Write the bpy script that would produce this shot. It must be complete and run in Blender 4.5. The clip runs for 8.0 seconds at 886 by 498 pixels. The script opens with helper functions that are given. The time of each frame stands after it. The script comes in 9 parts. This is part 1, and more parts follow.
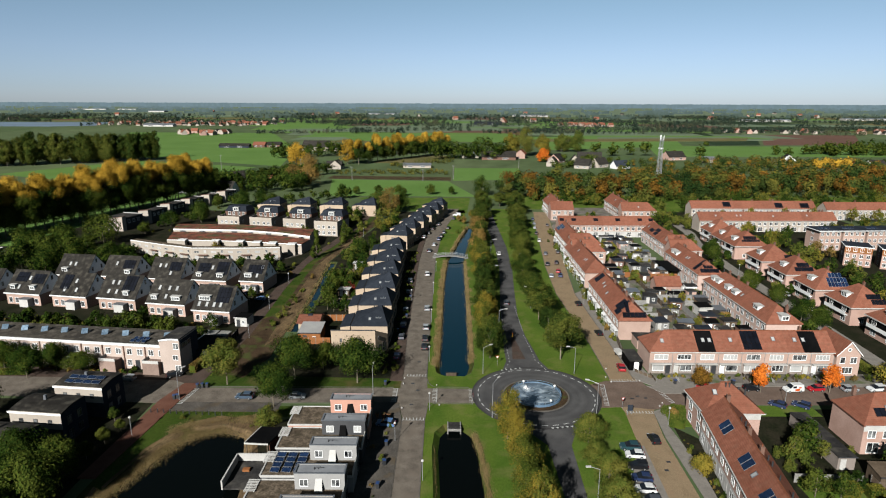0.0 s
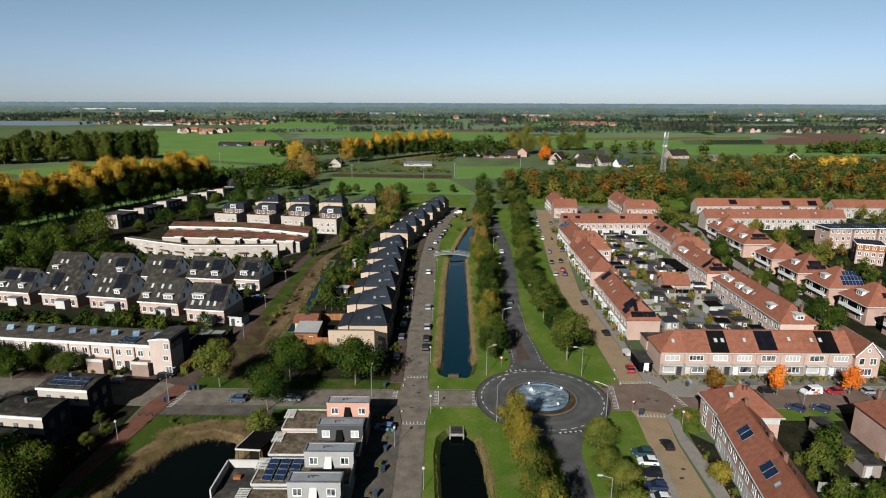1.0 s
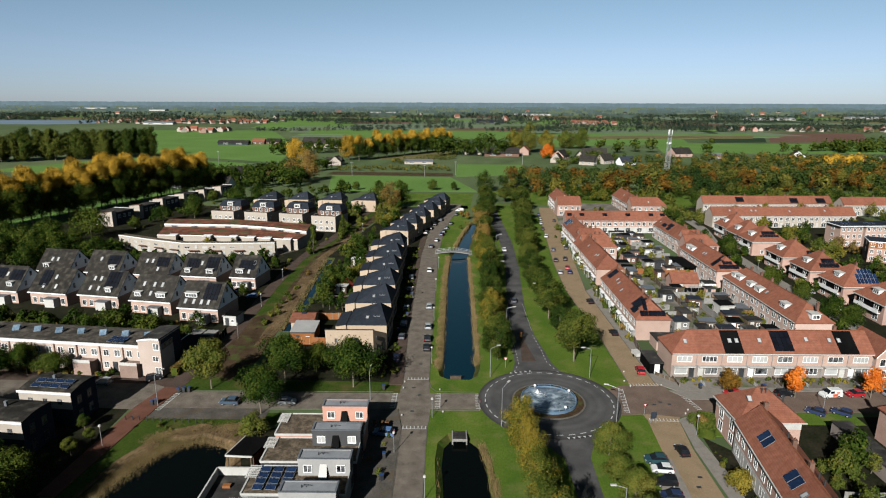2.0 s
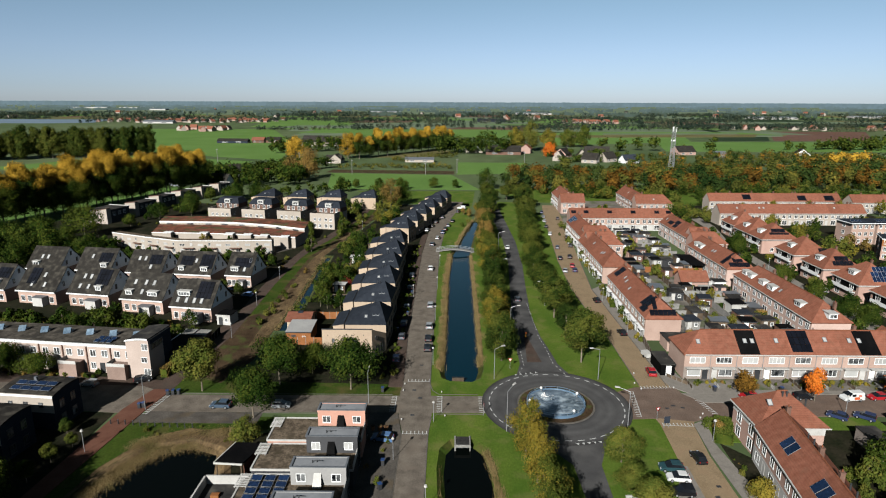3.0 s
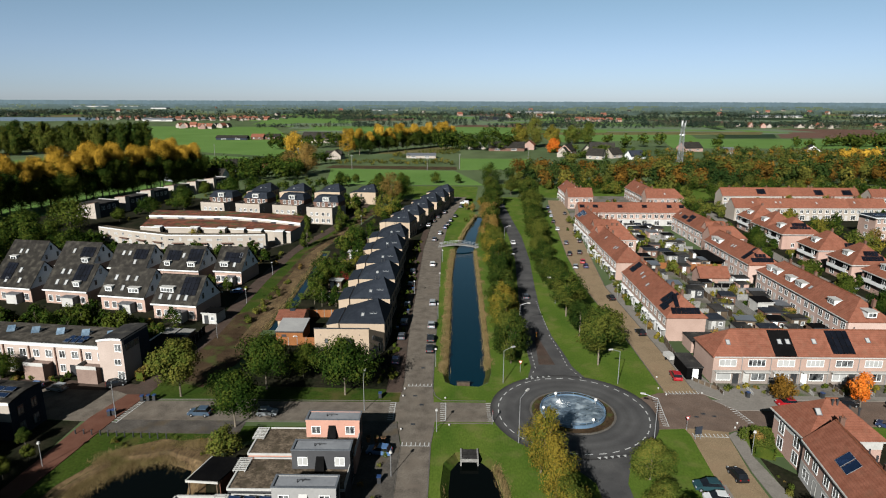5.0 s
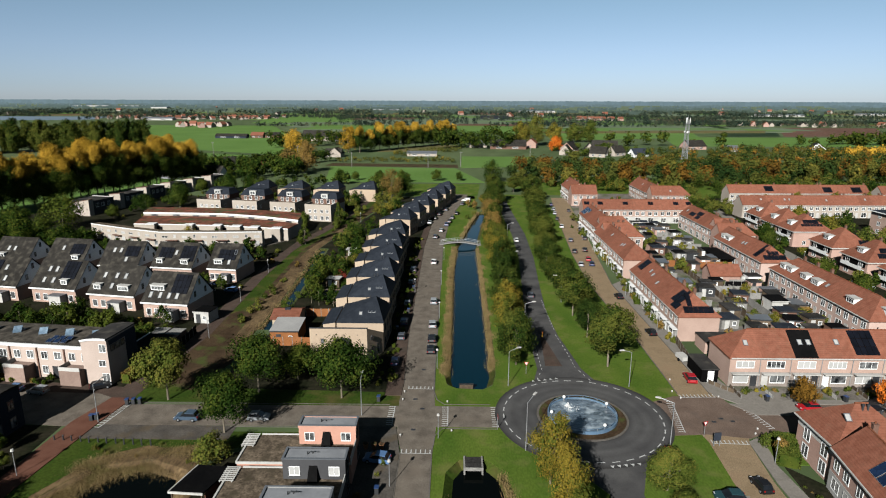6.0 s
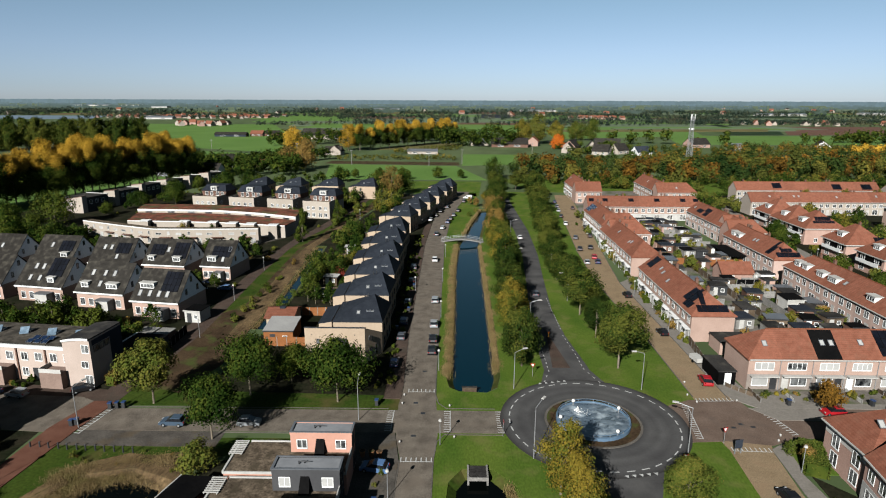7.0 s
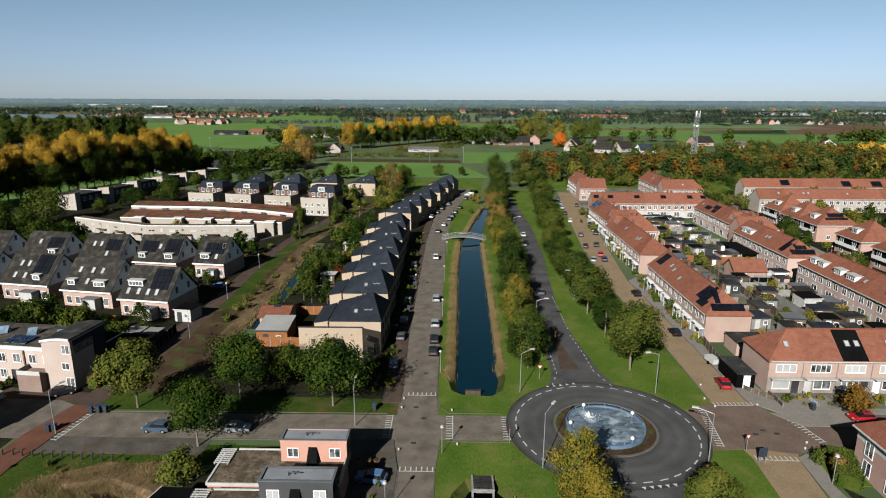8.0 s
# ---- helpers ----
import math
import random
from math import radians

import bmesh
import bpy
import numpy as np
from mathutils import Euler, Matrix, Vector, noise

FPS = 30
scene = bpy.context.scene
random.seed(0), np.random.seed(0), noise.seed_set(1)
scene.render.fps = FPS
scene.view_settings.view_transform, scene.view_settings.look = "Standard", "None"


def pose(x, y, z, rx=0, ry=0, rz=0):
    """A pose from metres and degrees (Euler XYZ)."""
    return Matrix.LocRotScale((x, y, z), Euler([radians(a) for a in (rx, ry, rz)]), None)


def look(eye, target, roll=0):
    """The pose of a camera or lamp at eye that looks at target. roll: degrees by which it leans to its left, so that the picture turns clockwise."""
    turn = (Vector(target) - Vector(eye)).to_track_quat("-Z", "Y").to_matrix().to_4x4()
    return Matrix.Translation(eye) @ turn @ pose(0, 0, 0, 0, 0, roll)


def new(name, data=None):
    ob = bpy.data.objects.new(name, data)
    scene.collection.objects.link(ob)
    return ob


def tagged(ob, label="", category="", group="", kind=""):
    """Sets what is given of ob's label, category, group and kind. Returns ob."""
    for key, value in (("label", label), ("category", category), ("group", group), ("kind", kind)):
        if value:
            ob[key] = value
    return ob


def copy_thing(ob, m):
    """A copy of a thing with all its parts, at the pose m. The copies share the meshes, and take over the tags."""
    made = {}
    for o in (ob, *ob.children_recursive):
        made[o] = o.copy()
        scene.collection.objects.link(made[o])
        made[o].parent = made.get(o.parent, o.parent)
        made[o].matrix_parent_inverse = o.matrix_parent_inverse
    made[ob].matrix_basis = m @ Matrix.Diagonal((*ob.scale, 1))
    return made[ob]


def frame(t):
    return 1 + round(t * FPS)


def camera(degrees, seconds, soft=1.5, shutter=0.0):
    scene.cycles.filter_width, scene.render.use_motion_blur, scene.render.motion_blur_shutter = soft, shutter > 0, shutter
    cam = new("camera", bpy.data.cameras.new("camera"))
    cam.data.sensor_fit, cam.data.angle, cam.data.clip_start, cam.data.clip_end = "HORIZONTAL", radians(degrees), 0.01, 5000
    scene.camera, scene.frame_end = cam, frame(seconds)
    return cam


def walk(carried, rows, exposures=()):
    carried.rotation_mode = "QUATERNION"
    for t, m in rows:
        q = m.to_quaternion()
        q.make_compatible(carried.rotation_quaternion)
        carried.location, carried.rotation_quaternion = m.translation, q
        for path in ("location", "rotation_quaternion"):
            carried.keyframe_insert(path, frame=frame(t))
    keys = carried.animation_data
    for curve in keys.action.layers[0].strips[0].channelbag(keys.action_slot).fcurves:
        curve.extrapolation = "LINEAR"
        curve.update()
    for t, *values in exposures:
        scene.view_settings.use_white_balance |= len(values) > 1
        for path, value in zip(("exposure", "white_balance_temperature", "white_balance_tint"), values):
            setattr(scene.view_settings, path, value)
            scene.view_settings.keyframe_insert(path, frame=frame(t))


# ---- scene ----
import itertools
from mathutils.geometry import delaunay_2d_cdt

# ---- camera: a drone that flies straight ahead and sinks ----
cam = camera(73.0, 8.0, soft=1.1)


def drone(t):
    yaw, pitch = radians(0.30 + 0.075 * t), radians(-14.0 - 0.016 * t)
    eye = Vector((-1.55 - 0.265 * t, -1.95 + 5.30 * t, 62.1 - 2.145 * t))
    ahead = Vector((-math.sin(yaw) * math.cos(pitch), math.cos(yaw) * math.cos(pitch), math.sin(pitch)))
    return look(eye, eye + ahead, 0.2)


walk(cam, [(t / 2, drone(t / 2)) for t in range(17)], [(0.0, 2.06, 6050, 8), (8.0, 2.06, 6050, 8)])

# ---- sky and sun ----
SUN_AZ, SUN_EL = 202.0, 29.0      # degrees clockwise from +y, degrees over the horizon
world = bpy.data.worlds.new("sky")
scene.world = world
world.use_nodes = True
wn = world.node_tree
sky = wn.nodes.new("ShaderNodeTexSky")
sky.sky_type, sky.sun_disc = "NISHITA", False
sky.sun_elevation, sky.sun_rotation = radians(SUN_EL), radians(SUN_AZ)
sky.altitude, sky.air_density, sky.dust_density, sky.ozone_density = 60, 0.55, 0.25, 1.0
tint = wn.nodes.new("ShaderNodeMix")
tint.data_type, tint.blend_type = "RGBA", "MULTIPLY"
tint.inputs[0].default_value = 1.0
pale = wn.nodes.new("ShaderNodeHueSaturation")
pale.inputs["Saturation"].default_value = 0.68
wn.links.new(sky.outputs[0], pale.inputs["Color"])
wn.links.new(pale.outputs[0], tint.inputs[6])
# grey-lilac autumn haze low over the horizon
where, height = wn.nodes.new("ShaderNodeTexCoord"), wn.nodes.new("ShaderNodeSeparateXYZ")
veil = wn.nodes.new("ShaderNodeValToRGB")
veil.color_ramp.elements[0].position, veil.color_ramp.elements[0].color = 0.0, (0.79, 0.795, 0.86, 1)
veil.color_ramp.elements[1].position, veil.color_ramp.elements[1].color = 0.22, (0.82, 1.06, 0.985, 1)
veil.color_ramp.elements.new(0.07).color = (0.85, 0.91, 0.955, 1)
wn.links.new(where.outputs["Generated"], height.inputs[0]), wn.links.new(height.outputs[2], veil.inputs[0])
wn.links.new(veil.outputs[0], tint.inputs[7])
wn.links.new(tint.outputs[2], wn.nodes["Background"].inputs[0])
wn.nodes["Background"].inputs[1].default_value = 0.0212
sun = new("sun", bpy.data.lights.new("sun", "SUN"))
sun.data.energy, sun.data.angle, sun.data.color = 5.0, radians(0.55), (1.0, 0.94, 0.85)
sun.matrix_world = look((math.sin(radians(SUN_AZ)) * math.cos(radians(SUN_EL)) * 300,
                         math.cos(radians(SUN_AZ)) * math.cos(radians(SUN_EL)) * 300,
                         math.sin(radians(SUN_EL)) * 300), (0, 0, 0))

# ---- materials ----
MATS = {}


def surface(name, c1, c2, scale=0.3, fine=6.0, rough=0.85, bump=0.0, metal=0.0, spec=0.3, vary=0.0, amount=0.34, stretch=None, spot=None, course=0.0):
    """A worn surface: two colours in large patches, fine grain on both, relief, and a shift of brightness from object to object."""
    k = 0.48 if name in ("white_paint", "pale_gable_boarding") else 0.225
    c1, c2 = [k * c for c in c1], [k * c for c in c2]
    m = bpy.data.materials.new(name)
    m.use_nodes = True
    n, l = m.node_tree.nodes, m.node_tree.links
    b = n["Principled BSDF"]
    geo = n.new("ShaderNodeNewGeometry")
    pos = geo.outputs["Position"]
    if stretch:
        mp = n.new("ShaderNodeMapping")
        mp.inputs["Scale"].default_value = stretch
        l.new(pos, mp.inputs["Vector"])
        pos = mp.outputs[0]
    big = n.new("ShaderNodeTexNoise")
    big.inputs["Scale"].default_value, big.inputs["Detail"].default_value = scale, 5
    l.new(pos, big.inputs["Vector"])
    ramp = n.new("ShaderNodeValToRGB")
    ramp.color_ramp.elements[0].position, ramp.color_ramp.elements[1].position = 0.32, 0.68
    ramp.color_ramp.elements[0].color, ramp.color_ramp.elements[1].color = (*c1, 1), (*c2, 1)
    l.new(big.outputs["Fac"], ramp.inputs[0])
    small = n.new("ShaderNodeTexNoise")
    small.inputs["Scale"].default_value, small.inputs["Detail"].default_value = fine, 4
    l.new(pos, small.inputs["Vector"])
    span = n.new("ShaderNodeMapRange")
    span.inputs[1].default_value, span.inputs[2].default_value = 0.25, 0.75
    span.inputs[3].default_value, span.inputs[4].default_value = 1 - amount, 1 + amount
    l.new(small.outputs["Fac"], span.inputs[0])
    value = span.outputs[0]
    if vary:
        info = n.new("ShaderNodeObjectInfo")
        vr = n.new("ShaderNodeMapRange")
        vr.inputs[3].default_value, vr.inputs[4].default_value = 1 - vary, 1 + vary
        l.new(info.outputs["Random"], vr.inputs[0])
        mul = n.new("ShaderNodeMath")
        mul.operation = "MULTIPLY"
        l.new(value, mul.inputs[0]), l.new(vr.outputs[0], mul.inputs[1])
        value = mul.outputs[0]
    if course:
        axes, turns, wave_, band, mul2 = n.new("ShaderNodeSeparateXYZ"), n.new("ShaderNodeMath"), n.new("ShaderNodeMath"), n.new("ShaderNodeMapRange"), n.new("ShaderNodeMath")
        turns.operation, wave_.operation, mul2.operation = "MULTIPLY", "SINE", "MULTIPLY"
        turns.inputs[1].default_value = 2 * math.pi / course
        band.inputs[1].default_value, band.inputs[2].default_value, band.inputs[3].default_value, band.inputs[4].default_value = -1.0, -0.2, 0.88, 1.02
        l.new(geo.outputs["Position"], axes.inputs[0]), l.new(axes.outputs[2], turns.inputs[0]), l.new(turns.outputs[0], wave_.inputs[0]), l.new(wave_.outputs[0], band.inputs[0])
        l.new(band.outputs[0], mul2.inputs[0]), l.new(value, mul2.inputs[1])
        value = mul2.outputs[0]
    hsv = n.new("ShaderNodeHueSaturation")
    l.new(ramp.outputs[0], hsv.inputs["Color"]), l.new(value, hsv.inputs["Value"])
    colour = hsv.outputs[0]
    if spot:
        blot = n.new("ShaderNodeTexNoise")
        blot.inputs["Scale"].default_value, blot.inputs["Detail"].default_value = spot[1], 3
        l.new(geo.outputs["Position"], blot.inputs["Vector"])
        cut = n.new("ShaderNodeMapRange")
        cut.inputs[1].default_value, cut.inputs[2].default_value, cut.inputs[4].default_value = 0.52, 0.68, spot[2]
        l.new(blot.outputs["Fac"], cut.inputs[0])
        mix = n.new("ShaderNodeMix")
        mix.data_type = "RGBA"
        l.new(cut.outputs[0], mix.inputs[0]), l.new(colour, mix.inputs[6])
        mix.inputs[7].default_value = (*(0.376 * v for v in spot[0]), 1)
        colour = mix.outputs[2]
    l.new(colour, b.inputs["Base Color"])
    b.inputs["Roughness"].default_value, b.inputs["Metallic"].default_value = rough, metal
    b.inputs["Specular IOR Level"].default_value = spec if rough < 0.75 else 0.02
    if bump:
        bp = n.new("ShaderNodeBump")
        bp.inputs["Strength"].default_value, bp.inputs["Distance"].default_value = bump, 0.05
        l.new(small.outputs["Fac"], bp.inputs["Height"]), l.new(bp.outputs[0], b.inputs["Normal"])
    MATS[name] = m
    return m


def leaf_material(name, c1, c2, c3, spread=0.35, scale=0.28, own=0.30, stops=(0.40, 0.75, 1.05)):
    """Leaves: the colour shifts from leaf clump to leaf clump and from tree to tree, and some light shines through."""
    c1, c2, c3 = ([0.456 * v for v in c] for c in (c1, c2, c3))
    m = bpy.data.materials.new(name)
    m.use_nodes = True
    n, l = m.node_tree.nodes, m.node_tree.links
    geo, info = n.new("ShaderNodeNewGeometry"), n.new("ShaderNodeObjectInfo")
    noise_ = n.new("ShaderNodeTexNoise")
    noise_.inputs["Scale"].default_value = scale
    l.new(geo.outputs["Position"], noise_.inputs["Vector"])
    add = n.new("ShaderNodeMath")
    add.operation = "MULTIPLY_ADD"
    add.inputs[1].default_value = spread
    l.new(geo.outputs["Random Per Island"], add.inputs[0]), l.new(noise_.outputs["Fac"], add.inputs[2])
    add2 = n.new("ShaderNodeMath")
    add2.operation = "MULTIPLY_ADD"
    add2.inputs[1].default_value = own
    l.new(info.outputs["Random"], add2.inputs[0]), l.new(add.outputs[0], add2.inputs[2])
    ramp = n.new("ShaderNodeValToRGB")
    e = ramp.color_ramp.elements
    e[0].position, e[0].color, e[1].position, e[1].color = stops[0], (*c1, 1), min(1.0, stops[2]), (*c3, 1)
    e.new(stops[1]).color = (*c2, 1)
    l.new(add2.outputs[0], ramp.inputs[0])
    dif, tra, mix = n.new("ShaderNodeBsdfDiffuse"), n.new("ShaderNodeBsdfTranslucent"), n.new("ShaderNodeMixShader")
    l.new(ramp.outputs[0], dif.inputs[0]), l.new(ramp.outputs[0], tra.inputs[0])
    mix.inputs[0].default_value = 0.14
    l.new(dif.outputs[0], mix.inputs[1]), l.new(tra.outputs[0], mix.inputs[2])
    l.new(mix.outputs[0], n["Material Output"].inputs[0])
    return m


GRASS = surface("grass", (0.088, 0.160, 0.020), (0.150, 0.215, 0.032), 0.16, 4.0, 0.95, 0.4, spec=0.1, amount=0.25, stretch=(1.0, 0.45, 1.0), spot=((0.17, 0.15, 0.055), 0.22, 0.40))
# rough grass, a darker copy of the lawn with shade in its colour
ROUGH_SHADE_GRASS = surface("rough_shade_dark_grass", (0.040, 0.078, 0.010), (0.074, 0.108, 0.017), 0.15, 2.5, 0.95, 0.4, amount=0.4, spot=((0.10, 0.075, 0.03), 0.2, 0.6))
MEADOW = surface("meadow", (0.150, 0.270, 0.060), (0.190, 0.320, 0.080), 0.02, 0.5, 0.95, spec=0.1, amount=0.15)
LAND = surface("farmland", (0.100, 0.150, 0.060), (0.170, 0.210, 0.100), 0.006, 0.05, 0.95, spec=0.1, amount=0.25, stretch=(1, 0.45, 1))
# paler, greyer meadow: distance haze is put into its colour
HAZED_MEADOW = surface("haze_pale_meadow", (0.17, 0.23, 0.14), (0.24, 0.295, 0.19), 0.02, 0.4, 0.95, spec=0.1, amount=0.15)
STRAW = surface("stubble", (0.16, 0.15, 0.055), (0.24, 0.20, 0.09), 0.03, 0.8, 0.95, spec=0.1)
PLOUGHED = surface("ploughed_soil", (0.17, 0.095, 0.07), (0.22, 0.125, 0.09), 0.01, 0.4, 0.95, spec=0.1, stretch=(1, 0.2, 1))
CROP = surface("dark_crop", (0.025, 0.05, 0.022), (0.05, 0.075, 0.035), 0.02, 0.3, 0.95, spec=0.1)
SOIL = surface("bare_earth", (0.060, 0.039, 0.023), (0.125, 0.083, 0.047), 0.25, 3.0, 0.95, 0.3, spec=0.1, amount=0.4, spot=((0.06, 0.085, 0.02), 0.3, 0.7))
# soil and weeds; extra darkness in the colour stands in for shade
SHADE_SOIL = surface("shade_darkened_ground", (0.015, 0.020, 0.008), (0.042, 0.037, 0.023), 0.25, 2.0, 0.95, spec=0.1, amount=0.4)
YARD = surface("yard_paving", (0.15, 0.132, 0.115), (0.33, 0.295, 0.255), 0.22, 2.5, 0.9, spec=0.2, amount=0.3, spot=((0.07, 0.095, 0.03), 0.16, 0.9))
ASPHALT = surface("asphalt", (0.078, 0.077, 0.078), (0.150, 0.146, 0.142), 0.22, 5.0, 0.85, 0.1, spec=0.3, amount=0.12, spot=((0.060, 0.059, 0.060), 0.18, 0.5))
# matte sheet; the mirrored sky is put into the lake's blue colour
LAKE = surface("matte_sky_blue_lake", (0.21, 0.28, 0.36), (0.25, 0.33, 0.42), 0.01, 0.3, 0.8, amount=0.1)
WORN_ASPHALT = surface("worn_asphalt", (0.10, 0.09, 0.078), (0.165, 0.148, 0.128), 0.4, 5.0, 0.9, spot=((0.10, 0.075, 0.045), 0.3, 0.6))
OLD_LANE = surface("old_brick_lane", (0.095, 0.067, 0.053), (0.140, 0.101, 0.080), 0.4, 6.0, 0.9, spot=((0.06, 0.05, 0.04), 0.3, 0.7))
BRICK_ROAD = surface("clinker_paving", (0.19, 0.135, 0.105), (0.255, 0.185, 0.145), 0.3, 8.0, 0.9, 0.1, spec=0.2, spot=((0.11, 0.085, 0.07), 0.4, 0.6))
TAN_ROAD = surface("worn_clinker_paving", (0.33, 0.240, 0.145), (0.43, 0.320, 0.200), 0.3, 8.0, 0.9, 0.1, spec=0.2, spot=((0.21, 0.14, 0.085), 0.3, 0.5))
GREY_ROAD = surface("grey_clinker_paving", (0.165, 0.140, 0.114), (0.275, 0.236, 0.192), 0.5, 8.0, 0.9, 0.1, spec=0.2, spot=((0.15, 0.125, 0.10), 0.3, 0.7))
RED_PATH = surface("red_brick_paving", (0.17, 0.075, 0.05), (0.23, 0.11, 0.075), 0.4, 8.0, 0.9, 0.1, spec=0.2)
PAVE = surface("concrete_flags", (0.29, 0.262, 0.230), (0.38, 0.345, 0.305), 0.4, 4.0, 0.9, 0.1, spec=0.2, amount=0.14, spot=((0.12, 0.11, 0.09), 0.4, 0.6))
KERB = surface("kerb_concrete", (0.16, 0.145, 0.125), (0.22, 0.20, 0.175), 0.5, 6.0, 0.9, spec=0.2)
MARK = surface("road_paint", (0.62, 0.62, 0.60), (0.75, 0.75, 0.73), 0.8, 9.0, 0.7, amount=0.15)
BANK = surface("bank_soil", (0.055, 0.072, 0.016), (0.125, 0.112, 0.038), 0.5, 3.0, 0.95, spec=0.1)


def water_material(name, colour, ior):
    """Still water with faint ripples."""
    m = bpy.data.materials.new(name)
    m.use_nodes = True
    n, l = m.node_tree.nodes, m.node_tree.links
    b, ripple, geo, relief = n["Principled BSDF"], n.new("ShaderNodeTexNoise"), n.new("ShaderNodeNewGeometry"), n.new("ShaderNodeBump")
    b.inputs["Base Color"].default_value, b.inputs["Roughness"].default_value, b.inputs["IOR"].default_value = (*colour, 1), 0.05, ior
    ripple.inputs["Scale"].default_value, ripple.inputs["Detail"].default_value = 1.3, 3
    relief.inputs["Strength"].default_value, relief.inputs["Distance"].default_value = 0.10, 0.03
    l.new(geo.outputs["Position"], ripple.inputs["Vector"])
    l.new(ripple.outputs["Fac"], relief.inputs["Height"])
    l.new(relief.outputs[0], b.inputs["Normal"])
    return m


# blue base adds to the mirrored sky; the pond copy is darker, mirrors less
WATER = water_material("canal_water", (0.0003, 0.0055, 0.0092), 1.20)
POND_WATER = water_material("weak_mirror_pond_water", (0.0006, 0.0009, 0.0008), 1.10)
ROOF_RED = surface("clay_tiles", (0.275, 0.104, 0.064), (0.37, 0.150, 0.096), 1.1, 9.0, 0.85, 0.3, vary=0.12, amount=0.22, spot=((0.17, 0.085, 0.055), 0.9, 0.4), course=0.24)
ROOF_RIDGE = surface("ridge_clay", (0.26, 0.095, 0.05), (0.34, 0.13, 0.07), 0.8, 6.0, 0.85)
ROOF_DARK = surface("dark_concrete_tiles", (0.034, 0.031, 0.027), (0.060, 0.055, 0.048), 0.8, 8.0, 0.8, 0.3, vary=0.15, spot=((0.10, 0.09, 0.07), 0.8, 0.3), course=0.24)
ROOF_BLUE = surface("blue_grey_slates", (0.030, 0.036, 0.048), (0.045, 0.053, 0.068), 0.8, 8.0, 0.76, 0.2, vary=0.15, course=0.22)
BITUMEN = surface("bitumen_felt", (0.035, 0.034, 0.034), (0.075, 0.07, 0.065), 0.3, 3.0, 0.85, 0.1, vary=0.2, spot=((0.12, 0.11, 0.09), 0.35, 0.5))
BLACK_FELT = surface("black_felt", (0.004, 0.004, 0.0045), (0.009, 0.0085, 0.0085), 0.3, 3.0, 0.8, vary=0.15)
SEDUM = surface("sedum_roof", (0.10, 0.055, 0.040), (0.36, 0.130, 0.080), 0.22, 1.0, 0.95, 0.5, spec=0.1, amount=0.5, spot=((0.075, 0.095, 0.04), 0.28, 0.9))
MOSS = surface("dry_moss_roof", (0.10, 0.078, 0.055), (0.27, 0.21, 0.15), 1.1, 3.2, 0.95, 0.5, spec=0.1, amount=0.6, spot=((0.055, 0.045, 0.03), 0.8, 0.8))
GRAVEL = surface("gravelled_roof", (0.065, 0.058, 0.048), (0.165, 0.145, 0.12), 0.5, 1.6, 0.95, 0.3, amount=0.5, spot=((0.03, 0.028, 0.025), 0.35, 0.8))
PALE_FELT = surface("pale_roof_felt", (0.30, 0.31, 0.33), (0.37, 0.38, 0.40), 0.5, 2.0, 0.9, amount=0.06)
DRY_GRASS = surface("dry_tan_grass", (0.095, 0.062, 0.034), (0.27, 0.185, 0.095), 0.35, 2.6, 0.95, 0.4, spec=0.1, amount=0.5, stretch=(1.0, 0.4, 1.0), spot=((0.10, 0.075, 0.04), 0.5, 0.7))
PINK_BRICK = surface("pink_brick", (0.585, 0.410, 0.335), (0.68, 0.485, 0.40), 0.35, 7.0, 0.9, 0.1, vary=0.08, amount=0.14)
ROSE_BRICK = surface("rose_brick", (0.57, 0.37, 0.30), (0.68, 0.46, 0.38), 0.35, 7.0, 0.9, 0.1, vary=0.10, amount=0.16)
INNER_BRICK = surface("light_rose_brick", (0.70, 0.51, 0.43), (0.80, 0.59, 0.51), 0.35, 7.0, 0.9, 0.1, vary=0.08, amount=0.14)
PALE_BRICK = surface("pale_pinkish_brick", (0.68, 0.55, 0.475), (0.76, 0.62, 0.54), 0.35, 6.0, 0.9, 0.05, vary=0.05, amount=0.10)
STORE_BRICK = surface("dull_rose_brick", (0.36, 0.255, 0.21), (0.45, 0.325, 0.27), 0.4, 6.0, 0.9, 0.1, vary=0.1, amount=0.16)
DARK_BRICK = surface("brown_brick", (0.20, 0.115, 0.085), (0.27, 0.16, 0.12), 0.35, 7.0, 0.9, 0.1, vary=0.1, amount=0.2)
GREY_BRICK = surface("greyish_brick", (0.34, 0.285, 0.25), (0.44, 0.375, 0.33), 0.35, 7.0, 0.9, 0.1, vary=0.1, amount=0.2)
CREAM = surface("cream_render", (0.62, 0.475, 0.345), (0.68, 0.535, 0.395), 0.25, 3.0, 0.9, 0.05, vary=0.06, amount=0.07)
WHITE_WALL = surface("off_white_render", (0.56, 0.485, 0.41), (0.63, 0.555, 0.475), 0.25, 3.0, 0.9, 0.05, vary=0.05, amount=0.07)
# white boarding; the faint blue stands in for sky light on shaded gables
SKYLIT_WHITE = surface("pale_gable_boarding", (0.70, 0.72, 0.74), (0.78, 0.80, 0.82), 0.3, 3.0, 0.8, vary=0.05, amount=0.08)
SALMON = surface("salmon_render", (0.74, 0.40, 0.30), (0.80, 0.445, 0.34), 0.3, 3.0, 0.9, amount=0.06)
SLATE_GREY = surface("dark_grey_render", (0.085, 0.085, 0.09), (0.115, 0.115, 0.12), 0.3, 3.0, 0.9, amount=0.08)
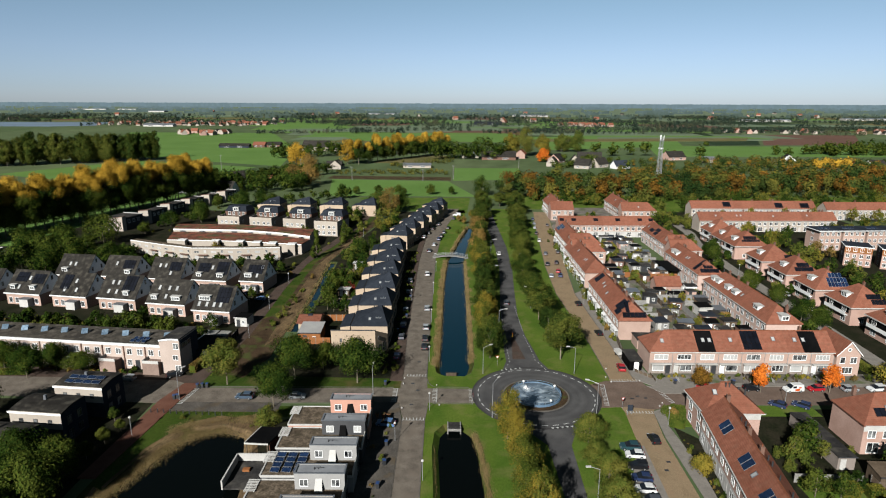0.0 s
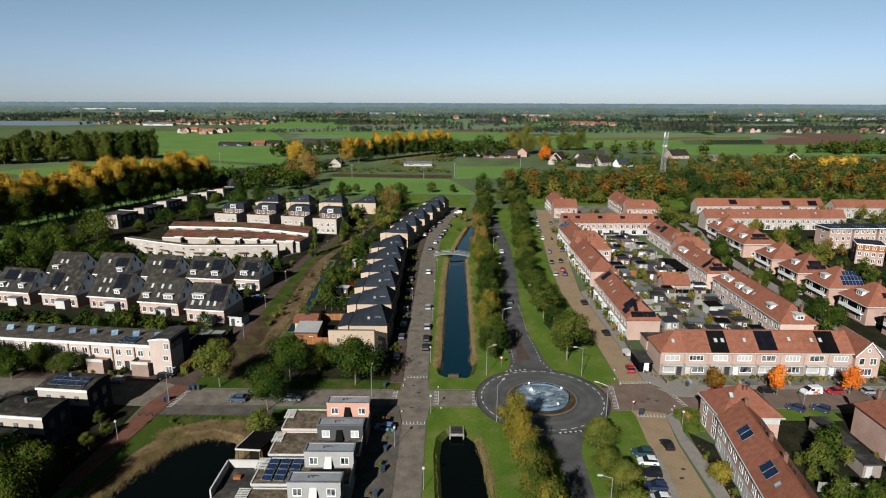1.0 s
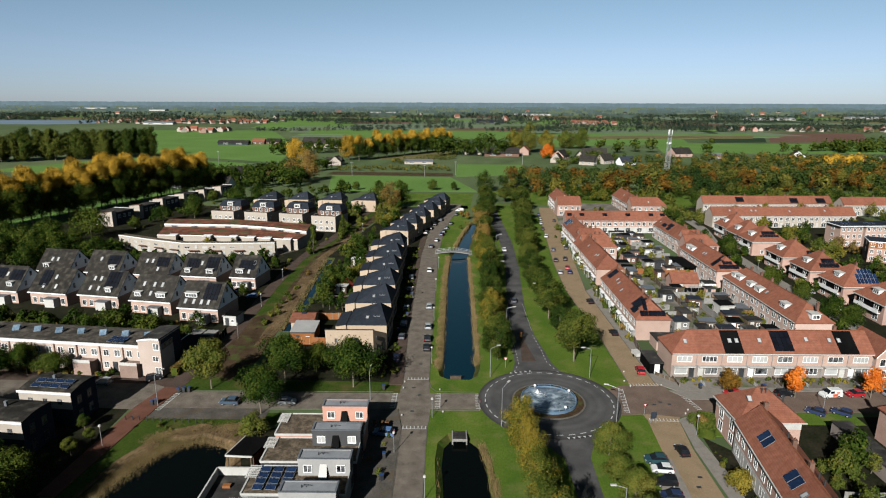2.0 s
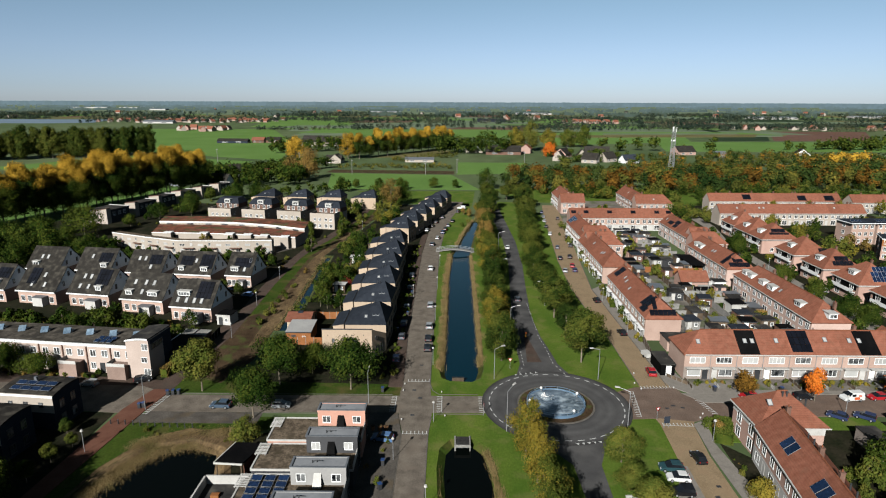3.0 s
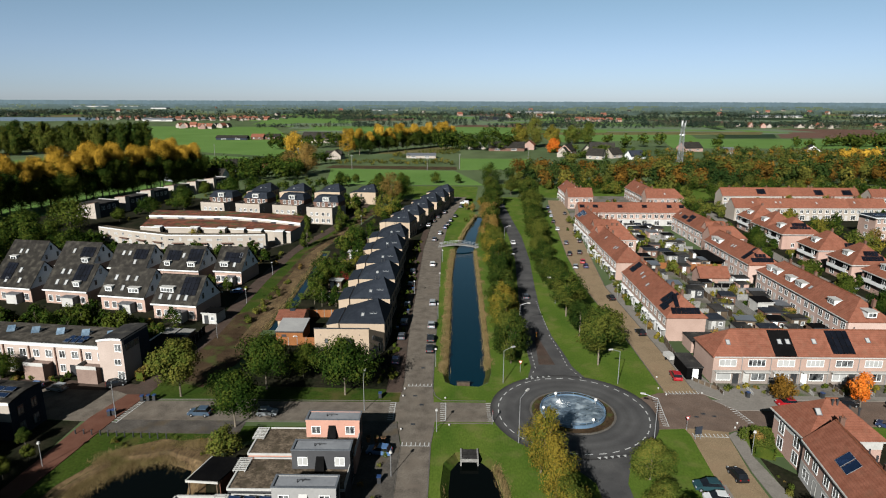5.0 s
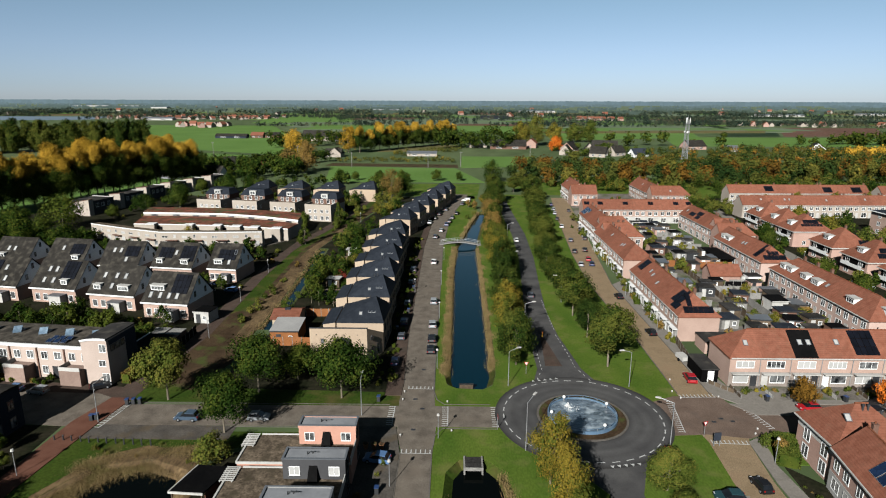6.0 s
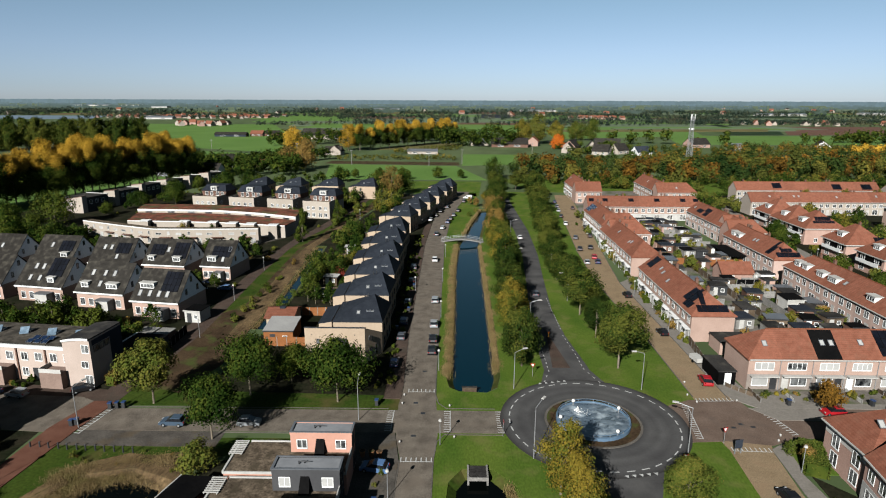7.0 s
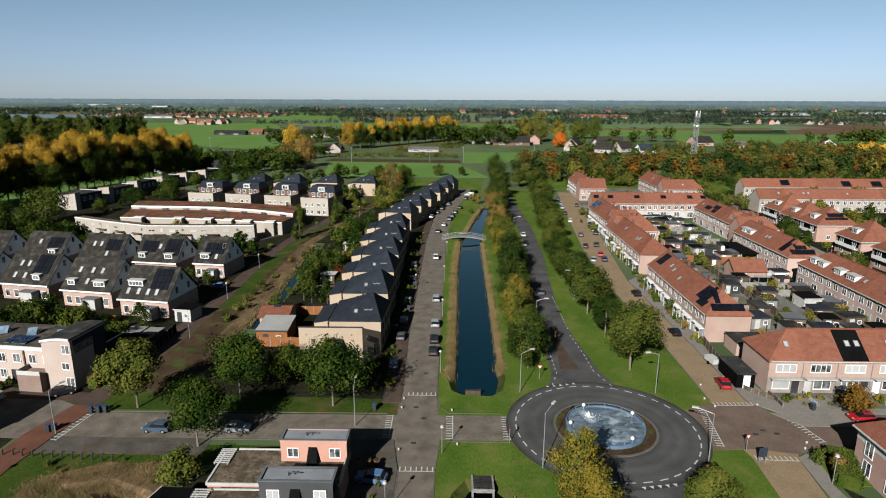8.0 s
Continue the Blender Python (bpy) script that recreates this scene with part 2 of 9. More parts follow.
LIGHT_GREY = surface("light_grey_render", (0.44, 0.43, 0.42), (0.52, 0.51, 0.49), 0.3, 3.0, 0.9, amount=0.07)
NAVY = surface("dark_blue_render", (0.04, 0.05, 0.07), (0.06, 0.07, 0.09), 0.3, 3.0, 0.9, amount=0.1)
WHITE = surface("white_paint", (0.50, 0.50, 0.49), (0.60, 0.60, 0.59), 0.5, 4.0, 0.6, amount=0.06)
OFFWHITE = surface("weathered_white_paint", (0.60, 0.58, 0.54), (0.74, 0.72, 0.68), 0.5, 4.0, 0.7, amount=0.1)
ANTHRACITE = surface("anthracite_paint", (0.03, 0.032, 0.036), (0.05, 0.052, 0.056), 0.5, 4.0, 0.5, amount=0.1)
ZINC = surface("zinc_sheet", (0.28, 0.30, 0.33), (0.36, 0.38, 0.41), 0.3, 3.0, 0.45, metal=0.5, amount=0.1)
STEEL = surface("galvanised_steel", (0.42, 0.43, 0.44), (0.52, 0.53, 0.54), 0.6, 5.0, 0.5, metal=0.4, amount=0.1)
CONCRETE = surface("concrete", (0.30, 0.29, 0.27), (0.40, 0.385, 0.36), 0.4, 4.0, 0.9, 0.1)
TIMBER = surface("weathered_timber", (0.13, 0.095, 0.065), (0.22, 0.165, 0.115), 0.6, 5.0, 0.9, vary=0.25, amount=0.25)
ORANGE_TIMBER = surface("orange_stained_timber", (0.34, 0.135, 0.05), (0.42, 0.18, 0.07), 0.6, 5.0, 0.85, amount=0.2)
BARK = surface("bark", (0.20, 0.17, 0.125), (0.34, 0.29, 0.22), 0.8, 6.0, 0.95, 0.4)
# pale patches in the glass stand in for curtains and reflections
GLASS = surface("window_glass", (0.010, 0.012, 0.015), (0.34, 0.35, 0.35), 0.9, 1.5, 0.08, spec=0.7, vary=0.5)
BLIND = surface("lowered_blind", (0.50, 0.50, 0.48), (0.62, 0.61, 0.59), 0.5, 3.0, 0.6, vary=0.15, amount=0.08)
SOLAR = surface("solar_cells", (0.005, 0.006, 0.010), (0.010, 0.012, 0.020), 0.5, 3.0, 0.40, spec=0.08, vary=0.2)
SOLAR_BLUE = surface("blue_solar_cells", (0.012, 0.028, 0.075), (0.02, 0.04, 0.10), 0.5, 3.0, 0.22, spec=0.25, vary=0.2)
# pale blue colour stands in for the sky mirrored in the glass
SKY_GLASS = surface("sky_toned_rooflight", (0.16, 0.24, 0.33), (0.30, 0.40, 0.50), 0.6, 3.0, 0.15, spec=0.5, vary=0.3)
RUBBER = surface("rubber", (0.012, 0.012, 0.012), (0.02, 0.02, 0.02), 0.8, 6.0, 0.8)
REED = surface("dry_reed", (0.27, 0.195, 0.082), (0.40, 0.29, 0.135), 0.5, 5.0, 0.95, spec=0.1, amount=0.35, spot=((0.12, 0.12, 0.03), 0.4, 0.6))
POOL_BLUE = surface("pool_paint", (0.13, 0.22, 0.34), (0.20, 0.31, 0.43), 0.6, 4.0, 0.5, amount=0.15)
POOL_WATER = surface("foaming_pool_water", (0.085, 0.12, 0.16), (0.25, 0.31, 0.37), 0.55, 2.2, 0.12, 0.3, spec=0.5, amount=0.4, stretch=(0.5, 1.7, 1), spot=((0.75, 0.85, 0.92), 0.6, 0.35))


# ---- mesh helpers ----
class Shape:
    """Corners and faces of one part."""

    def __init__(self):
        self.v, self.f = [], []

    def add(self, points, faces):
        k = len(self.v)
        self.v += [tuple(p) for p in points]
        self.f += [tuple(i + k for i in f) for f in faces]
        return self

    def box(self, x0, x1, y0, y1, z0, z1):
        return self.add([(x0, y0, z0), (x1, y0, z0), (x1, y1, z0), (x0, y1, z0), (x0, y0, z1), (x1, y0, z1), (x1, y1, z1), (x0, y1, z1)],
                        [(3, 2, 1, 0), (4, 5, 6, 7), (0, 1, 5, 4), (1, 2, 6, 5), (2, 3, 7, 6), (3, 0, 4, 7)])

    def prism(self, outline, z0, z1):
        """An outline that runs anticlockwise, from z0 up to z1 (numbers, or one a corner)."""
        n = len(outline)
        a = z0 if isinstance(z0, (list, tuple)) else [z0] * n
        b = z1 if isinstance(z1, (list, tuple)) else [z1] * n
        return self.add([(*p[:2], z) for p, z in zip(outline, a)] + [(*p[:2], z) for p, z in zip(outline, b)],
                        [tuple(range(n))[::-1], tuple(range(n, 2 * n))] + [(i, (i + 1) % n, n + (i + 1) % n, n + i) for i in range(n)])

    def rod(self, p, q, r0, r1=None, n=8):
        """A tapered rod from p to q."""
        p, q = Vector(p), Vector(q)
        r1 = r0 if r1 is None else r1
        turn = (q - p).to_track_quat("Z", "Y").to_matrix()
        ring = [turn @ Vector((math.cos(a), math.sin(a), 0)) for a in (2 * math.pi * i / n for i in range(n))]
        return self.add([p + r0 * d for d in ring] + [q + r1 * d for d in ring],
                        [tuple(range(n))[::-1], tuple(range(n, 2 * n))] + [(i, (i + 1) % n, n + (i + 1) % n, n + i) for i in range(n)])

    def ball(self, c, r, n=8, m=5, squash=1.0):
        pts, faces = [(c[0], c[1], c[2] - r * squash)], []
        for j in range(1, m):
            b = math.pi * j / m
            pts += [(c[0] + r * math.sin(b) * math.cos(2 * math.pi * i / n), c[1] + r * math.sin(b) * math.sin(2 * math.pi * i / n), c[2] - r * squash * math.cos(b)) for i in range(n)]
        pts.append((c[0], c[1], c[2] + r * squash))
        faces += [(0, 1 + (i + 1) % n, 1 + i) for i in range(n)]
        for j in range(m - 2):
            k = 1 + j * n
            faces += [(k + i, k + (i + 1) % n, k + n + (i + 1) % n, k + n + i) for i in range(n)]
        k = 1 + (m - 2) * n
        faces += [(k + i, k + (i + 1) % n, len(pts) - 1) for i in range(n)]
        return self.add(pts, faces)

    def mesh(self, name, material):
        me = bpy.data.meshes.new(name)
        me.from_pydata(self.v, [], self.f)
        me.materials.append(material)
        me.update()
        return me


def two(name, a, mat_a, b, mat_b):
    """One mesh of two shapes, each with its own material."""
    both = Shape().add(a.v, a.f).add(b.v, b.f)
    me = both.mesh(name, mat_a)
    me.materials.append(mat_b)
    me.polygons.foreach_set("material_index", [0] * len(a.f) + [1] * len(b.f))
    return me


def part(name, shape, material, parent, label="", m=None):
    """One mesh under a thing or a part; shape: a Shape, or a mesh that alike parts share."""
    data = shape if isinstance(shape, bpy.types.Mesh) else shape.mesh(name, material)
    ob = new(name, data)
    ob.parent = parent
    if m is not None:
        ob.matrix_local = m
    return tagged(ob, label)


def thing(name, m, label, category, group="", kind=""):
    ob = new(name)
    ob.empty_display_size = 0.5
    ob.matrix_world = m
    return tagged(ob, label, category, group, kind)


def solid(name, shape, material, label, category="", kind="structure", group=""):
    return tagged(new(name, shape.mesh(name, material)), label, category, group, kind)


def ribbon(path, z0, z1):
    """A strip along a path of (x, y, half width)."""
    left, right = [], []
    for i, (x, y, w) in enumerate(path):
        a, b = path[max(i - 1, 0)], path[min(i + 1, len(path) - 1)]
        d = Vector((b[0] - a[0], b[1] - a[1])).normalized()
        left.append((x - d.y * w, y + d.x * w))
        right.append((x + d.y * w, y - d.x * w))
    s = Shape()
    n = len(path)
    s.add([(*p, z1) for p in left] + [(*p, z1) for p in right] + [(*p, z0) for p in left] + [(*p, z0) for p in right],
          [(n + i, n + i + 1, i + 1, i) for i in range(n - 1)] + [(i, i + 1, 2 * n + i + 1, 2 * n + i) for i in range(n - 1)]
          + [(n + i + 1, n + i, 3 * n + i, 3 * n + i + 1) for i in range(n - 1)])
    return s


def strip(rings):
    """A solid through rings of four corners each."""
    s, n = Shape(), len(rings)
    return s.add([p for ring in rings for p in ring],
                 [(4 * i + a, 4 * i + (a + 1) % 4, 4 * i + 4 + (a + 1) % 4, 4 * i + 4 + a) for i in range(n - 1) for a in range(4)] + [(3, 2, 1, 0), tuple(4 * n - 4 + a for a in range(4))])


def circle(cx, cy, r, n=48, a0=0.0, a1=360.0):
    return [(cx + r * math.cos(radians(a0 + (a1 - a0) * i / n)), cy + r * math.sin(radians(a0 + (a1 - a0) * i / n))) for i in range(n)]


# ---- ground, canal and ponds ----
def grown(outline, d):
    """The outline (anticlockwise), moved outwards by d."""
    out, n = [], len(outline)
    for i in range(n):
        a, p, b = (Vector(outline[j % n]) for j in (i - 1, i, i + 1))
        u, w = (p - a).normalized(), (b - p).normalized()
        k = Vector((u.y + w.y, -u.x - w.x))
        k = k.normalized() if k.length > 1e-6 else Vector((u.y, -u.x))
        out.append(tuple(p + k * d / max(0.5, k.dot(Vector((u.y, -u.x))))))
    return out


NORTH_CANAL = [(-1.5, 126.6), (2.2, 126.6), (3.4, 127.8), (4.1, 131.5), (4.5, 140), (4.9, 165), (5.2, 200), (5.4, 230), (6.8, 246), (9.3, 270), (12.3, 294),
               (10.2, 294), (5.5, 270), (2.2, 246), (-0.5, 230), (-1.9, 200), (-2.3, 165), (-2.8, 140), (-2.9, 130.5), (-2.5, 127.8)]
SOUTH_CANAL = [(-0.9, -70), (5.4, -70), (5.2, 60), (4.9, 84), (4.3, 96), (3.4, 100.8), (1.8, 103), (-1.3, 103), (-2.5, 100.8), (-2.8, 96), (-2.3, 84), (-1.6, 60)]
POND = [(-57, 58), (-38, 55), (-34.5, 75), (-36, 88), (-38.5, 95), (-40, 100), (-45, 102), (-50.5, 100.5), (-54, 93.5), (-57, 85), (-58.5, 72)]
DITCH = [(-44.5, 153), (-42.9, 153), (-42.7, 172), (-43.6, 195), (-45.2, 224), (-46.5, 224), (-45.3, 195), (-44.4, 172)]
TOPS = [grown(NORTH_CANAL, 1.2), grown(SOUTH_CANAL, 1.2), grown(POND, 1.6), grown(DITCH, 0.8)]
corners = [Vector(p) for p in ((-4800, -900), (4800, -900), (4800, 4880), (-4800, 4880))]
loops = [[0, 1, 2, 3]]
for top in TOPS:
    loops.append(list(range(len(corners), len(corners) + len(top))))
    corners += [Vector(p) for p in top]
edges = [(a, b) for loop in loops for a, b in zip(loop, loop[1:] + loop[:1])]
verts, _, faces, *_ = delaunay_2d_cdt(corners, edges, [], 0, 1e-5)


def inside(x, y, poly):
    odd = False
    for (ax, ay), (bx, by) in zip(poly, poly[1:] + poly[:1]):
        if (ay > y) != (by > y) and x < (bx - ax) * (y - ay) / (by - ay) + ax:
            odd = not odd
    return odd


kept = []
for f in faces:
    c = sum((verts[i] for i in f), Vector((0, 0))) / 3
    if not any(inside(c.x, c.y, top) for top in TOPS):
        kept.append(tuple(f))
ground = Shape().add([(v.x, v.y, 0) for v in verts], kept)
solid("ground", ground, LAND, "flat green farmland reaching to the horizon", "ground")
for name, shore, top, level in (("canal_bank", NORTH_CANAL, TOPS[0], -0.85), ("canal_bank", SOUTH_CANAL, TOPS[1], -0.85), ("pond_bank", POND, TOPS[2], -0.8), ("ditch_bank", DITCH, TOPS[3], -0.5)):
    n = len(shore)
    deep = grown(shore, -0.5)
    solid(name, Shape().add([(*p, 0) for p in top] + [(*p, level - 0.05) for p in shore] + [(*p, level - 1.0) for p in deep],
                            [(i, (i + 1) % n, n + (i + 1) % n, n + i) for i in range(n)] + [(n + i, n + (i + 1) % n, 2 * n + (i + 1) % n, 2 * n + i) for i in range(n)] + [tuple(range(2 * n, 3 * n))]),
          ROUGH_SHADE_GRASS if shore is SOUTH_CANAL else DRY_GRASS if shore is POND else BANK, "sloping bank of the water", "bank")
    solid("water", Shape().add([(*p, level) for p in grown(shore, 0.12)], [tuple(range(n))]), POND_WATER if shore in (SOUTH_CANAL, POND) else WATER, "still dark water that mirrors the sky", "water")


edge, wider = TOPS[2], grown(TOPS[2], 1.0)
n = len(edge)
solid("pond_rim", Shape().add([(*p, 0.017) for p in edge] + [(*p, 0.017) for p in wider], [(i, n + i, n + (i + 1) % n, (i + 1) % n) for i in range(n)]), DRY_GRASS, "dry trampled grass round the pond", "bank")


def sheet(name, outline, z, material, label, category):
    """A thin slab on the ground."""
    area = sum(a[0] * b[1] - b[0] * a[1] for a, b in zip(outline, outline[1:] + outline[:1]))
    return solid(name, Shape().prism(outline if area > 0 else outline[::-1], -0.02, z), material, label, category)


# lawns and verges
sheet("lawn", [(-5.6, 119.4), (10, 119.4), (14, 126), (16, 133), (16.8, 150), (19, 190), (21, 240), (18.5, 290), (18, 340), (13.8, 340), (13.4, 294.5), (10.5, 270), (8.0, 246), (6.6, 230), (6.4, 200), (6.1, 165), (5.7, 140), (5.3, 131.0), (4.4, 126.7), (2.6, 125.3), (-1.9, 125.7), (-3.6, 127.0), (-4.1, 130.4), (-4.05, 140), (-3.5, 165), (-3.1, 200), (-1.7, 230), (1.0, 246), (4.3, 270), (8.8, 294.5), (9, 340), (5, 340), (-1, 300), (-5, 262), (-6, 230), (-5.9, 180), (-5.7, 130)], 0.02, GRASS, "mown grass along the canal", "lawn")
sheet("lawn", [(-5.3, -70), (-2.2, -70), (-2.9, 60), (-3.5, 84), (-4.0, 96), (-3.6, 101.4), (-1.8, 104.2), (2.3, 104.2), (4.5, 101.4), (5.5, 96.2), (6.1, 84), (6.4, 60), (6.6, -70), (19, -70), (19, 82), (19, 104), (12, 112.8), (4, 112.8), (-5.6, 112.8)], 0.02, GRASS, "mown grass round the southern canal", "lawn")
sheet("lawn", [(19, 136), (24, 122), (37, 121), (36.8, 150), (35.6, 190), (37.4, 215), (43.9, 300), (38, 345), (22, 345), (22, 280), (22, 230), (19.5, 190), (17.5, 160)], 0.02, GRASS, "mown grass verge between two streets", "lawn")
sheet("lawn", [(20, -70), (30, -70), (31, 86), (37.2, 96), (37.6, 112), (25, 113), (20, 98)], 0.02, GRASS, "mown grass verge beside the parking bays", "lawn")
sheet("lawn", [(-59.5, 84), (-57.5, 83), (-55.8, 94), (-52, 102), (-45, 104), (-38.3, 101.4), (-36, 106), (-26, 109), (-26, 111), (-60, 111), (-60.3, 100), (-61, 60), (-58, 58)], 0.02, ROUGH_SHADE_GRASS, "rough grass round the pond", "lawn")
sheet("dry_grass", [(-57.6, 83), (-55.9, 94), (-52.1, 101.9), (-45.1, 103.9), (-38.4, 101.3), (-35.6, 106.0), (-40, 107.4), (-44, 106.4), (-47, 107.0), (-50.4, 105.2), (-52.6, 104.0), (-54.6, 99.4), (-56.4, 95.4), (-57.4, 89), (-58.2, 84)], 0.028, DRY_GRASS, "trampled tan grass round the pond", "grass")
sheet("lawn", [(-57, 120), (-43, 120), (-42, 125), (-57, 129)], 0.02, ROUGH_SHADE_GRASS, "small grass plot under a tree", "lawn")
sheet("lawn", [(-43, 119.2), (-10.8, 119.2), (-11, 123), (-14, 124), (-43, 125)], 0.02, ROUGH_SHADE_GRASS, "grass strip under street trees", "lawn")
sheet("lawn", [(-55, 158), (-51.4, 164), (-52.0, 195), (-52.4, 223), (-49, 247), (-41, 295), (-39, 330), (-43, 330), (-46.5, 295), (-53, 247), (-56, 225), (-56.5, 190)], 0.02, ROUGH_SHADE_GRASS, "grass strip beside the track", "lawn")
sheet("lawn", [(55, 108), (75, 108), (75, 112.3), (55, 112.3)], 0.02, GRASS, "small front lawns along the street", "lawn")
sheet("front_gardens", [(40.5, 60), (44.5, 60), (46.8, 99), (43.2, 103.6)], 0.05, SHADE_SOIL, "planted front gardens with soil and gravel", "garden")
sheet("lawn", [(42.6, 103.8), (47, 103.8), (47, 110.6), (43.6, 110.6)], 0.13, GRASS, "small corner lawn", "lawn")
sheet("lawn", [(-30, 340), (10, 330), (14, 385), (-60, 385)], 0.02, GRASS, "grass at the end of the street", "lawn")
sheet("lawn", [(57.4, 68), (68.4, 68), (68.6, 85.6), (57.2, 85.8)], 0.022, GRASS, "small back lawn between hedges", "lawn")
sheet("lawn", [(40, 346), (340, 300), (345, 396), (24, 396)], 0.010, GRASS, "rough grass before the woodland belt", "lawn")
sheet("dirt_track", [(-58, 128), (-48, 124), (-45, 135), (-45.4, 152), (-45.4, 172), (-46.3, 195), (-47.5, 225), (-44, 250), (-36.5, 300), (-36.5, 330), (-39.5, 330), (-41.2, 295), (-49.2, 247), (-52.5, 223), (-52.1, 195), (-51.6, 166), (-56, 160), (-56, 150)], 0.03, SOIL, "bare trampled earth with dry weeds", "track")
sheet("dry_grass", [(-48.6, 142), (-45.5, 150), (-45.6, 172), (-46.5, 195), (-47.7, 224), (-44.4, 249), (-38.5, 288), (-40.6, 288), (-47.4, 247), (-51.0, 222), (-50.8, 195), (-49.6, 168)], 0.036, DRY_GRASS, "dry tan grass beside the ditch", "grass")
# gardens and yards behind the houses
sheet("garden_soil", [(-44.4, 124), (-12.5, 124), (-12.5, 245), (-5, 300), (-3, 335), (-30, 335), (-43.6, 250), (-47.3, 225.6), (-44.2, 225.4), (-42.6, 195), (-41.7, 172), (-41.9, 152)], 0.015, SHADE_SOIL, "garden soil and weeds, darkened to stand in for shade", "garden")
sheet("garden_soil", [(-200, 140), (-60, 125), (-58, 150), (-57, 200), (-53, 245), (-45, 330), (-200, 340)], 0.012, SHADE_SOIL, "garden ground and paths, darkened to stand in for shade", "garden")
sheet("garden_soil", [(-140, -70), (-62, -70), (-63, 112), (-140, 116)], 0.012, SHADE_SOIL, "ground between dark blocks, darkened to stand in for shade", "garden")
sheet("garden_soil", [(-36, -70), (-11.8, -70), (-11.8, 111), (-25, 109), (-35, 105), (-36.5, 98), (-33, 80)], 0.012, SHADE_SOIL, "ground round the flat-roofed houses, darkened to stand in for shade", "garden")
sheet("yard", [(52, 140), (83, 140), (83, 268), (52, 268)], 0.03, YARD, "pale paved back yards with patches of weeds", "yard")
sheet("yard", [(46, 28), (110, 28), (110, 111), (56, 111), (56, 96), (46, 96)], 0.016, SHADE_SOIL, "back gardens with soil and grass", "garden")
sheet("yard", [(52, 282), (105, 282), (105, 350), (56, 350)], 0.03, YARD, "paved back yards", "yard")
sheet("yard", [(90, 125), (200, 125), (210, 330), (96, 340)], 0.014, SHADE_SOIL, "gardens and paths between the houses", "garden")
sheet("forecourt", [(-112, 124), (-56, 118.5), (-56, 128.5), (-66, 128), (-112, 133)], 0.011, OLD_LANE, "worn brown paving before the flat-roofed terrace", "paving")
solid("lane", ribbon([(103.5, 118, 2.2), (105, 150, 2.2), (106, 180, 2.2), (107, 215, 2.2), (109.5, 255, 2.4), (116, 282, 2.6), (118, 310, 2.6)], -0.02, 0.05), PAVE, "pale paved lane between the brick houses", "road")
# streets
sheet("cross_street", [(-110, 116), (-63, 112), (-58, 112.6), (-20, 112.8), (4.9, 112.9), (4.9, 119.3), (-12, 119.3), (-56, 119), (-63, 122.5), (-110, 124.5)], 0.030, GREY_ROAD, "grey-brown clinker-paved cross street", "road")
street = ribbon([(-8.2, -70, 2.2), (-8.0, 60, 2.2), (-7.9, 106, 2.2), (-8.2, 112, 3.0), (-8.6, 121, 3.0), (-8.6, 127, 2.6), (-8.9, 150, 3.0), (-8.9, 230, 3.1), (-7.6, 262, 3.3), (-5.2, 298, 4.2), (-1.5, 325, 4.5), (2.0, 345, 4.0)], -0.02, 0.036)
solid("street", street, GREY_ROAD, "grey-brown clinker-paved residential street", "road")
sheet("bus_road", [(18.2, -70), (21.8, -70), (21.4, 82), (21.9, 97), (24.5, 104), (13, 104), (17.5, 97), (17.8, 82)], 0.042, ASPHALT, "dark asphalt road in the shade of trees", "road")
bus = ribbon([(17.6, 127, 6.2), (17.5, 130, 5.2), (17.4, 134, 4.1), (17.2, 140, 3.8), (16.9, 150, 3.1), (17.2, 165, 2.5), (19.0, 190, 2.4), (21.0, 215, 2.4), (22.2, 250, 2.5), (21.8, 280, 2.6), (21.5, 310, 2.6), (22, 380, 2.6)], -0.02, 0.042)
solid("bus_road", bus, ASPHALT, "dark asphalt road between rows of trees", "road")
sheet("splitter_island", [(15.0, 135), (18.2, 135), (16.7, 150), (16.1, 150)], 0.052, OLD_LANE, "narrow brown paved wedge between the lanes", "island")
right_street = ribbon([(29.0, -70, 2.6), (36.5, 80, 3.0), (37.3, 100, 2.7), (38.2, 109, 2.9), (39, 116, 4.5), (39.2, 123, 3.2), (38.9, 145, 2.6), (38.0, 187, 3.0), (40.5, 220, 3.8), (43.5, 250, 4.0), (48, 298, 4.2), (52, 335, 3.8)], -0.02, 0.034)
solid("street", right_street, TAN_ROAD, "sandy brown clinker-paved residential street", "road")
sheet("junction", [(29.5, 111), (36, 111.5), (42, 110.5), (46, 112.5), (110, 113), (110, 117.2), (50, 117.2), (43.5, 121), (43, 123.5), (35, 123.5), (30, 121)], 0.046, BRICK_ROAD, "brown brick-paved junction and side street", "road")
sheet("parking_bays", [(28.2, 40), (34, 40), (34.4, 80), (35.3, 97), (34, 97), (29.4, 85)], 0.052, PAVE, "paved parking bays beside the street", "parking")
sheet("parking_bays", [(56, 117.2), (110, 117.2), (110, 121), (56, 121)], 0.038, BRICK_ROAD, "brick-paved parking strip", "parking")
sheet("parking_bays", [(-60, 108.6), (-36, 108.6), (-36, 112.6), (-57, 112.6)], 0.034, WORN_ASPHALT, "worn grey parking bays", "parking")
# darker than the other flags: the cube houses' shade is in the colour
sheet("pavement", [(-17, -70), (-10.4, -70), (-10.3, 106), (-11.4, 112.7), (-17, 112.7)], 0.12, WORN_ASPHALT, "grey pavement beside the street, toned dark for shade", "pavement")
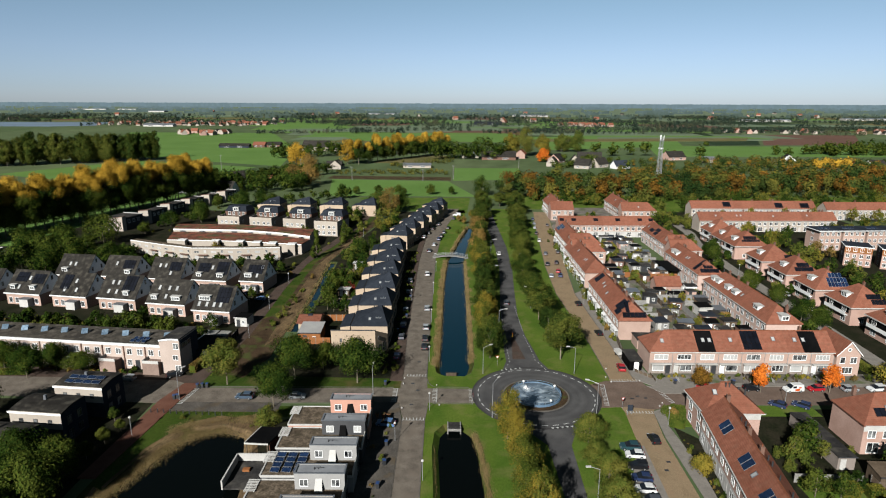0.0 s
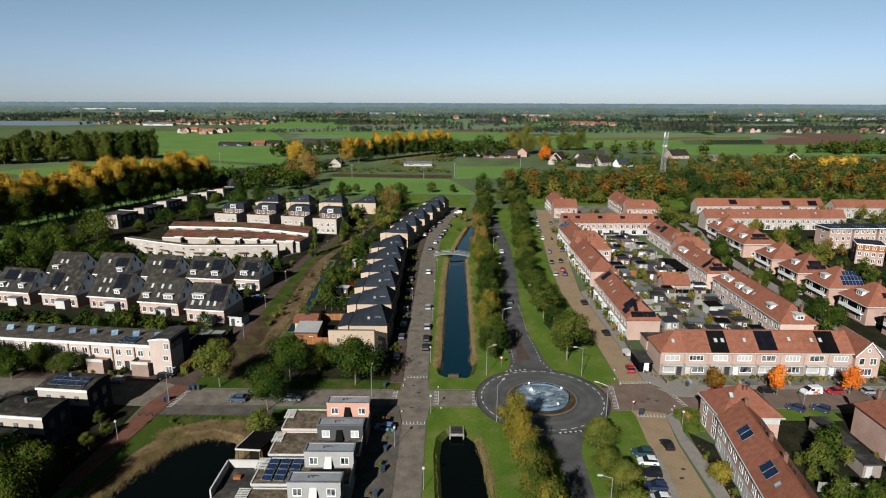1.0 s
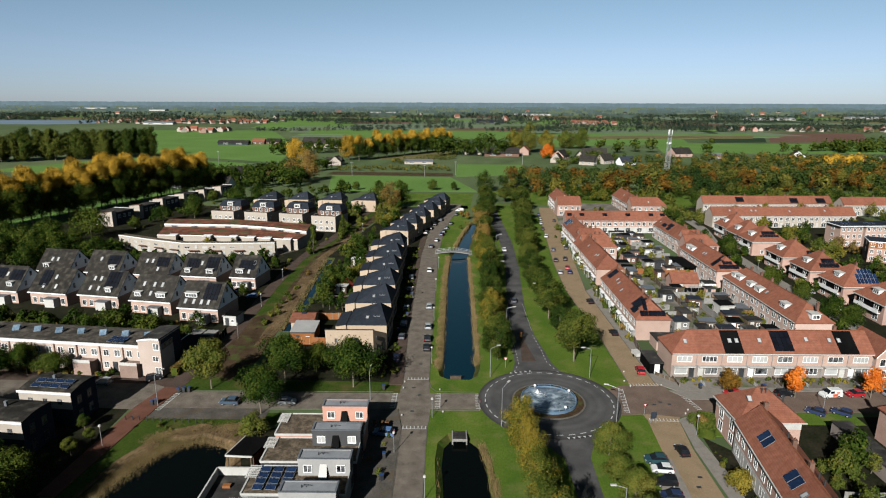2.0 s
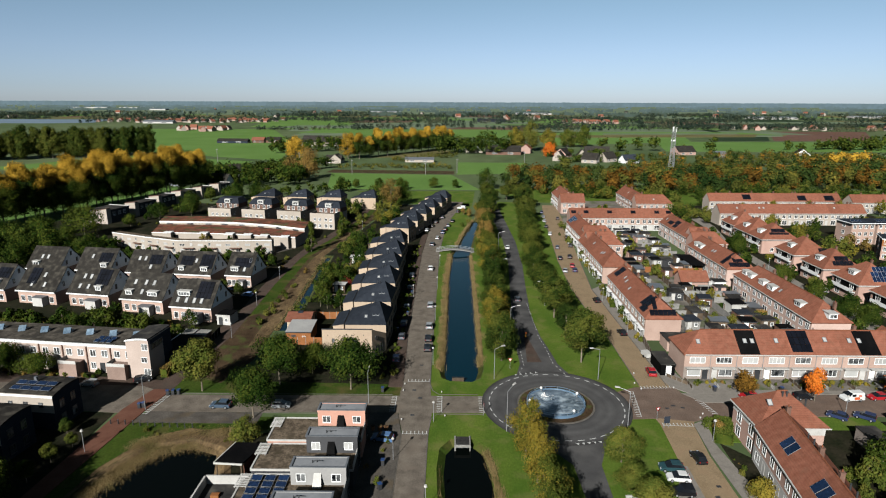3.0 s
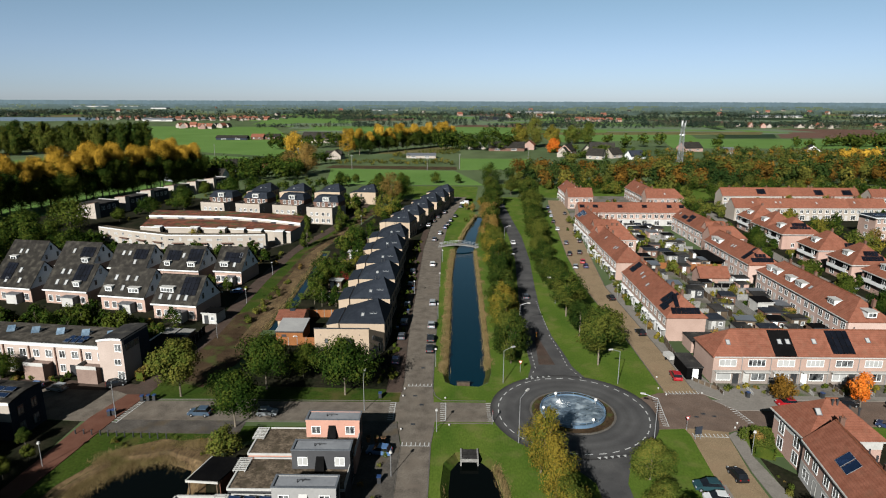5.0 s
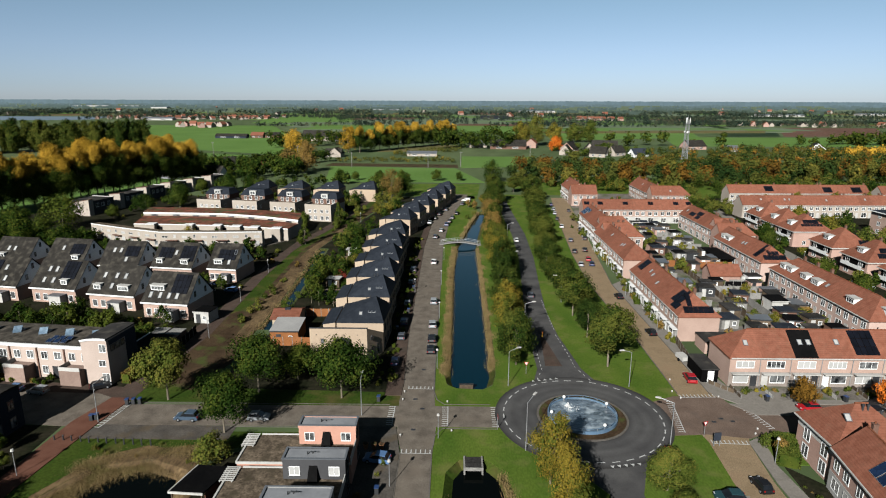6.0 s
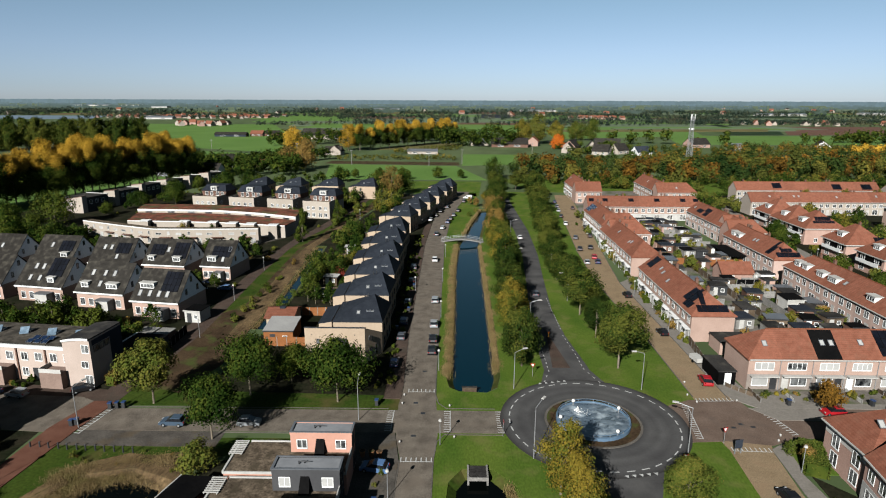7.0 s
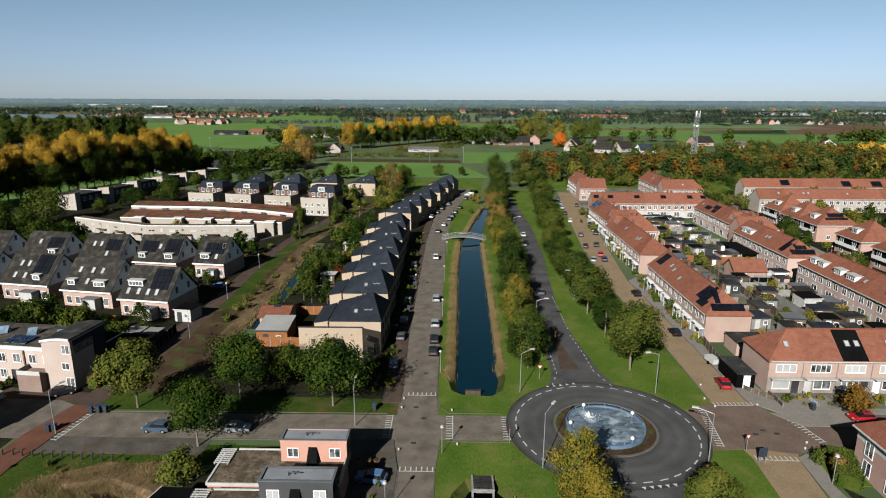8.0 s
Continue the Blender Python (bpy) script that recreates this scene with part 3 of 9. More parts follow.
# dark brown in place of flags; shade of villas and trees put into it
sheet("pavement", [(-14.2, 122.8), (-11.4, 122.8), (-11.3, 127), (-12.0, 150), (-12.1, 230), (-11.0, 262), (-13.4, 262), (-14.3, 230)], 0.12, OLD_LANE, "brown pavement before the villas, toned dark for shade", "pavement")
sheet("pavement", [(41.7, 126), (42.2, 123.7), (45, 121), (56, 121), (56, 125.5), (46, 125.6), (44.2, 140), (44, 183), (46, 215), (47.8, 250), (52.4, 298), (55, 298), (50.5, 250), (46.4, 229), (46.4, 192), (44, 190), (41.2, 187), (41.6, 145)], 0.12, PAVE, "light grey pavement before the terraces", "pavement")
sheet("pavement", [(40.2, 80), (40.3, 100), (41.2, 109.5), (43.5, 111), (46, 111), (46, 105), (42.3, 104), (43, 92), (40.8, 60)], 0.12, PAVE, "light grey pavement", "pavement")
sheet("pavement", [(43.4, 121.05), (46.2, 117.4), (56, 117.4), (56, 121.0), (45, 121.0)], 0.11, PAVE, "light grey pavement at the corner", "pavement")
sheet("pavement", [(56, 121), (110, 121), (110, 122.6), (56, 122.6)], 0.12, PAVE, "light grey pavement before the front gardens", "pavement")
sheet("front_gardens", [(46, 122.6), (110, 122.6), (110, 127.5), (46, 127.5)], 0.05, YARD, "paved front gardens with patches of green", "garden")
sheet("footpath", [(-63.5, 86), (-60.4, 86), (-57.8, 113), (-56.5, 121), (-60.2, 121), (-62.2, 113)], 0.12, RED_PATH, "red brick footpath along the grass", "footpath")
sheet("track_path", [(-60, 121), (-56.5, 121), (-54.5, 150), (-54.9, 165), (-55.8, 190), (-55.4, 221), (-53.4, 238), (-50.5, 250), (-44, 300), (-41, 340), (-44, 340), (-47.2, 300), (-54, 251), (-57.2, 237), (-59, 215), (-59.2, 188), (-58.3, 162), (-61, 140)], 0.04, OLD_LANE, "brown brick lane along the dark houses", "road")


def kerb(path, label="pale concrete kerb"):
    solid("kerb", ribbon([(x, y, 0.08) for x, y in path], -0.02, 0.075), KERB, label, "kerb")


def rim(cx, cy, r0, r1, z0, z1, n=64):
    s = Shape()
    a, b = circle(cx, cy, r0, n), circle(cx, cy, r1, n)
    s.add([(*p, z1) for p in a] + [(*p, z1) for p in b] + [(*p, z0) for p in a] + [(*p, z0) for p in b],
          [(i, n + i, n + (i + 1) % n, (i + 1) % n) for i in range(n)] + [(n + i, 3 * n + i, 3 * n + (i + 1) % n, n + (i + 1) % n) for i in range(n)]
          + [((i + 1) % n, 2 * n + (i + 1) % n, 2 * n + i, i) for i in range(n)])
    return s


kerb([(-5.75, 30), (-5.7, 60), (-5.65, 106), (-5.3, 110.5), (-4.2, 112.4), (4.2, 112.4)])
kerb([(3.6, 119.9), (-4.0, 119.9), (-5.3, 121.6), (-5.85, 124.5), (-5.9, 130), (-5.8, 180), (-5.7, 230), (-4.2, 262), (-0.9, 298), (3.2, 325)])
kerb([(-10.55, 30), (-10.35, 60), (-10.2, 106)])
kerb([(-11.3, 127), (-12.0, 150), (-12.1, 230)])
kerb([(36.1, 124.5), (36.2, 145), (34.9, 187), (36.6, 220), (39.4, 250), (43.7, 298)])
kerb([(41.65, 124), (41.6, 145), (41.1, 187), (44.4, 220)])
kerb([(-55.5, 119.4), (-42.5, 119.6), (-13, 119.7)])
kerb([(-37, 112.4), (-12, 112.4)])
CX, CY = 18.05, 116.4
disc = circle(CX, CY, 13.9, 72)
ROUND_ASPHALT = surface("roundabout_asphalt", (0.100, 0.098, 0.098), (0.150, 0.147, 0.144), 0.18, 4.0, 0.8, 0.05, amount=0.10, spot=((0.055, 0.054, 0.054), 0.10, 0.6))
# wheel tracks polished and darkened in rings round the island
rn, rl_ = ROUND_ASPHALT.node_tree.nodes, ROUND_ASPHALT.node_tree.links
place, off, far_, rings, worn = rn.new("ShaderNodeNewGeometry"), rn.new("ShaderNodeVectorMath"), rn.new("ShaderNodeVectorMath"), rn.new("ShaderNodeValToRGB"), rn.new("ShaderNodeMix")
off.operation, far_.operation = "SUBTRACT", "LENGTH"
off.inputs[1].default_value = (CX, CY, 0.056)
spread_ = rn.new("ShaderNodeMath")
spread_.operation, spread_.inputs[1].default_value = "MULTIPLY", 1 / 15.0
rl_.new(place.outputs["Position"], off.inputs[0]), rl_.new(off.outputs[0], far_.inputs[0]), rl_.new(far_.outputs["Value"], spread_.inputs[0]), rl_.new(spread_.outputs[0], rings.inputs[0])
rings.color_ramp.elements[0].position, rings.color_ramp.elements[0].color = 0.47, (0.70, 0.70, 0.70, 1)
rings.color_ramp.elements[1].position, rings.color_ramp.elements[1].color = 0.925, (0.52, 0.51, 0.50, 1)
for at_, v_ in ((0.54, 1.02), (0.61, 0.86), (0.66, 1.08), (0.74, 0.88), (0.80, 1.05), (0.86, 0.98)):
    rings.color_ramp.elements.new(at_).color = (v_, v_, v_, 1)
worn.data_type, worn.blend_type, worn.inputs[0].default_value = "RGBA", "MULTIPLY", 1.0
skin = rn["Principled BSDF"].inputs["Base Color"]
rl_.new(skin.links[0].from_socket, worn.inputs[6]), rl_.new(rings.outputs[0], worn.inputs[7]), rl_.new(worn.outputs[2], skin)
solid("roundabout", Shape().prism(disc, -0.02, 0.056), ROUND_ASPHALT, "dark asphalt roundabout", "road")
solid("roundabout_apron", rim(CX, CY, 5.5, 6.85, 0.0, 0.12), SOIL, "earth-brown cobbled apron of the roundabout", "apron")
solid("roundabout_kerb", rim(CX, CY, 6.85, 7.2, 0.0, 0.15), KERB, "pale round kerb of the roundabout", "kerb")
marks = tagged(thing("road_markings", Matrix(), "white painted dashes and give-way teeth on asphalt", "road markings"), kind="structure")
dash = Shape().box(-0.6, 0.6, -0.09, 0.09, 0.0, 0.006).mesh("dash", MARK)
small_dash = Shape().box(-0.35, 0.35, -0.06, 0.06, 0.0, 0.006).mesh("dash", MARK)
tooth = Shape().prism([(-0.3, 0), (0.3, 0), (0, 0.6)], 0.0, 0.006).mesh("tooth", MARK)
bar = Shape().box(-0.07, 0.07, -0.45, 0.45, 0.0, 0.006).mesh("bar", MARK)
line_ = Shape().box(-0.5, 0.5, -0.06, 0.06, 0.0, 0.006).mesh("line", MARK)
for i in range(36):
    a = 360 * i / 36
    part("dash", dash, MARK, marks, m=pose(CX + 12.5 * math.cos(radians(a)), CY + 12.5 * math.sin(radians(a)), 0.058, 0, 0, a + 90))
for i in range(5):
    part("tooth", tooth, MARK, marks, m=pose(19.4 + 0.98 * i, 103.2 + 0.17 * i, 0.060, 0, 0, 188))
    part("tooth", tooth, MARK, marks, m=pose(11.9 + 1.08 * i, 128.5 + 0.26 * i, 0.060, 0, 0, 14))
for x0, y0, x1, y1 in ((12.8, 129.6, 14.1, 133.6), (14.1, 133.6, 14.3, 150), (22.1, 129.4, 20.5, 134.6), (20.5, 134.6, 20.3, 141.0), (20.3, 141.0, 19.4, 152), (14.4, 152, 15.4, 175), (19.7, 154, 19.8, 175)):
    n = int(math.dist((x0, y0), (x1, y1)) / 1.6)
    for i in range(n):
        k = i / n
        part("dash", small_dash, MARK, marks, m=pose(x0 + (x1 - x0) * k, y0 + (y1 - y0) * k, 0.062, 0, 0, math.degrees(math.atan2(y1 - y0, x1 - x0))))
for x0, y0, x1, y1, z in ((-10.3, 125.8, -6.1, 125.8, 0.042), (-10.0, 106.2, -5.9, 106.2, 0.042), (-3.9, 113.2, -3.9, 119.0, 0.036), (4.0, 113.2, 4.0, 119.0, 0.036), (32.3, 112.2, 33.6, 121.5, 0.052),
                          (36.3, 123.6, 42.0, 123.8, 0.052), (35.8, 109.6, 40.9, 109.4, 0.052), (46.5, 113.4, 45.0, 120.2, 0.052), (-57.5, 111.8, -56.3, 119.6, 0.038), (-12.6, 113.4, -12.6, 119.0, 0.036)):
    n = max(4, int(math.dist((x0, y0), (x1, y1)) / 0.62))
    ang = math.degrees(math.atan2(y1 - y0, x1 - x0))
    for i in range(n + 1):
        k = i / n
        part("bar", bar, MARK, marks, m=pose(x0 + (x1 - x0) * k, y0 + (y1 - y0) * k, z, 0, 0, ang))
    for i in range(n):
        k = (i + 0.5) / n
        part("line", line_, MARK, marks, m=pose(x0 + (x1 - x0) * k + 0.5 * math.sin(radians(ang)), y0 + (y1 - y0) * k - 0.5 * math.cos(radians(ang)), z - 0.001, 0, 0, ang))
# ---- houses ----
CACHE = {}


def lattice(xs, zs, front):
    """A frame in one piece: every second cell of the middle row is open; its back lies at y = 0."""
    s, index = Shape(), {}
    filled = {(i, j) for i in range(len(xs) - 1) for j in range(len(zs) - 1) if j in (0, len(zs) - 2) or i % 2 == 0}

    def corner(i, y, j):
        if (i, y, j) not in index:
            index[(i, y, j)] = len(s.v)
            s.v.append((xs[i], y, zs[j]))
        return index[(i, y, j)]

    for i, j in sorted(filled):
        s.f.append((corner(i, front, j), corner(i + 1, front, j), corner(i + 1, front, j + 1), corner(i, front, j + 1)))
        for (a, c), (p, q) in (((-1, 0), ((i, j + 1), (i, j))), ((1, 0), ((i + 1, j), (i + 1, j + 1))), ((0, -1), ((i, j), (i + 1, j))), ((0, 1), ((i + 1, j + 1), (i, j + 1)))):
            if (i + a, j + c) not in filled:
                s.f.append((corner(p[0], front, p[1]), corner(p[0], 0.0, p[1]), corner(q[0], 0.0, q[1]), corner(q[0], front, q[1])))
    return s


def window_mesh(w, h, bars):
    """Frame with its bars, and the pane; the outside looks along -y, the foot's middle is at the origin."""
    key = (round(w, 2), round(h, 2), bars)
    if key not in CACHE:
        b = 0.09
        xs = [-w / 2, -w / 2 + b]
        for i in range(1, bars):
            xs += [-w / 2 + w * i / bars - 0.04, -w / 2 + w * i / bars + 0.04]
        xs += [w / 2 - b, w / 2]
        CACHE[key] = (lattice(xs, [-0.07, b, h - b, h], -0.07), Shape().box(-w / 2 + b / 2, w / 2 - b / 2, -0.035, 0.0, b / 2, h - b / 2))
    return key


def window(parent, x, y, z, w, h, bars=2, turn=0, frame_mat=None, pane_mat=None):
    """A window with its pane; in the far streets frame and pane are one mesh."""
    key = window_mesh(w, h, bars)
    fm, pm = frame_mat or WHITE, pane_mat or GLASS
    root = parent
    while root.parent:
        root = root.parent
    if root.matrix_world.translation.y > 200 or root.name.startswith("courtyard"):
        k = (key, fm.name, pm.name)
        if k not in CACHE:
            CACHE[k] = two("window", CACHE[key][0], fm, CACHE[key][1], pm)
        return part("window", CACHE[k], fm, parent, m=pose(x, y, z, 0, 0, turn))
    for i, (n, m) in enumerate((("window", fm), ("pane", pm))):
        if (key, n, m.name) not in CACHE:
            CACHE[(key, n, m.name)] = CACHE[key][i].mesh(n, m)
    ob = part("window", CACHE[(key, "window", fm.name)], fm, parent, m=pose(x, y, z, 0, 0, turn))
    part("pane", CACHE[(key, "pane", pm.name)], pm, ob)
    return ob


def door(parent, x, y, z, material=None, turn=0, w=0.95, h=2.15):
    material = material or OFFWHITE
    key = ("door", w, h, material.name)
    if key not in CACHE:
        CACHE[key] = Shape().box(-w / 2, w / 2, -0.05, 0, 0, h).box(-w / 2 - 0.08, -w / 2, -0.08, 0, 0, h + 0.08).box(w / 2, w / 2 + 0.08, -0.08, 0, 0, h + 0.08).box(-w / 2, w / 2, -0.08, 0, h, h + 0.08).mesh("door", material)
    return part("door", CACHE[key], material, parent, m=pose(x, y, z, 0, 0, turn))


PANEL = {}


def solar_panel(parent, m, material=None, w=1.0, l=1.62):
    material = material or SOLAR
    edge_mat = BLACK_FELT if material is SOLAR else STEEL
    key = (material.name, w, l)
    if key not in PANEL:
        PANEL[key] = two("solar_panel", Shape().box(0, w, 0, l, 0, 0.05), edge_mat, Shape().box(0.03, w - 0.03, 0.03, l - 0.03, 0.04, 0.056), material)
    part("solar_panel", PANEL[key], material, parent, m=m)


def ridge_roof(w, d, eave, ridge, hip0=0.0, hip1=0.0, oh=0.3, g0=0.0, g1=0.0, thick=0.2, off=0.5, ridge1=None):
    """A solid pitched roof over w x d: hips inset at the ends, or flush (overhang g) gable ends."""
    s = Shape()
    slope = (ridge - eave) / (d * off)
    slope_b = (ridge - eave) / (d * (1 - off))
    lo, lob = eave - oh * slope, eave - oh * slope_b
    a0, a1 = (-oh, w + oh)
    x0, x1 = (a0 if hip0 else -g0), (a1 if hip1 else w + g1)
    r0, r1 = (hip0 if hip0 else -g0), (w - hip1 if hip1 else w + g1)
    rz = ridge if ridge1 is None else ridge1
    top = [(x0, -oh, lo), (x1, -oh, lo), (x1, d + oh, lob), (x0, d + oh, lob), (r0, d * off, ridge), (r1, d * off, rz)]
    pts = [(x, y, z + thick) for x, y, z in top] + top
    up = [(0, 1, 5, 4), (2, 3, 4, 5)] + ([(3, 0, 4)] if hip0 else []) + ([(1, 2, 5)] if hip1 else [])
    rims = [(0, 1), (2, 3)] + ([(1, 2)] if hip1 else [(1, 5), (5, 2)]) + ([(3, 0)] if hip0 else [(3, 4), (4, 0)])
    s.add(pts, up + [tuple(6 + i for i in f[::-1]) for f in up] + [(a, 6 + a, 6 + b, b) for a, b in rims])
    return s


def skylight(parent, x, s, eave, pitch, oh=0.3, w=0.8, l=1.1, z=0.2):
    key = ("skylight", w, l)
    if key not in CACHE:
        CACHE[key] = (Shape().box(-w / 2, w / 2, 0, 0.09, 0, 0.09).box(-w / 2, w / 2, l - 0.09, l, 0, 0.09).box(-w / 2, -w / 2 + 0.09, 0.09, l - 0.09, 0, 0.09).box(w / 2 - 0.09, w / 2, 0.09, l - 0.09, 0, 0.09).mesh("skylight", ZINC),
                      Shape().box(-w / 2 + 0.05, w / 2 - 0.05, 0.05, l - 0.05, 0, 0.06).mesh("pane", BLIND))
    a = radians(pitch)
    ob = part("skylight", CACHE[key][0], ZINC, parent, m=pose(x, s * math.cos(a), eave + s * math.sin(a) + z / math.cos(a), pitch))
    part("pane", CACHE[key][1], BLIND, ob)


def dormer(parent, x, w, s, eave, pitch, h=1.35, cheek=None, roof_mat=None):
    a = radians(pitch)
    y0, z0 = s * math.cos(a), eave + s * math.sin(a) + 0.05
    deep = h / math.tan(a) + 0.3
    ob = part("dormer", Shape().box(x - w / 2, x + w / 2, y0, y0 + deep, z0 - 0.05, z0 + h), cheek or WHITE, parent, "white box dormer")
    part("dormer_roof", Shape().box(x - w / 2 - 0.15, x + w / 2 + 0.15, y0 - 0.2, y0 + deep, z0 + h, z0 + h + 0.14), roof_mat or OFFWHITE, ob)
    window(ob, x, y0, z0 + 0.25, w - 0.3, h - 0.4, max(2, round(w / 0.8)))


def panels_on(parent, x, s, nx, ny, eave, pitch, material=None, z=0.2, back=None):
    a = radians(pitch)
    for i in range(nx):
        for j in range(ny):
            q = s + j * 1.66
            solar_panel(parent, pose(x + i * 1.04, q * math.cos(a), eave + q * math.sin(a) + z / math.cos(a) + 0.03, pitch), material)


def chimney(parent, x, y, z0, z1, material=None):
    ob = part("chimney", Shape().box(x - 0.3, x + 0.3, y - 0.3, y + 0.3, z0, z1).box(x - 0.36, x + 0.36, y - 0.36, y + 0.36, z1, z1 + 0.1), material or DARK_BRICK, parent)
    part("chimney_pot", Shape().rod((x, y, z1 + 0.1), (x, y, z1 + 0.45), 0.11, 0.09), ROOF_RIDGE, ob)


def terrace(x, y, rot, n, w, d, eave=5.6, ridge=9.0, hip=(0, 0), wall=None, roof=None, front="plain", label="", group="", extras=None, gables=(0.12, 0.12), seed=1, back=True, foot=None):
    """A terrace of n houses along local x, its front along -y. extras: {unit: [(kind, ...), ...]} for what sits on the front slope."""
    rnd = random.Random(seed)
    wall, roof = wall or PINK_BRICK, roof or ROOF_RED
    pitch = math.degrees(math.atan2(ridge - eave, d / 2))
    made = []
    for i in range(n):
        h0, h1 = (hip[0] if i == 0 else 0), (hip[1] if i == n - 1 else 0)
        house = thing("row_house", pose(x, y, 0, 0, 0, rot) @ pose(i * w, 0, 0), label, "house", group)
        made.append(house)
        lo = 0.05 if i == 0 else 0.0
        body = Shape().prism([(0, 0), (w, 0), (w, d), (0, d)], -0.1, eave)
        if not (h0 or h1):
            body.add([(0, 0, eave), (0, d, eave), (0, d / 2, ridge), (w, 0, eave), (w, d, eave), (w, d / 2, ridge)], [(1, 0, 2), (3, 4, 5)])
        elif not h0:
            body.add([(0, 0, eave), (0, d, eave), (0, d / 2, ridge)], [(1, 0, 2)])
        elif not h1:
            body.add([(w, 0, eave), (w, d, eave), (w, d / 2, ridge)], [(0, 1, 2)])
        part("wall", body, wall, house)
        part("roof", ridge_roof(w, d, eave, ridge, h0, h1, g0=gables[0] if i == 0 else 0, g1=gables[1] if i == n - 1 else 0), roof, house)
        part("ridge_cap", Shape().rod((h0, d / 2, ridge + 0.2), (w - h1, d / 2, ridge + 0.2), 0.12, n=6), ROOF_RIDGE, house)
        ez = eave - 0.3 * (ridge - eave) / (d / 2)
        part("gutter", Shape().box(0, w, -0.44, -0.3, ez + 0.02, ez + 0.2), OFFWHITE, house, "white eaves gutter")
        if foot:
            part("plinth", Shape().box(0.0, w, -0.035, 0.0, 0, 2.75), foot, house)
        if front == "south":
            flip = i % 2
            wx, dx = (w * 0.40, w * 0.82) if not flip else (w * 0.60, w * 0.18)
            window(house, wx, -0.035, 0.75, 2.7, 1.6, 1 + i % 3, pane_mat=BLIND if rnd.random() < 0.35 else GLASS)
            door(house, dx, -0.035, 0.05, rnd.choice((OFFWHITE, ANTHRACITE, NAVY, WHITE)))
            part("canopy", Shape().box(0.35, w - 0.35, -0.9, -0.035, 2.55, 2.72), OFFWHITE, house, "white flat canopy over door and window")
            window(house, w * 0.5, 0, 3.55, 3.2, 1.35, 3 + i % 2, pane_mat=BLIND if rnd.random() < 0.4 else GLASS)
            part("downpipe", Shape().rod((w - 0.08, -0.1, 0), (w - 0.08, -0.1, eave), 0.06, n=6), STEEL, house)
        elif front == "street":
            window(house, w * 0.34, -0.035 if foot else 0, 0.7, 2.2, 1.6, 2, pane_mat=BLIND if rnd.random() < 0.3 else GLASS)
            door(house, w * 0.80, -0.035 if foot else 0, 0.05, rnd.choice((WHITE, OFFWHITE, ANTHRACITE)))
            part("porch", Shape().box(w * 0.55, w - 0.25, -1.0, 0, 2.5, 2.64).box(w * 0.57, w * 0.57 + 0.06, -0.95, -0.89, 0, 2.5).box(w - 0.36, w - 0.3, -0.95, -0.89, 0, 2.5), WHITE, house, "white porch on slim posts")
            part("bay", Shape().box(w * 0.34 - 1.2, w * 0.34 + 1.2, -0.6, 0, 2.45, 2.6), WHITE, house)
            window(house, w * 0.27, 0, 3.5, 1.5, 1.45, 2)
            window(house, w * 0.75, 0, 3.5, 1.3, 1.45, 2)
        elif front == "rear":
            window(house, w * 0.35, 0, 0.3, 2.2, 2.1, 2)
            window(house, w * 0.26, 0, 3.3, 1.5, 1.5, 2)
            window(house, w * 0.72, 0, 3.3, 1.5, 1.5, 2)
            door(house, w * 0.80, 0, 0.05, OFFWHITE)
        else:
            window(house, w * 0.34, 0, 0.7, 1.9, 1.6, 2)
            door(house, w * 0.80, 0, 0.05, OFFWHITE)
            window(house, w * 0.28, 0, 3.4, 1.4, 1.5, 2)
            window(house, w * 0.72, 0, 3.4, 1.4, 1.5, 2)
        if rnd.random() < 0.5:
            chimney(house, w * rnd.choice((0.12, 0.85)), d * 0.56, ridge - 0.6, ridge + 0.9)
        else:
            part("vent_pipe", Shape().rod((w * 0.3, d * 0.6, ridge - 0.8), (w * 0.3, d * 0.6, ridge + 0.35), 0.1), ANTHRACITE, house)
        for kind, *a in (extras or {}).get(i, []):
            if kind == "solar":
                panels_on(house, *a[:4], eave, pitch, *a[4:])
            elif kind == "dormer":
                dormer(house, a[0], a[1], a[2], eave, pitch)
            elif kind == "skylight":
                skylight(house, a[0], a[1], eave, pitch)
    return made


def extra_on_hip(house, x, y, turn, w, items, eave, pitch):
    """Solar panels on a hipped end: x, y is the eave's left end seen from outside, turn its direction."""
    for px, s, nx, ny in items:
        a = radians(pitch)
        for i in range(nx):
            for j in range(ny):
                q = s + j * 1.66
                solar_panel(house, pose(x, y, 0, 0, 0, turn) @ pose(px + i * 1.04, q * math.cos(a), eave + q * math.sin(a) + 0.24, pitch))


# the red-roofed quarter
RED = "pink brick terraced house with a clay-tiled roof and white window frames"
southrow = terrace(46.0, 127.5, 0, 8, 5.35, 8.6, 5.6, 9.0, (4.3, 0), front="south", wall=PINK_BRICK, foot=GREY_BRICK, label=RED, group="terrace along the side street", seed=3, extras={
    0: [("skylight", 3.2, 2.0)], 2: [("skylight", 2.1, 2.2), ("skylight", 3.6, 2.2)], 3: [("skylight", 3.2, 2.3)], 4: [("solar", 0.5, 0.25, 4, 3)],
    5: [("skylight", 2.6, 2.6)], 6: [("skylight", 2.2, 2.4), ("skylight", 4.2, 2.4)]})
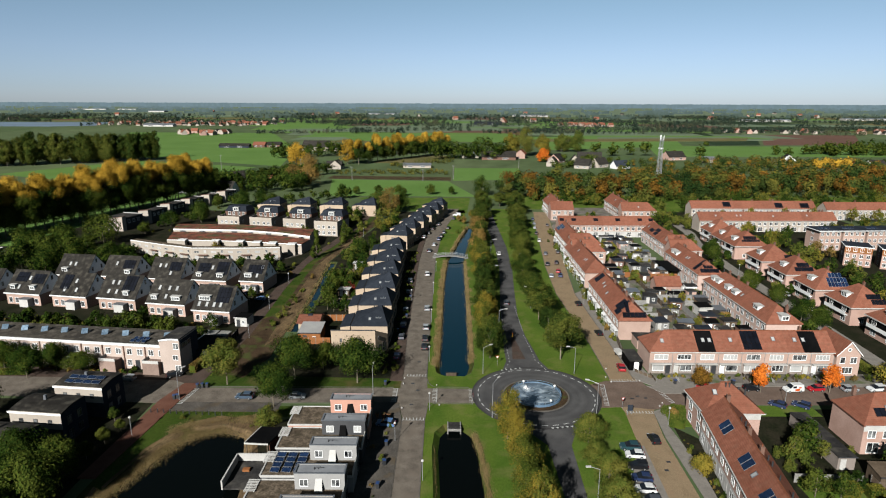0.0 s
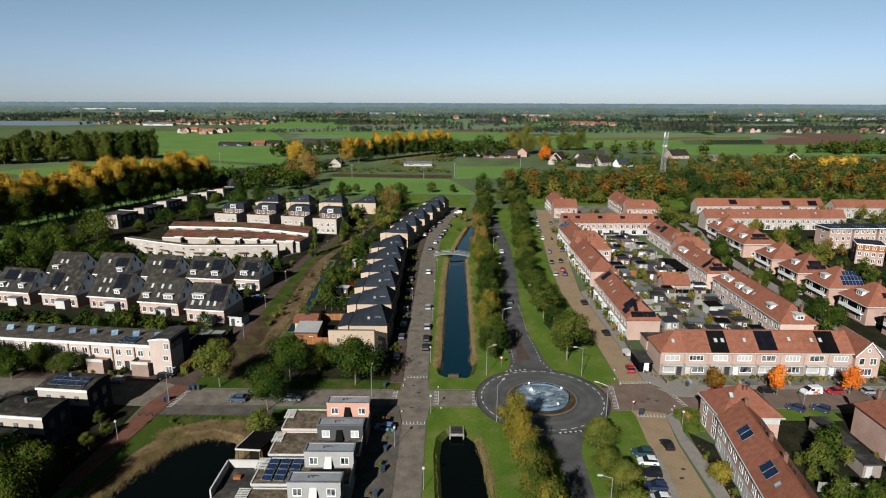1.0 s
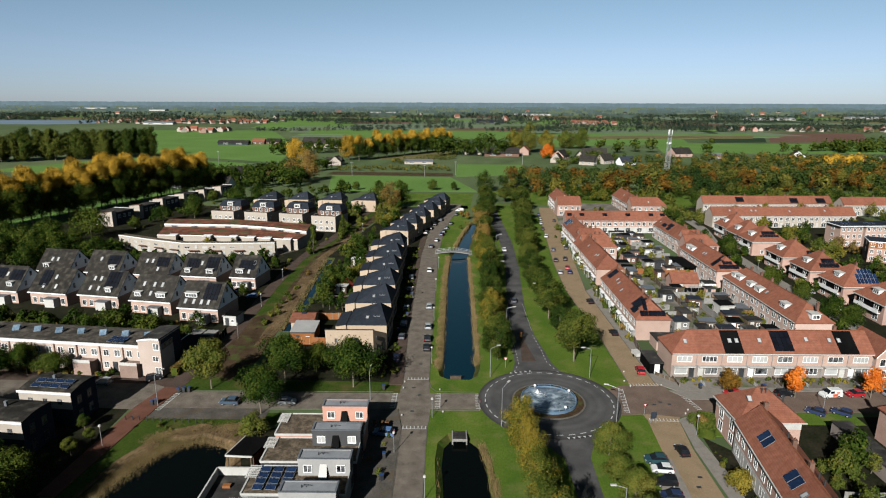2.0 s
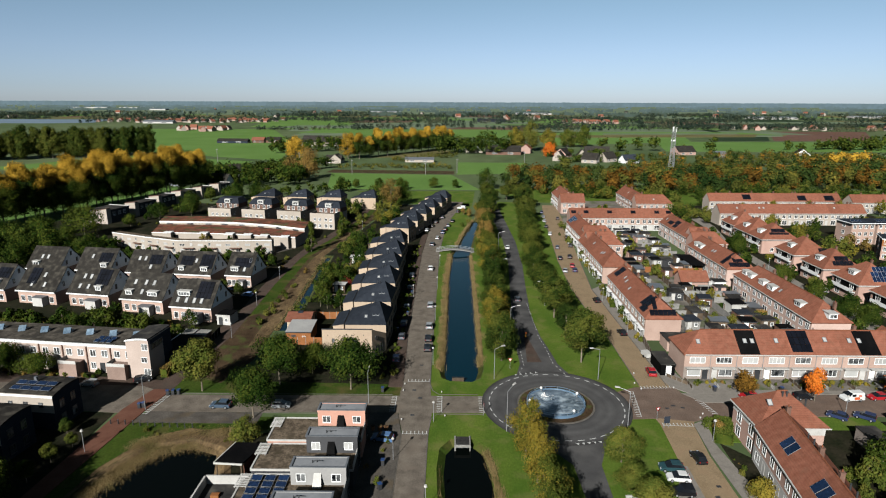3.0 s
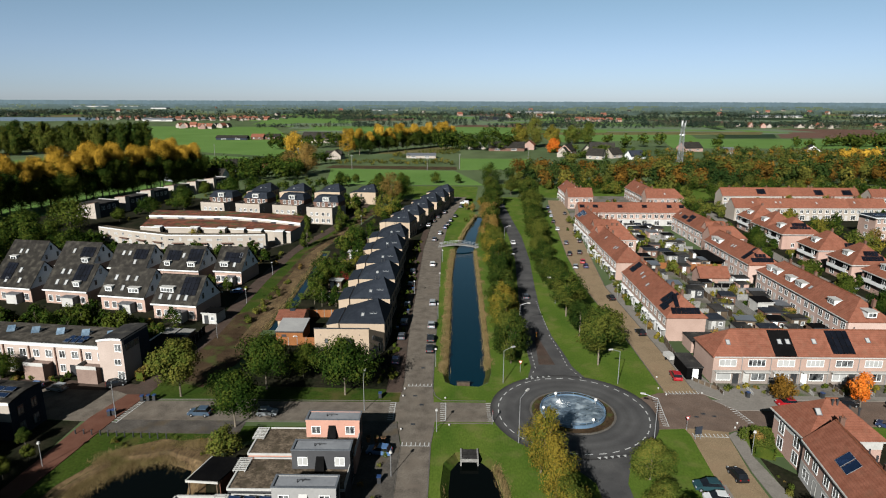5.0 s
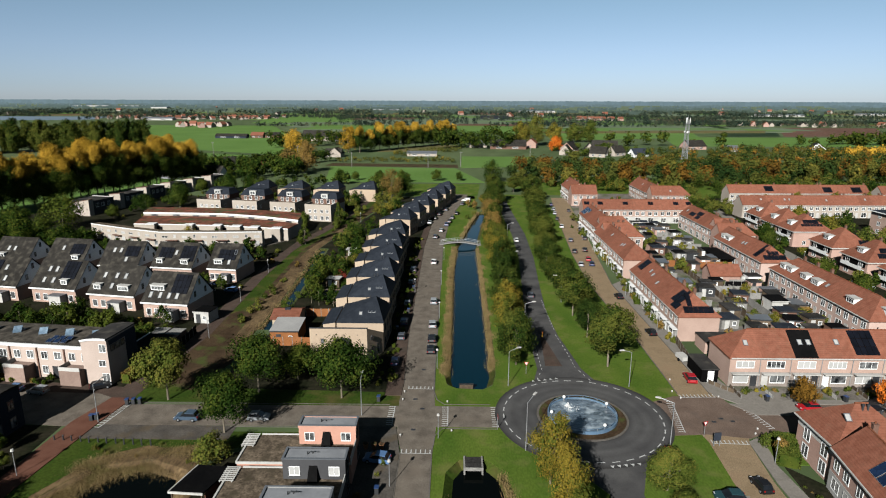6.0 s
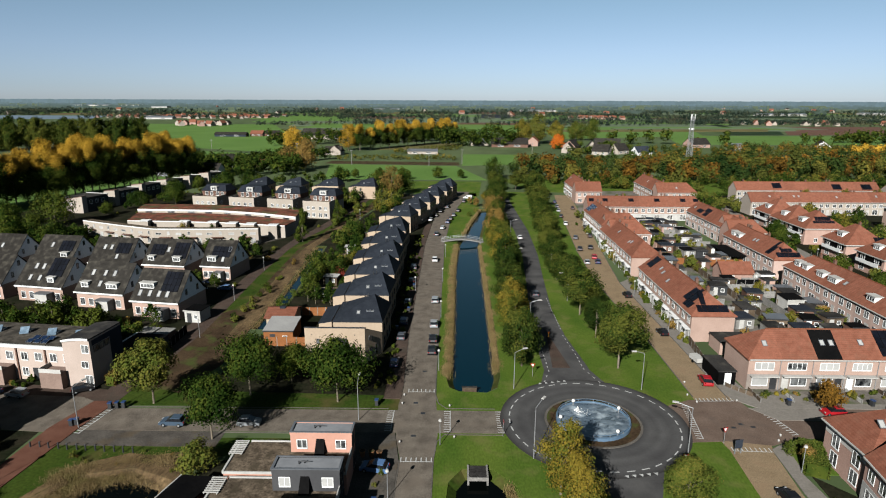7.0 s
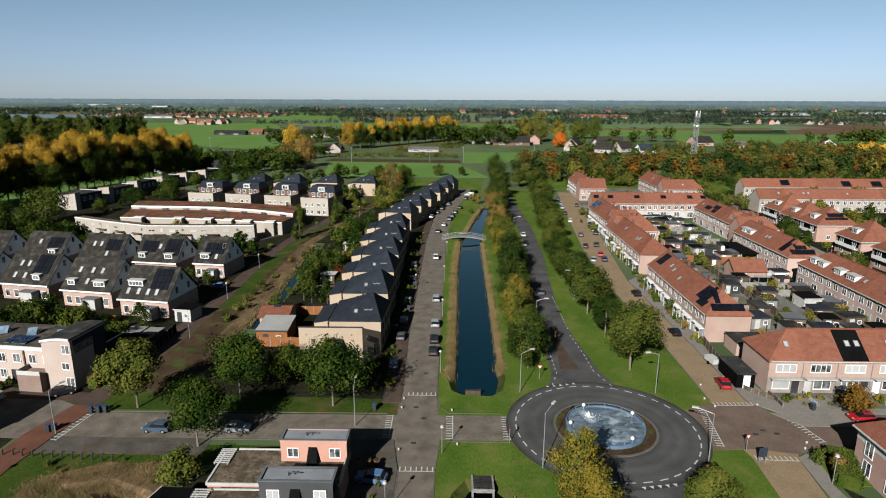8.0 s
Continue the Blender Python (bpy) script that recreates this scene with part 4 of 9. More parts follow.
for k, x0 in ((2, 0.45), (6, 3.5)):
    part("dark_roof_patch", Shape().add([(x0, -0.25, 5.47), (x0 + 4.0, -0.25, 5.47), (x0 + 4.0, 4.1, 8.91), (x0, 4.1, 8.91), (x0, -0.25, 5.68), (x0 + 4.0, -0.25, 5.68), (x0 + 4.0, 4.1, 9.12), (x0, 4.1, 9.12)],
                                         [(4, 5, 6, 7), (0, 1, 5, 4), (1, 2, 6, 5), (2, 3, 7, 6), (3, 0, 4, 7)]), BLACK_FELT, southrow[k], "black solar roof field")
# the taller cross gable at the east end of the row
gab = thing("gabled_end_house", pose(88.8, 126.6, 0), "pink brick end house with a street-facing gable and round window", "house")
part("wall", Shape().prism([(0, 0), (5.4, 0), (5.4, 9.6), (0, 9.6)], -0.1, 5.4).add([(0, 0, 5.4), (5.4, 0, 5.4), (2.7, 0, 8.4), (0, 9.6, 5.4), (5.4, 9.6, 5.4), (2.7, 9.6, 8.4)], [(0, 1, 2), (4, 3, 5)]), PINK_BRICK, gab)
part("roof", Shape().add([(v[1], v[0], v[2]) for v in ridge_roof(9.6, 5.4, 5.4, 8.4, g0=0.35, g1=0.35, oh=0.35).v], [f[::-1] for f in ridge_roof(9.6, 5.4, 5.4, 8.4, g0=0.35, g1=0.35, oh=0.35).f]), ROOF_RED, gab)
part("verge_board", Shape().add([(-0.35, -0.4, 5.0), (2.7, -0.4, 8.42), (5.75, -0.4, 5.0), (5.75, -0.4, 5.3), (2.7, -0.4, 8.72), (-0.35, -0.4, 5.3)], [(0, 1, 4, 5), (1, 2, 3, 4)]), WHITE, gab)
window(gab, 3.9, 0, 3.2, 1.5, 1.6, 2), window(gab, 1.4, 0, 3.2, 1.2, 1.6, 1), window(gab, 2.7, 0, 0.7, 2.4, 1.6, 3)
part("round_window", Shape().rod((2.7, -0.06, 6.6), (2.7, 0.02, 6.6), 0.45, n=16), WHITE, gab)
part("round_pane", Shape().rod((2.7, -0.09, 6.6), (2.7, 0.0, 6.6), 0.3, n=16), GLASS, gab)
# garden shed at the west end
shed = thing("garden_shed", pose(41.9, 128.8, 0), "black timber shed with flat roof and white glazed door", "shed")
part("wall", Shape().box(0, 2.9, 0, 6.5, -0.05, 2.5), BLACK_FELT, shed)
part("roof", Shape().box(-0.15, 3.05, -0.15, 6.65, 2.5, 2.68), BITUMEN, shed)
door(shed, 1.6, 0, 0.05, WHITE)

B1 = terrace(44.4, 182.5, -90, 6, 5.8, 8.5, 5.6, 9.0, (0, 4.2), front="street", label=RED, group="terrace along the sandy street", wall=PINK_BRICK, foot=OFFWHITE, seed=5, extras={
    0: [("solar", 1.6, 1.6, 3, 1), ("solar", 1.6, 3.3, 3, 1)], 1: [("skylight", 3.0, 2.6), ("skylight", 5.4, 2.2)], 2: [("skylight", 4.6, 1.4)], 4: [("solar", 3.4, 1.4, 2, 2)], 5: [("solar", -0.25, 0.3, 1, 3), ("solar", 0.8, 0.3, 1, 2), ("solar", 1.85, 0.3, 1, 1)]})
extra_on_hip(B1[5], 5.8, 0, 90, 8.5, [(1.2, 0.5, 6, 1), (2.2, 2.2, 1, 2)], 5.6, 39)
terrace(45.6, 229.0, -90, 6, 6.0, 8.5, 5.6, 9.0, (0, 4.2), front="street", label=RED, group="terrace along the sandy street", wall=PINK_BRICK, foot=OFFWHITE, seed=6, extras={2: [("skylight", 2, 2.5)], 4: [("skylight", 2, 2.0), ("skylight", 3.5, 2.4)]})
terrace(47.6, 263.0, -90, 5, 5.6, 8.5, 5.6, 9.0, (0, 3.5), front="street", label=RED, group="terrace along the sandy street", wall=PINK_BRICK, foot=OFFWHITE, seed=7, extras={0: [("solar", 0.5, 0.6, 5, 2, SOLAR_BLUE)], 1: [("solar", 0.3, 2.2, 2, 1, SOLAR_BLUE)]})
terrace(47.5, 221.5, 0, 2, 6.2, 9.0, 5.6, 9.2, (0, 4.0), front="rear", label=RED, group="cross wings of the terraces", seed=8)
terrace(49.0, 234.0, 0, 2, 6.0, 8.0, 5.6, 9.0, (0, 3.5), front="rear", label=RED, group="cross wings of the terraces", seed=9)
terrace(51.0, 271.5, 0, 9, 5.15, 8.4, 5.6, 9.0, (0, 3.0), front="rear", wall=PINK_BRICK, label=RED, group="terrace at the yards' far end", seed=10, foot=OFFWHITE,
        extras={i: [("solar", 1.0, 2.3, 2, 1)] for i in (1, 3, 5, 7, 8)} | {0: [("solar", 0.6, 2.3, 2, 1)]})
terrace(54.0, 311.0, 0, 2, 6.0, 9.0, 5.6, 9.4, (0, 0), front="plain", label=RED, group="far corner houses", seed=11)
terrace(55.0, 345.0, -90, 4, 6.0, 8.5, 5.6, 9.4, (0, 0), front="street", label=RED, group="far corner houses", seed=12, extras={0: [("skylight", 3, 2.5)]})
terrace(91.0, 309.0, 0, 3, 6.0, 9.0, 5.6, 9.4, (0, 3.5), front="plain", label=RED, group="far corner houses", seed=13, extras={1: [("skylight", 3, 2.0)]})
terrace(91.0, 346.0, -90, 5, 6.0, 8.5, 5.6, 9.4, (0, 0), front="plain", label=RED, group="far corner houses", seed=14, extras={2: [("skylight", 3, 2.5)]})
C1 = terrace(82.5, 185.5, -90, 7, 5.65, 9.2, 5.6, 9.2, (4.2, 4.2), front="rear", wall=INNER_BRICK, label="rose brick terraced house with white dormers in a clay-tiled roof", group="inner terrace", seed=15,
             extras={0: [("dormer", 4.0, 2.3, 1.3)], 1: [("dormer", 1.6, 2.3, 1.3)], 2: [("dormer", 2.2, 2.6, 1.3)], 3: [("dormer", 1.2, 3.0, 1.3), ("skylight", 4.6, 2.0)], 5: [("dormer", 3.0, 2.6, 1.3)]})
hipd = part("dormer", Shape().box(3.6, 5.6, -0.2, 2.5, 6.4, 7.7), WHITE, C1[6], "white box dormer", m=pose(5.65, 0, 0, 0, 0, 90))
window(hipd, 4.6, -0.2, 6.55, 1.7, 1.0, 2), part("dormer_roof", Shape().box(3.4, 5.8, -0.4, 2.5, 7.7, 7.85), OFFWHITE, hipd)
C2 = terrace(83.0, 222.0, -90, 5, 6.2, 8.6, 5.6, 9.0, (0, 4.0), front="rear", wall=INNER_BRICK, label="rose brick terraced house with a clay-tiled roof", group="inner terrace", seed=16,
             extras={0: [("dormer", 4.5, 2.4, 1.0)], 1: [("dormer", 1.5, 2.6, 1.0)], 2: [("skylight", 3, 2.0), ("skylight", 4.5, 2.2)], 4: [("solar", 0.2, 0.4, 1, 3), ("solar", 1.3, 0.4, 1, 2)]})
extra_on_hip(C2[4], 6.2, 0, 90, 8.6, [(1.0, 0.5, 6, 1), (2.4, 2.2, 3, 1)], 5.6, 39)
terrace(87.0, 263.5, -90, 6, 5.6, 8.6, 5.6, 9.0, (0, 0), front="rear", wall=INNER_BRICK, label="rose brick terraced house with a clay-tiled roof", group="inner terrace", seed=17,
             extras={0: [("skylight", 3, 2.0)], 1: [("solar", 1, 1.2, 4, 1)], 2: [("solar", 0.2, 2.6, 4, 1), ("solar", 1.5, 0.8, 3, 1)]})
terrace(86.0, 224.0, 0, 2, 6.0, 7.5, 5.6, 9.0, (0, 3.4), front="rear", wall=ROSE_BRICK, label=RED, group="cross wings of the terraces", seed=18)
terrace(88.0, 231.0, 0, 1, 10.0, 8.0, 5.6, 9.2, (0, 3.4), front="rear", wall=ROSE_BRICK, label=RED, group="cross wings of the terraces", seed=19)
terrace(121.5, 284.0, 1, 12, 5.6, 8.4, 5.6, 9.0, (0, 0), front="rear", wall=WHITE_WALL, label="white terraced house with a clay-tiled roof", group="far white terrace", seed=20,
        extras={1: [("skylight", 3, 2.4)], 3: [("skylight", 2, 2.4), ("skylight", 4, 2.4)], 6: [("skylight", 3, 2.0)], 9: [("skylight", 3, 2.4)]})
terrace(131.0, 318.0, 0, 12, 5.6, 8.4, 5.6, 9.0, (0, 0), front="rear", wall=WHITE_WALL, label="white terraced house with a clay-tiled roof", group="far white terrace", seed=21,
        extras={3: [("solar", 0.6, 1.0, 4, 2)], 8: [("solar", 0.6, 0.4, 4, 2)], 10: [("solar", 3.0, 0.4, 3, 2)], 11: [("solar", 0.0, 0.4, 2, 2)]})
terrace(202.0, 315.0, 0, 9, 5.6, 8.4, 5.6, 9.0, (0, 0), front="rear", wall=WHITE_WALL, label="white terraced house with a clay-tiled roof", group="far white terrace", seed=22)


def hip_villa(x, y, w, d, items, rot=0, wall=None):
    """A semi-detached house under a pyramid roof; the front with its loggia and dormer looks along -x."""
    eave, top, o = 5.6, 10.4, 0.5
    house = thing("hip_roofed_house", pose(x, y, 0, 0, 0, rot), "rose brick house with a clay-tiled hip roof and white dormer", "house", "hip-roofed houses along the lane")
    part("wall", Shape().box(0, w, 0, d, -0.1, eave), wall or ROSE_BRICK, house)
    rx = (w - 1.2) / 2
    sx = (top - eave) / (w / 2)
    lo = eave - o * sx * 0.9
    r = [(-o, -o, lo), (w + o, -o, lo), (w + o, d + o, lo), (-o, d + o, lo), (w / 2, d / 2 - 1.0, top), (w / 2, d / 2 + 1.0, top)]
    up = [(0, 1, 4), (1, 2, 5, 4), (2, 3, 5), (3, 0, 4, 5)]
    part("roof", Shape().add([(a, b, c + 0.2) for a, b, c in r] + r, up + [tuple(6 + i for i in f[::-1]) for f in up] + [(i, 6 + i, 6 + (i + 1) % 4, (i + 1) % 4) for i in range(4)]), ROOF_RED, house)
    part("eaves_board", Shape().box(-o - 0.06, -o, -o, d + o, lo - 0.02, lo + 0.26).box(-o, w + o, -o - 0.06, -o, lo - 0.02, lo + 0.26), OFFWHITE, house)
    part("loggia", Shape().box(-0.05, 0.0, 1.0, d - 1.0, 3.4, 5.3), BLACK_FELT, house, "dark recessed loggia under the eaves")
    part("balcony", Shape().box(-0.9, 0, 1.2, d - 1.2, 2.7, 2.85).box(-0.9, -0.82, 1.2, d - 1.2, 2.85, 3.7), WHITE, house, "white balcony parapet")
    for q in (0.25, 0.75):
        window(house, 0, d * q, 0.6, 2.0, 1.7, 2, -90)
        window(house, -0.05, d * q, 3.5, 1.8, 1.5, 2, -90)
    window(house, w * 0.7, 0, 3.5, 0.9, 1.2, 1), window(house, w * 0.3, 0, 0.8, 1.2, 1.4, 2)
    dm = part("dormer", Shape().box(1.3, 4.2, d / 2 - 1.3, d / 2 + 1.3, 6.6, 8.2), WHITE, house, "white box dormer")
    part("dormer_roof", Shape().box(1.1, 4.4, d / 2 - 1.5, d / 2 + 1.5, 8.2, 8.36), OFFWHITE, dm)
    window(dm, 1.3, d / 2, 6.95, 2.2, 1.1, 3, -90)
    chimney(house, w / 2 + 0.8, d / 2, top - 1.0, top + 0.7)
    pitch = math.degrees(math.atan2(top - eave, d / 2 - 1.0))
    a = radians(pitch)
    for px, s, nx, ny, mat in items:
        for i in range(nx):
            for j in range(ny):
                q = s + j * 1.66
                solar_panel(house, pose(px + i * 1.04, q * math.cos(a), eave + q * math.sin(a) + 0.24, pitch), mat)


for x, y, w, d, items in ((116, 257.5, 11, 11.5, []), (114.5, 243.5, 12, 11, []), (114.5, 232, 13, 11.5, [(3.0, 1.0, 7, 1, SOLAR), (4.0, 2.7, 5, 1, SOLAR)]), (113.5, 209, 12, 11.5, [(8.4, 0.6, 3, 1, SOLAR)]),
                          (113, 192, 11.5, 11.5, [(3.2, 0.8, 6, 1, SOLAR), (4.2, 2.5, 4, 1, SOLAR)]), (113, 175.5, 11.5, 12, [(4.2, 0.6, 6, 2, SOLAR_BLUE), (5.2, 3.95, 4, 1, SOLAR_BLUE)]),
                          (113.3, 159, 11.3, 12, [(6.0, 0.5, 4, 1, SOLAR), (5.0, 2.2, 4, 1, SOLAR)]), (114, 141.5, 11.5, 12, []), (114, 124, 11.5, 12, [])):
    hip_villa(x, y, w, d, items)


def flat_block(x, y, rot, w, d, h, wall, floors=3, label="", roof_edge=1.0, cols=4, group=""):
    """A flat-roofed block of flats with a projecting white roof edge."""
    b = thing("apartment_block", pose(x, y, 0, 0, 0, rot), label, "apartment block", group)
    part("wall", Shape().box(0, w, 0, d, -0.1, h), wall, b)
    part("roof", Shape().box(-roof_edge, w + roof_edge, -roof_edge, d + 0.3, h, h + 0.28), WHITE, b, "white projecting roof edge")
    part("roof_felt", Shape().box(-roof_edge + 0.25, w + roof_edge - 0.25, -roof_edge + 0.25, d + 0.05, h + 0.28, h + 0.33), ROOF_BLUE, b)
    for f in range(floors):
        for c in range(cols):
            window(b, w * (c + 0.5) / cols, 0, 0.8 + f * h / floors, w / cols * 0.55, 1.5, 2)
    for f in range(floors):
        window(b, 0, d * 0.5, 0.8 + f * h / floors, 1.6, 1.5, 2, -90)
    return b


for x, y in ((157, 247), (167.5, 247.5), (178, 248), (188.5, 248.5)):
    b = flat_block(x, y, 3, 9.5, 9, 8.6, PINK_BRICK, 3, "pink brick flats with a white projecting flat roof", group="flats behind the lane")
    for i in range(3):
        solar_panel(b, pose(1.5 + i * 1.6, 2.5, 8.95, 12), SOLAR_BLUE)
for x, y in ((153, 224), (164, 219), (175, 214)):
    b = flat_block(x, y, -24, 9.0, 9, 7.6, ROSE_BRICK, 3, "rose brick flats with a brown timber top floor", 0.3, group="flats behind the lane")
    part("cladding", Shape().box(-0.06, 9.06, -0.06, 0.0, 5.3, 7.5), ORANGE_TIMBER, b)

# the foreground corner house and its long wing
corner = thing("corner_house", pose(46.9, 99.2, 0), "rose brick corner house with a clay-tiled hip roof", "house")
part("wall", Shape().box(0, 10.4, 0, 8.6, -0.1, 6.0), ROSE_BRICK, corner)
part("white_band", Shape().box(-0.03, 10.43, -0.03, 8.6, 4.3, 5.9), OFFWHITE, corner, "pale rendered upper band")
part("roof", ridge_roof(10.4, 8.6, 6.0, 9.6, 4.4, 4.4, oh=0.45), ROOF_RED, corner)
part("ridge_cap", Shape().rod((4.3, 4.3, 9.82), (6.1, 4.3, 9.82), 0.14, n=6), ROOF_RIDGE, corner)
part("gutter", Shape().box(-0.6, 11.0, -0.58, -0.44, 5.6, 5.78).box(-0.6, -0.44, -0.44, 9.0, 5.6, 5.78), OFFWHITE, corner)
for yy in (2.2, 6.2):
    window(corner, -0.03, yy, 3.0, 1.5, 1.9, 2, -90), window(corner, -0.0, yy, 0.5, 1.5, 1.9, 2, -90)
for q in ((5.0, 3.6), (5.7, 3.6), (7.4, 3.4), (8.4, 2.8)):
    part("vent_pipe", Shape().rod((*q, 7.2), (*q, 9.9 if q[0] < 6 else 9.0), 0.13).rod((*q, 9.75 if q[0] < 6 else 8.9), (*q, 10.0 if q[0] < 6 else 9.15), 0.2), ANTHRACITE, corner, "dark vent pipe")
skylight(corner, 2.6, 3.0, 6.0, 40)
wing = terrace(46.35, 99.1, -98.0, 6, 5.6, 7.0, 5.9, 9.0, (0, 0), wall=ROSE_BRICK, front="plain", foot=OFFWHITE, label="rose brick terraced house under one long clay-tiled roof", group="long wing of the corner house", seed=31,
               extras={3: [("skylight", 4.9, 1.6)]})
for k, q in ((1, 0.9), (1, 2.55), (3, -0.1), (3, 1.55), (4, 3.4), (5, -0.5)):
    a = math.atan2(3.1, 3.5)
    solar_panel(wing[k], pose(q, 1.1 * math.cos(a), 5.9 + 1.1 * math.sin(a) + 0.3, math.degrees(a)), SOLAR_BLUE, 1.5, 2.1)
    part("vent_pipe", Shape().rod((q + 1.8, 4.6, 7.6), (q + 1.8, 4.6, 9.1), 0.13), ANTHRACITE, wing[k], "dark vent pipe")
east_corner = terrace(73.5, 94.8, 0, 3, 6.0, 9.0, 6.0, 9.8, (4.2, 0), wall=ROSE_BRICK, front="rear", label="rose brick house with a clay-tiled hip roof", group="houses across the gardens", seed=32,
                      extras={0: [("solar", 2.6, 1.2, 2, 1), ("skylight", 5.2, 2.2)], 1: [("solar", 1.0, 0.8, 2, 2)]})
for h in east_corner:
    part("white_band", Shape().box(0, 6.0, -0.03, 0, 4.6, 5.9), OFFWHITE, h, "pale rendered upper band")

# ---- villas along the canal street ----
def canal_villa(x, y, rot=0, w=9.3, d=11.0, label="cream villa with a dark slate hip roof"):
    """x, y: the south-east corner."""
    v = thing("canal_villa", pose(x - w, y, 0, 0, 0, rot), label, "house", "villas along the canal street")
    part("wall", Shape().prism([(0, 0), (w, 0), (w + 0.5, d), (0, d)], -0.1, 6.0), CREAM, v)
    ap, o = (w - 2.0, d * 0.52, 9.6), 0.12
    west = (2.2, d * 0.55, 8.0)
    r = [(-o, -o, 6.0), (w + o, -o, 6.0), (w + 0.5 + o, d + o, 6.0), (-o, d + o, 6.0), west, ap]
    up = [(0, 1, 5, 4), (2, 3, 4, 5), (3, 0, 4), (1, 2, 5)]
    part("roof", Shape().add([(a, b, c + 0.14) for a, b, c in r] + r, up + [tuple(6 + i for i in f[::-1]) for f in up] + [(i, 6 + i, 6 + (i + 1) % 4, (i + 1) % 4) for i in range(4)]), ROOF_BLUE, v)
    part("side_wing", Shape().prism([(-3.0, 1.2), (-0.35, 0.4), (-0.35, d - 1), (-3.0, d - 1)], -0.1, [5.2, 5.9, 5.9, 5.2]), CREAM, v, "low cream side wing")
    part("wing_roof", Shape().prism([(-3.1, 1.1), (-0.35, 0.3), (-0.35, d - 0.9), (-3.1, d - 0.9)], [5.22, 5.92, 5.92, 5.22], [5.34, 6.04, 6.04, 5.34]), ROOF_BLUE, v)
    for q, s in ((4.6, 1.6), (6.4, 2.2), (7.2, 2.2)):
        pitch = math.degrees(math.atan2(2.9, d * 0.52))
        skylight(v, q, s, 6.0, pitch, w=0.7, l=1.0, z=0.34)
    part("flue", Shape().rod((w - 3.2, d * 0.5, 8.8), (w - 3.2, d * 0.5, 10.0), 0.1).rod((w - 3.9, d * 0.5, 8.6), (w - 3.9, d * 0.5, 9.8), 0.1), ANTHRACITE, v)
    for f in (0.7, 3.5):
        for q in (0.22, 0.5, 0.78):
            window(v, w + 0.02 + 0.5 * q, d * q, f, 1.3, 1.6, 2, 90 - 3, ANTHRACITE)
    window(v, w * 0.3, 0, 3.8, 0.8, 1.2, 1, 0, ANTHRACITE)
    return v


for x, y in ((-16.4, 141.3), (-16.8, 157.2), (-17.1, 172.9), (-17.4, 188.6), (-17.8, 205.0), (-18.1, 221.8), (-17.9, 247.6), (-15.1, 262.6), (-12.0, 278.4), (-8.7, 294.9), (-5.4, 308.6), (-2.9, 323.2)):
    canal_villa(x, y, 0 if y < 240 else -12, d=11.0 if y < 240 else 8.6)
end = thing("villa_front_block", pose(-29.8, 135.8, 0), "cream rendered end block with a sloping parapet", "house")
part("wall", Shape().prism([(0, 0), (10.9, 0), (13.4, 5.2), (0, 5.2)], -0.1, [7.0, 7.0, 4.2, 4.2]), CREAM, end)
part("coping", Shape().prism([(-0.08, -0.08), (10.96, -0.08), (11.1, 0.25), (-0.08, 0.25)], 6.96, 7.1), ANTHRACITE, end)
window(end, 2.4, 0, 4.0, 0.6, 0.9, 1, 0, ANTHRACITE)
part("bay", Shape().prism([(4.6, -1.6), (7.6, -1.6), (7.6, 0), (4.6, 0)], -0.1, [4.4, 4.4, 5.0, 5.0]), ANTHRACITE, end, "dark projecting bay")
for q in (0.3, 0.65):
    window(end, 10.9 + 2.5 * q, 5.2 * q, 0.8, 0.9, 1.9, 1, 64, ANTHRACITE)
part("round_window", Shape().rod((11.6, 1.35, 4.6), (11.75, 1.28, 4.6), 0.5, n=16), GLASS, end)
for i in range(4):
    part("scupper", Shape().box(1.2 + 2.6 * i, 1.35 + 2.6 * i, -0.08, 0, 5.6, 5.75), ANTHRACITE, end)

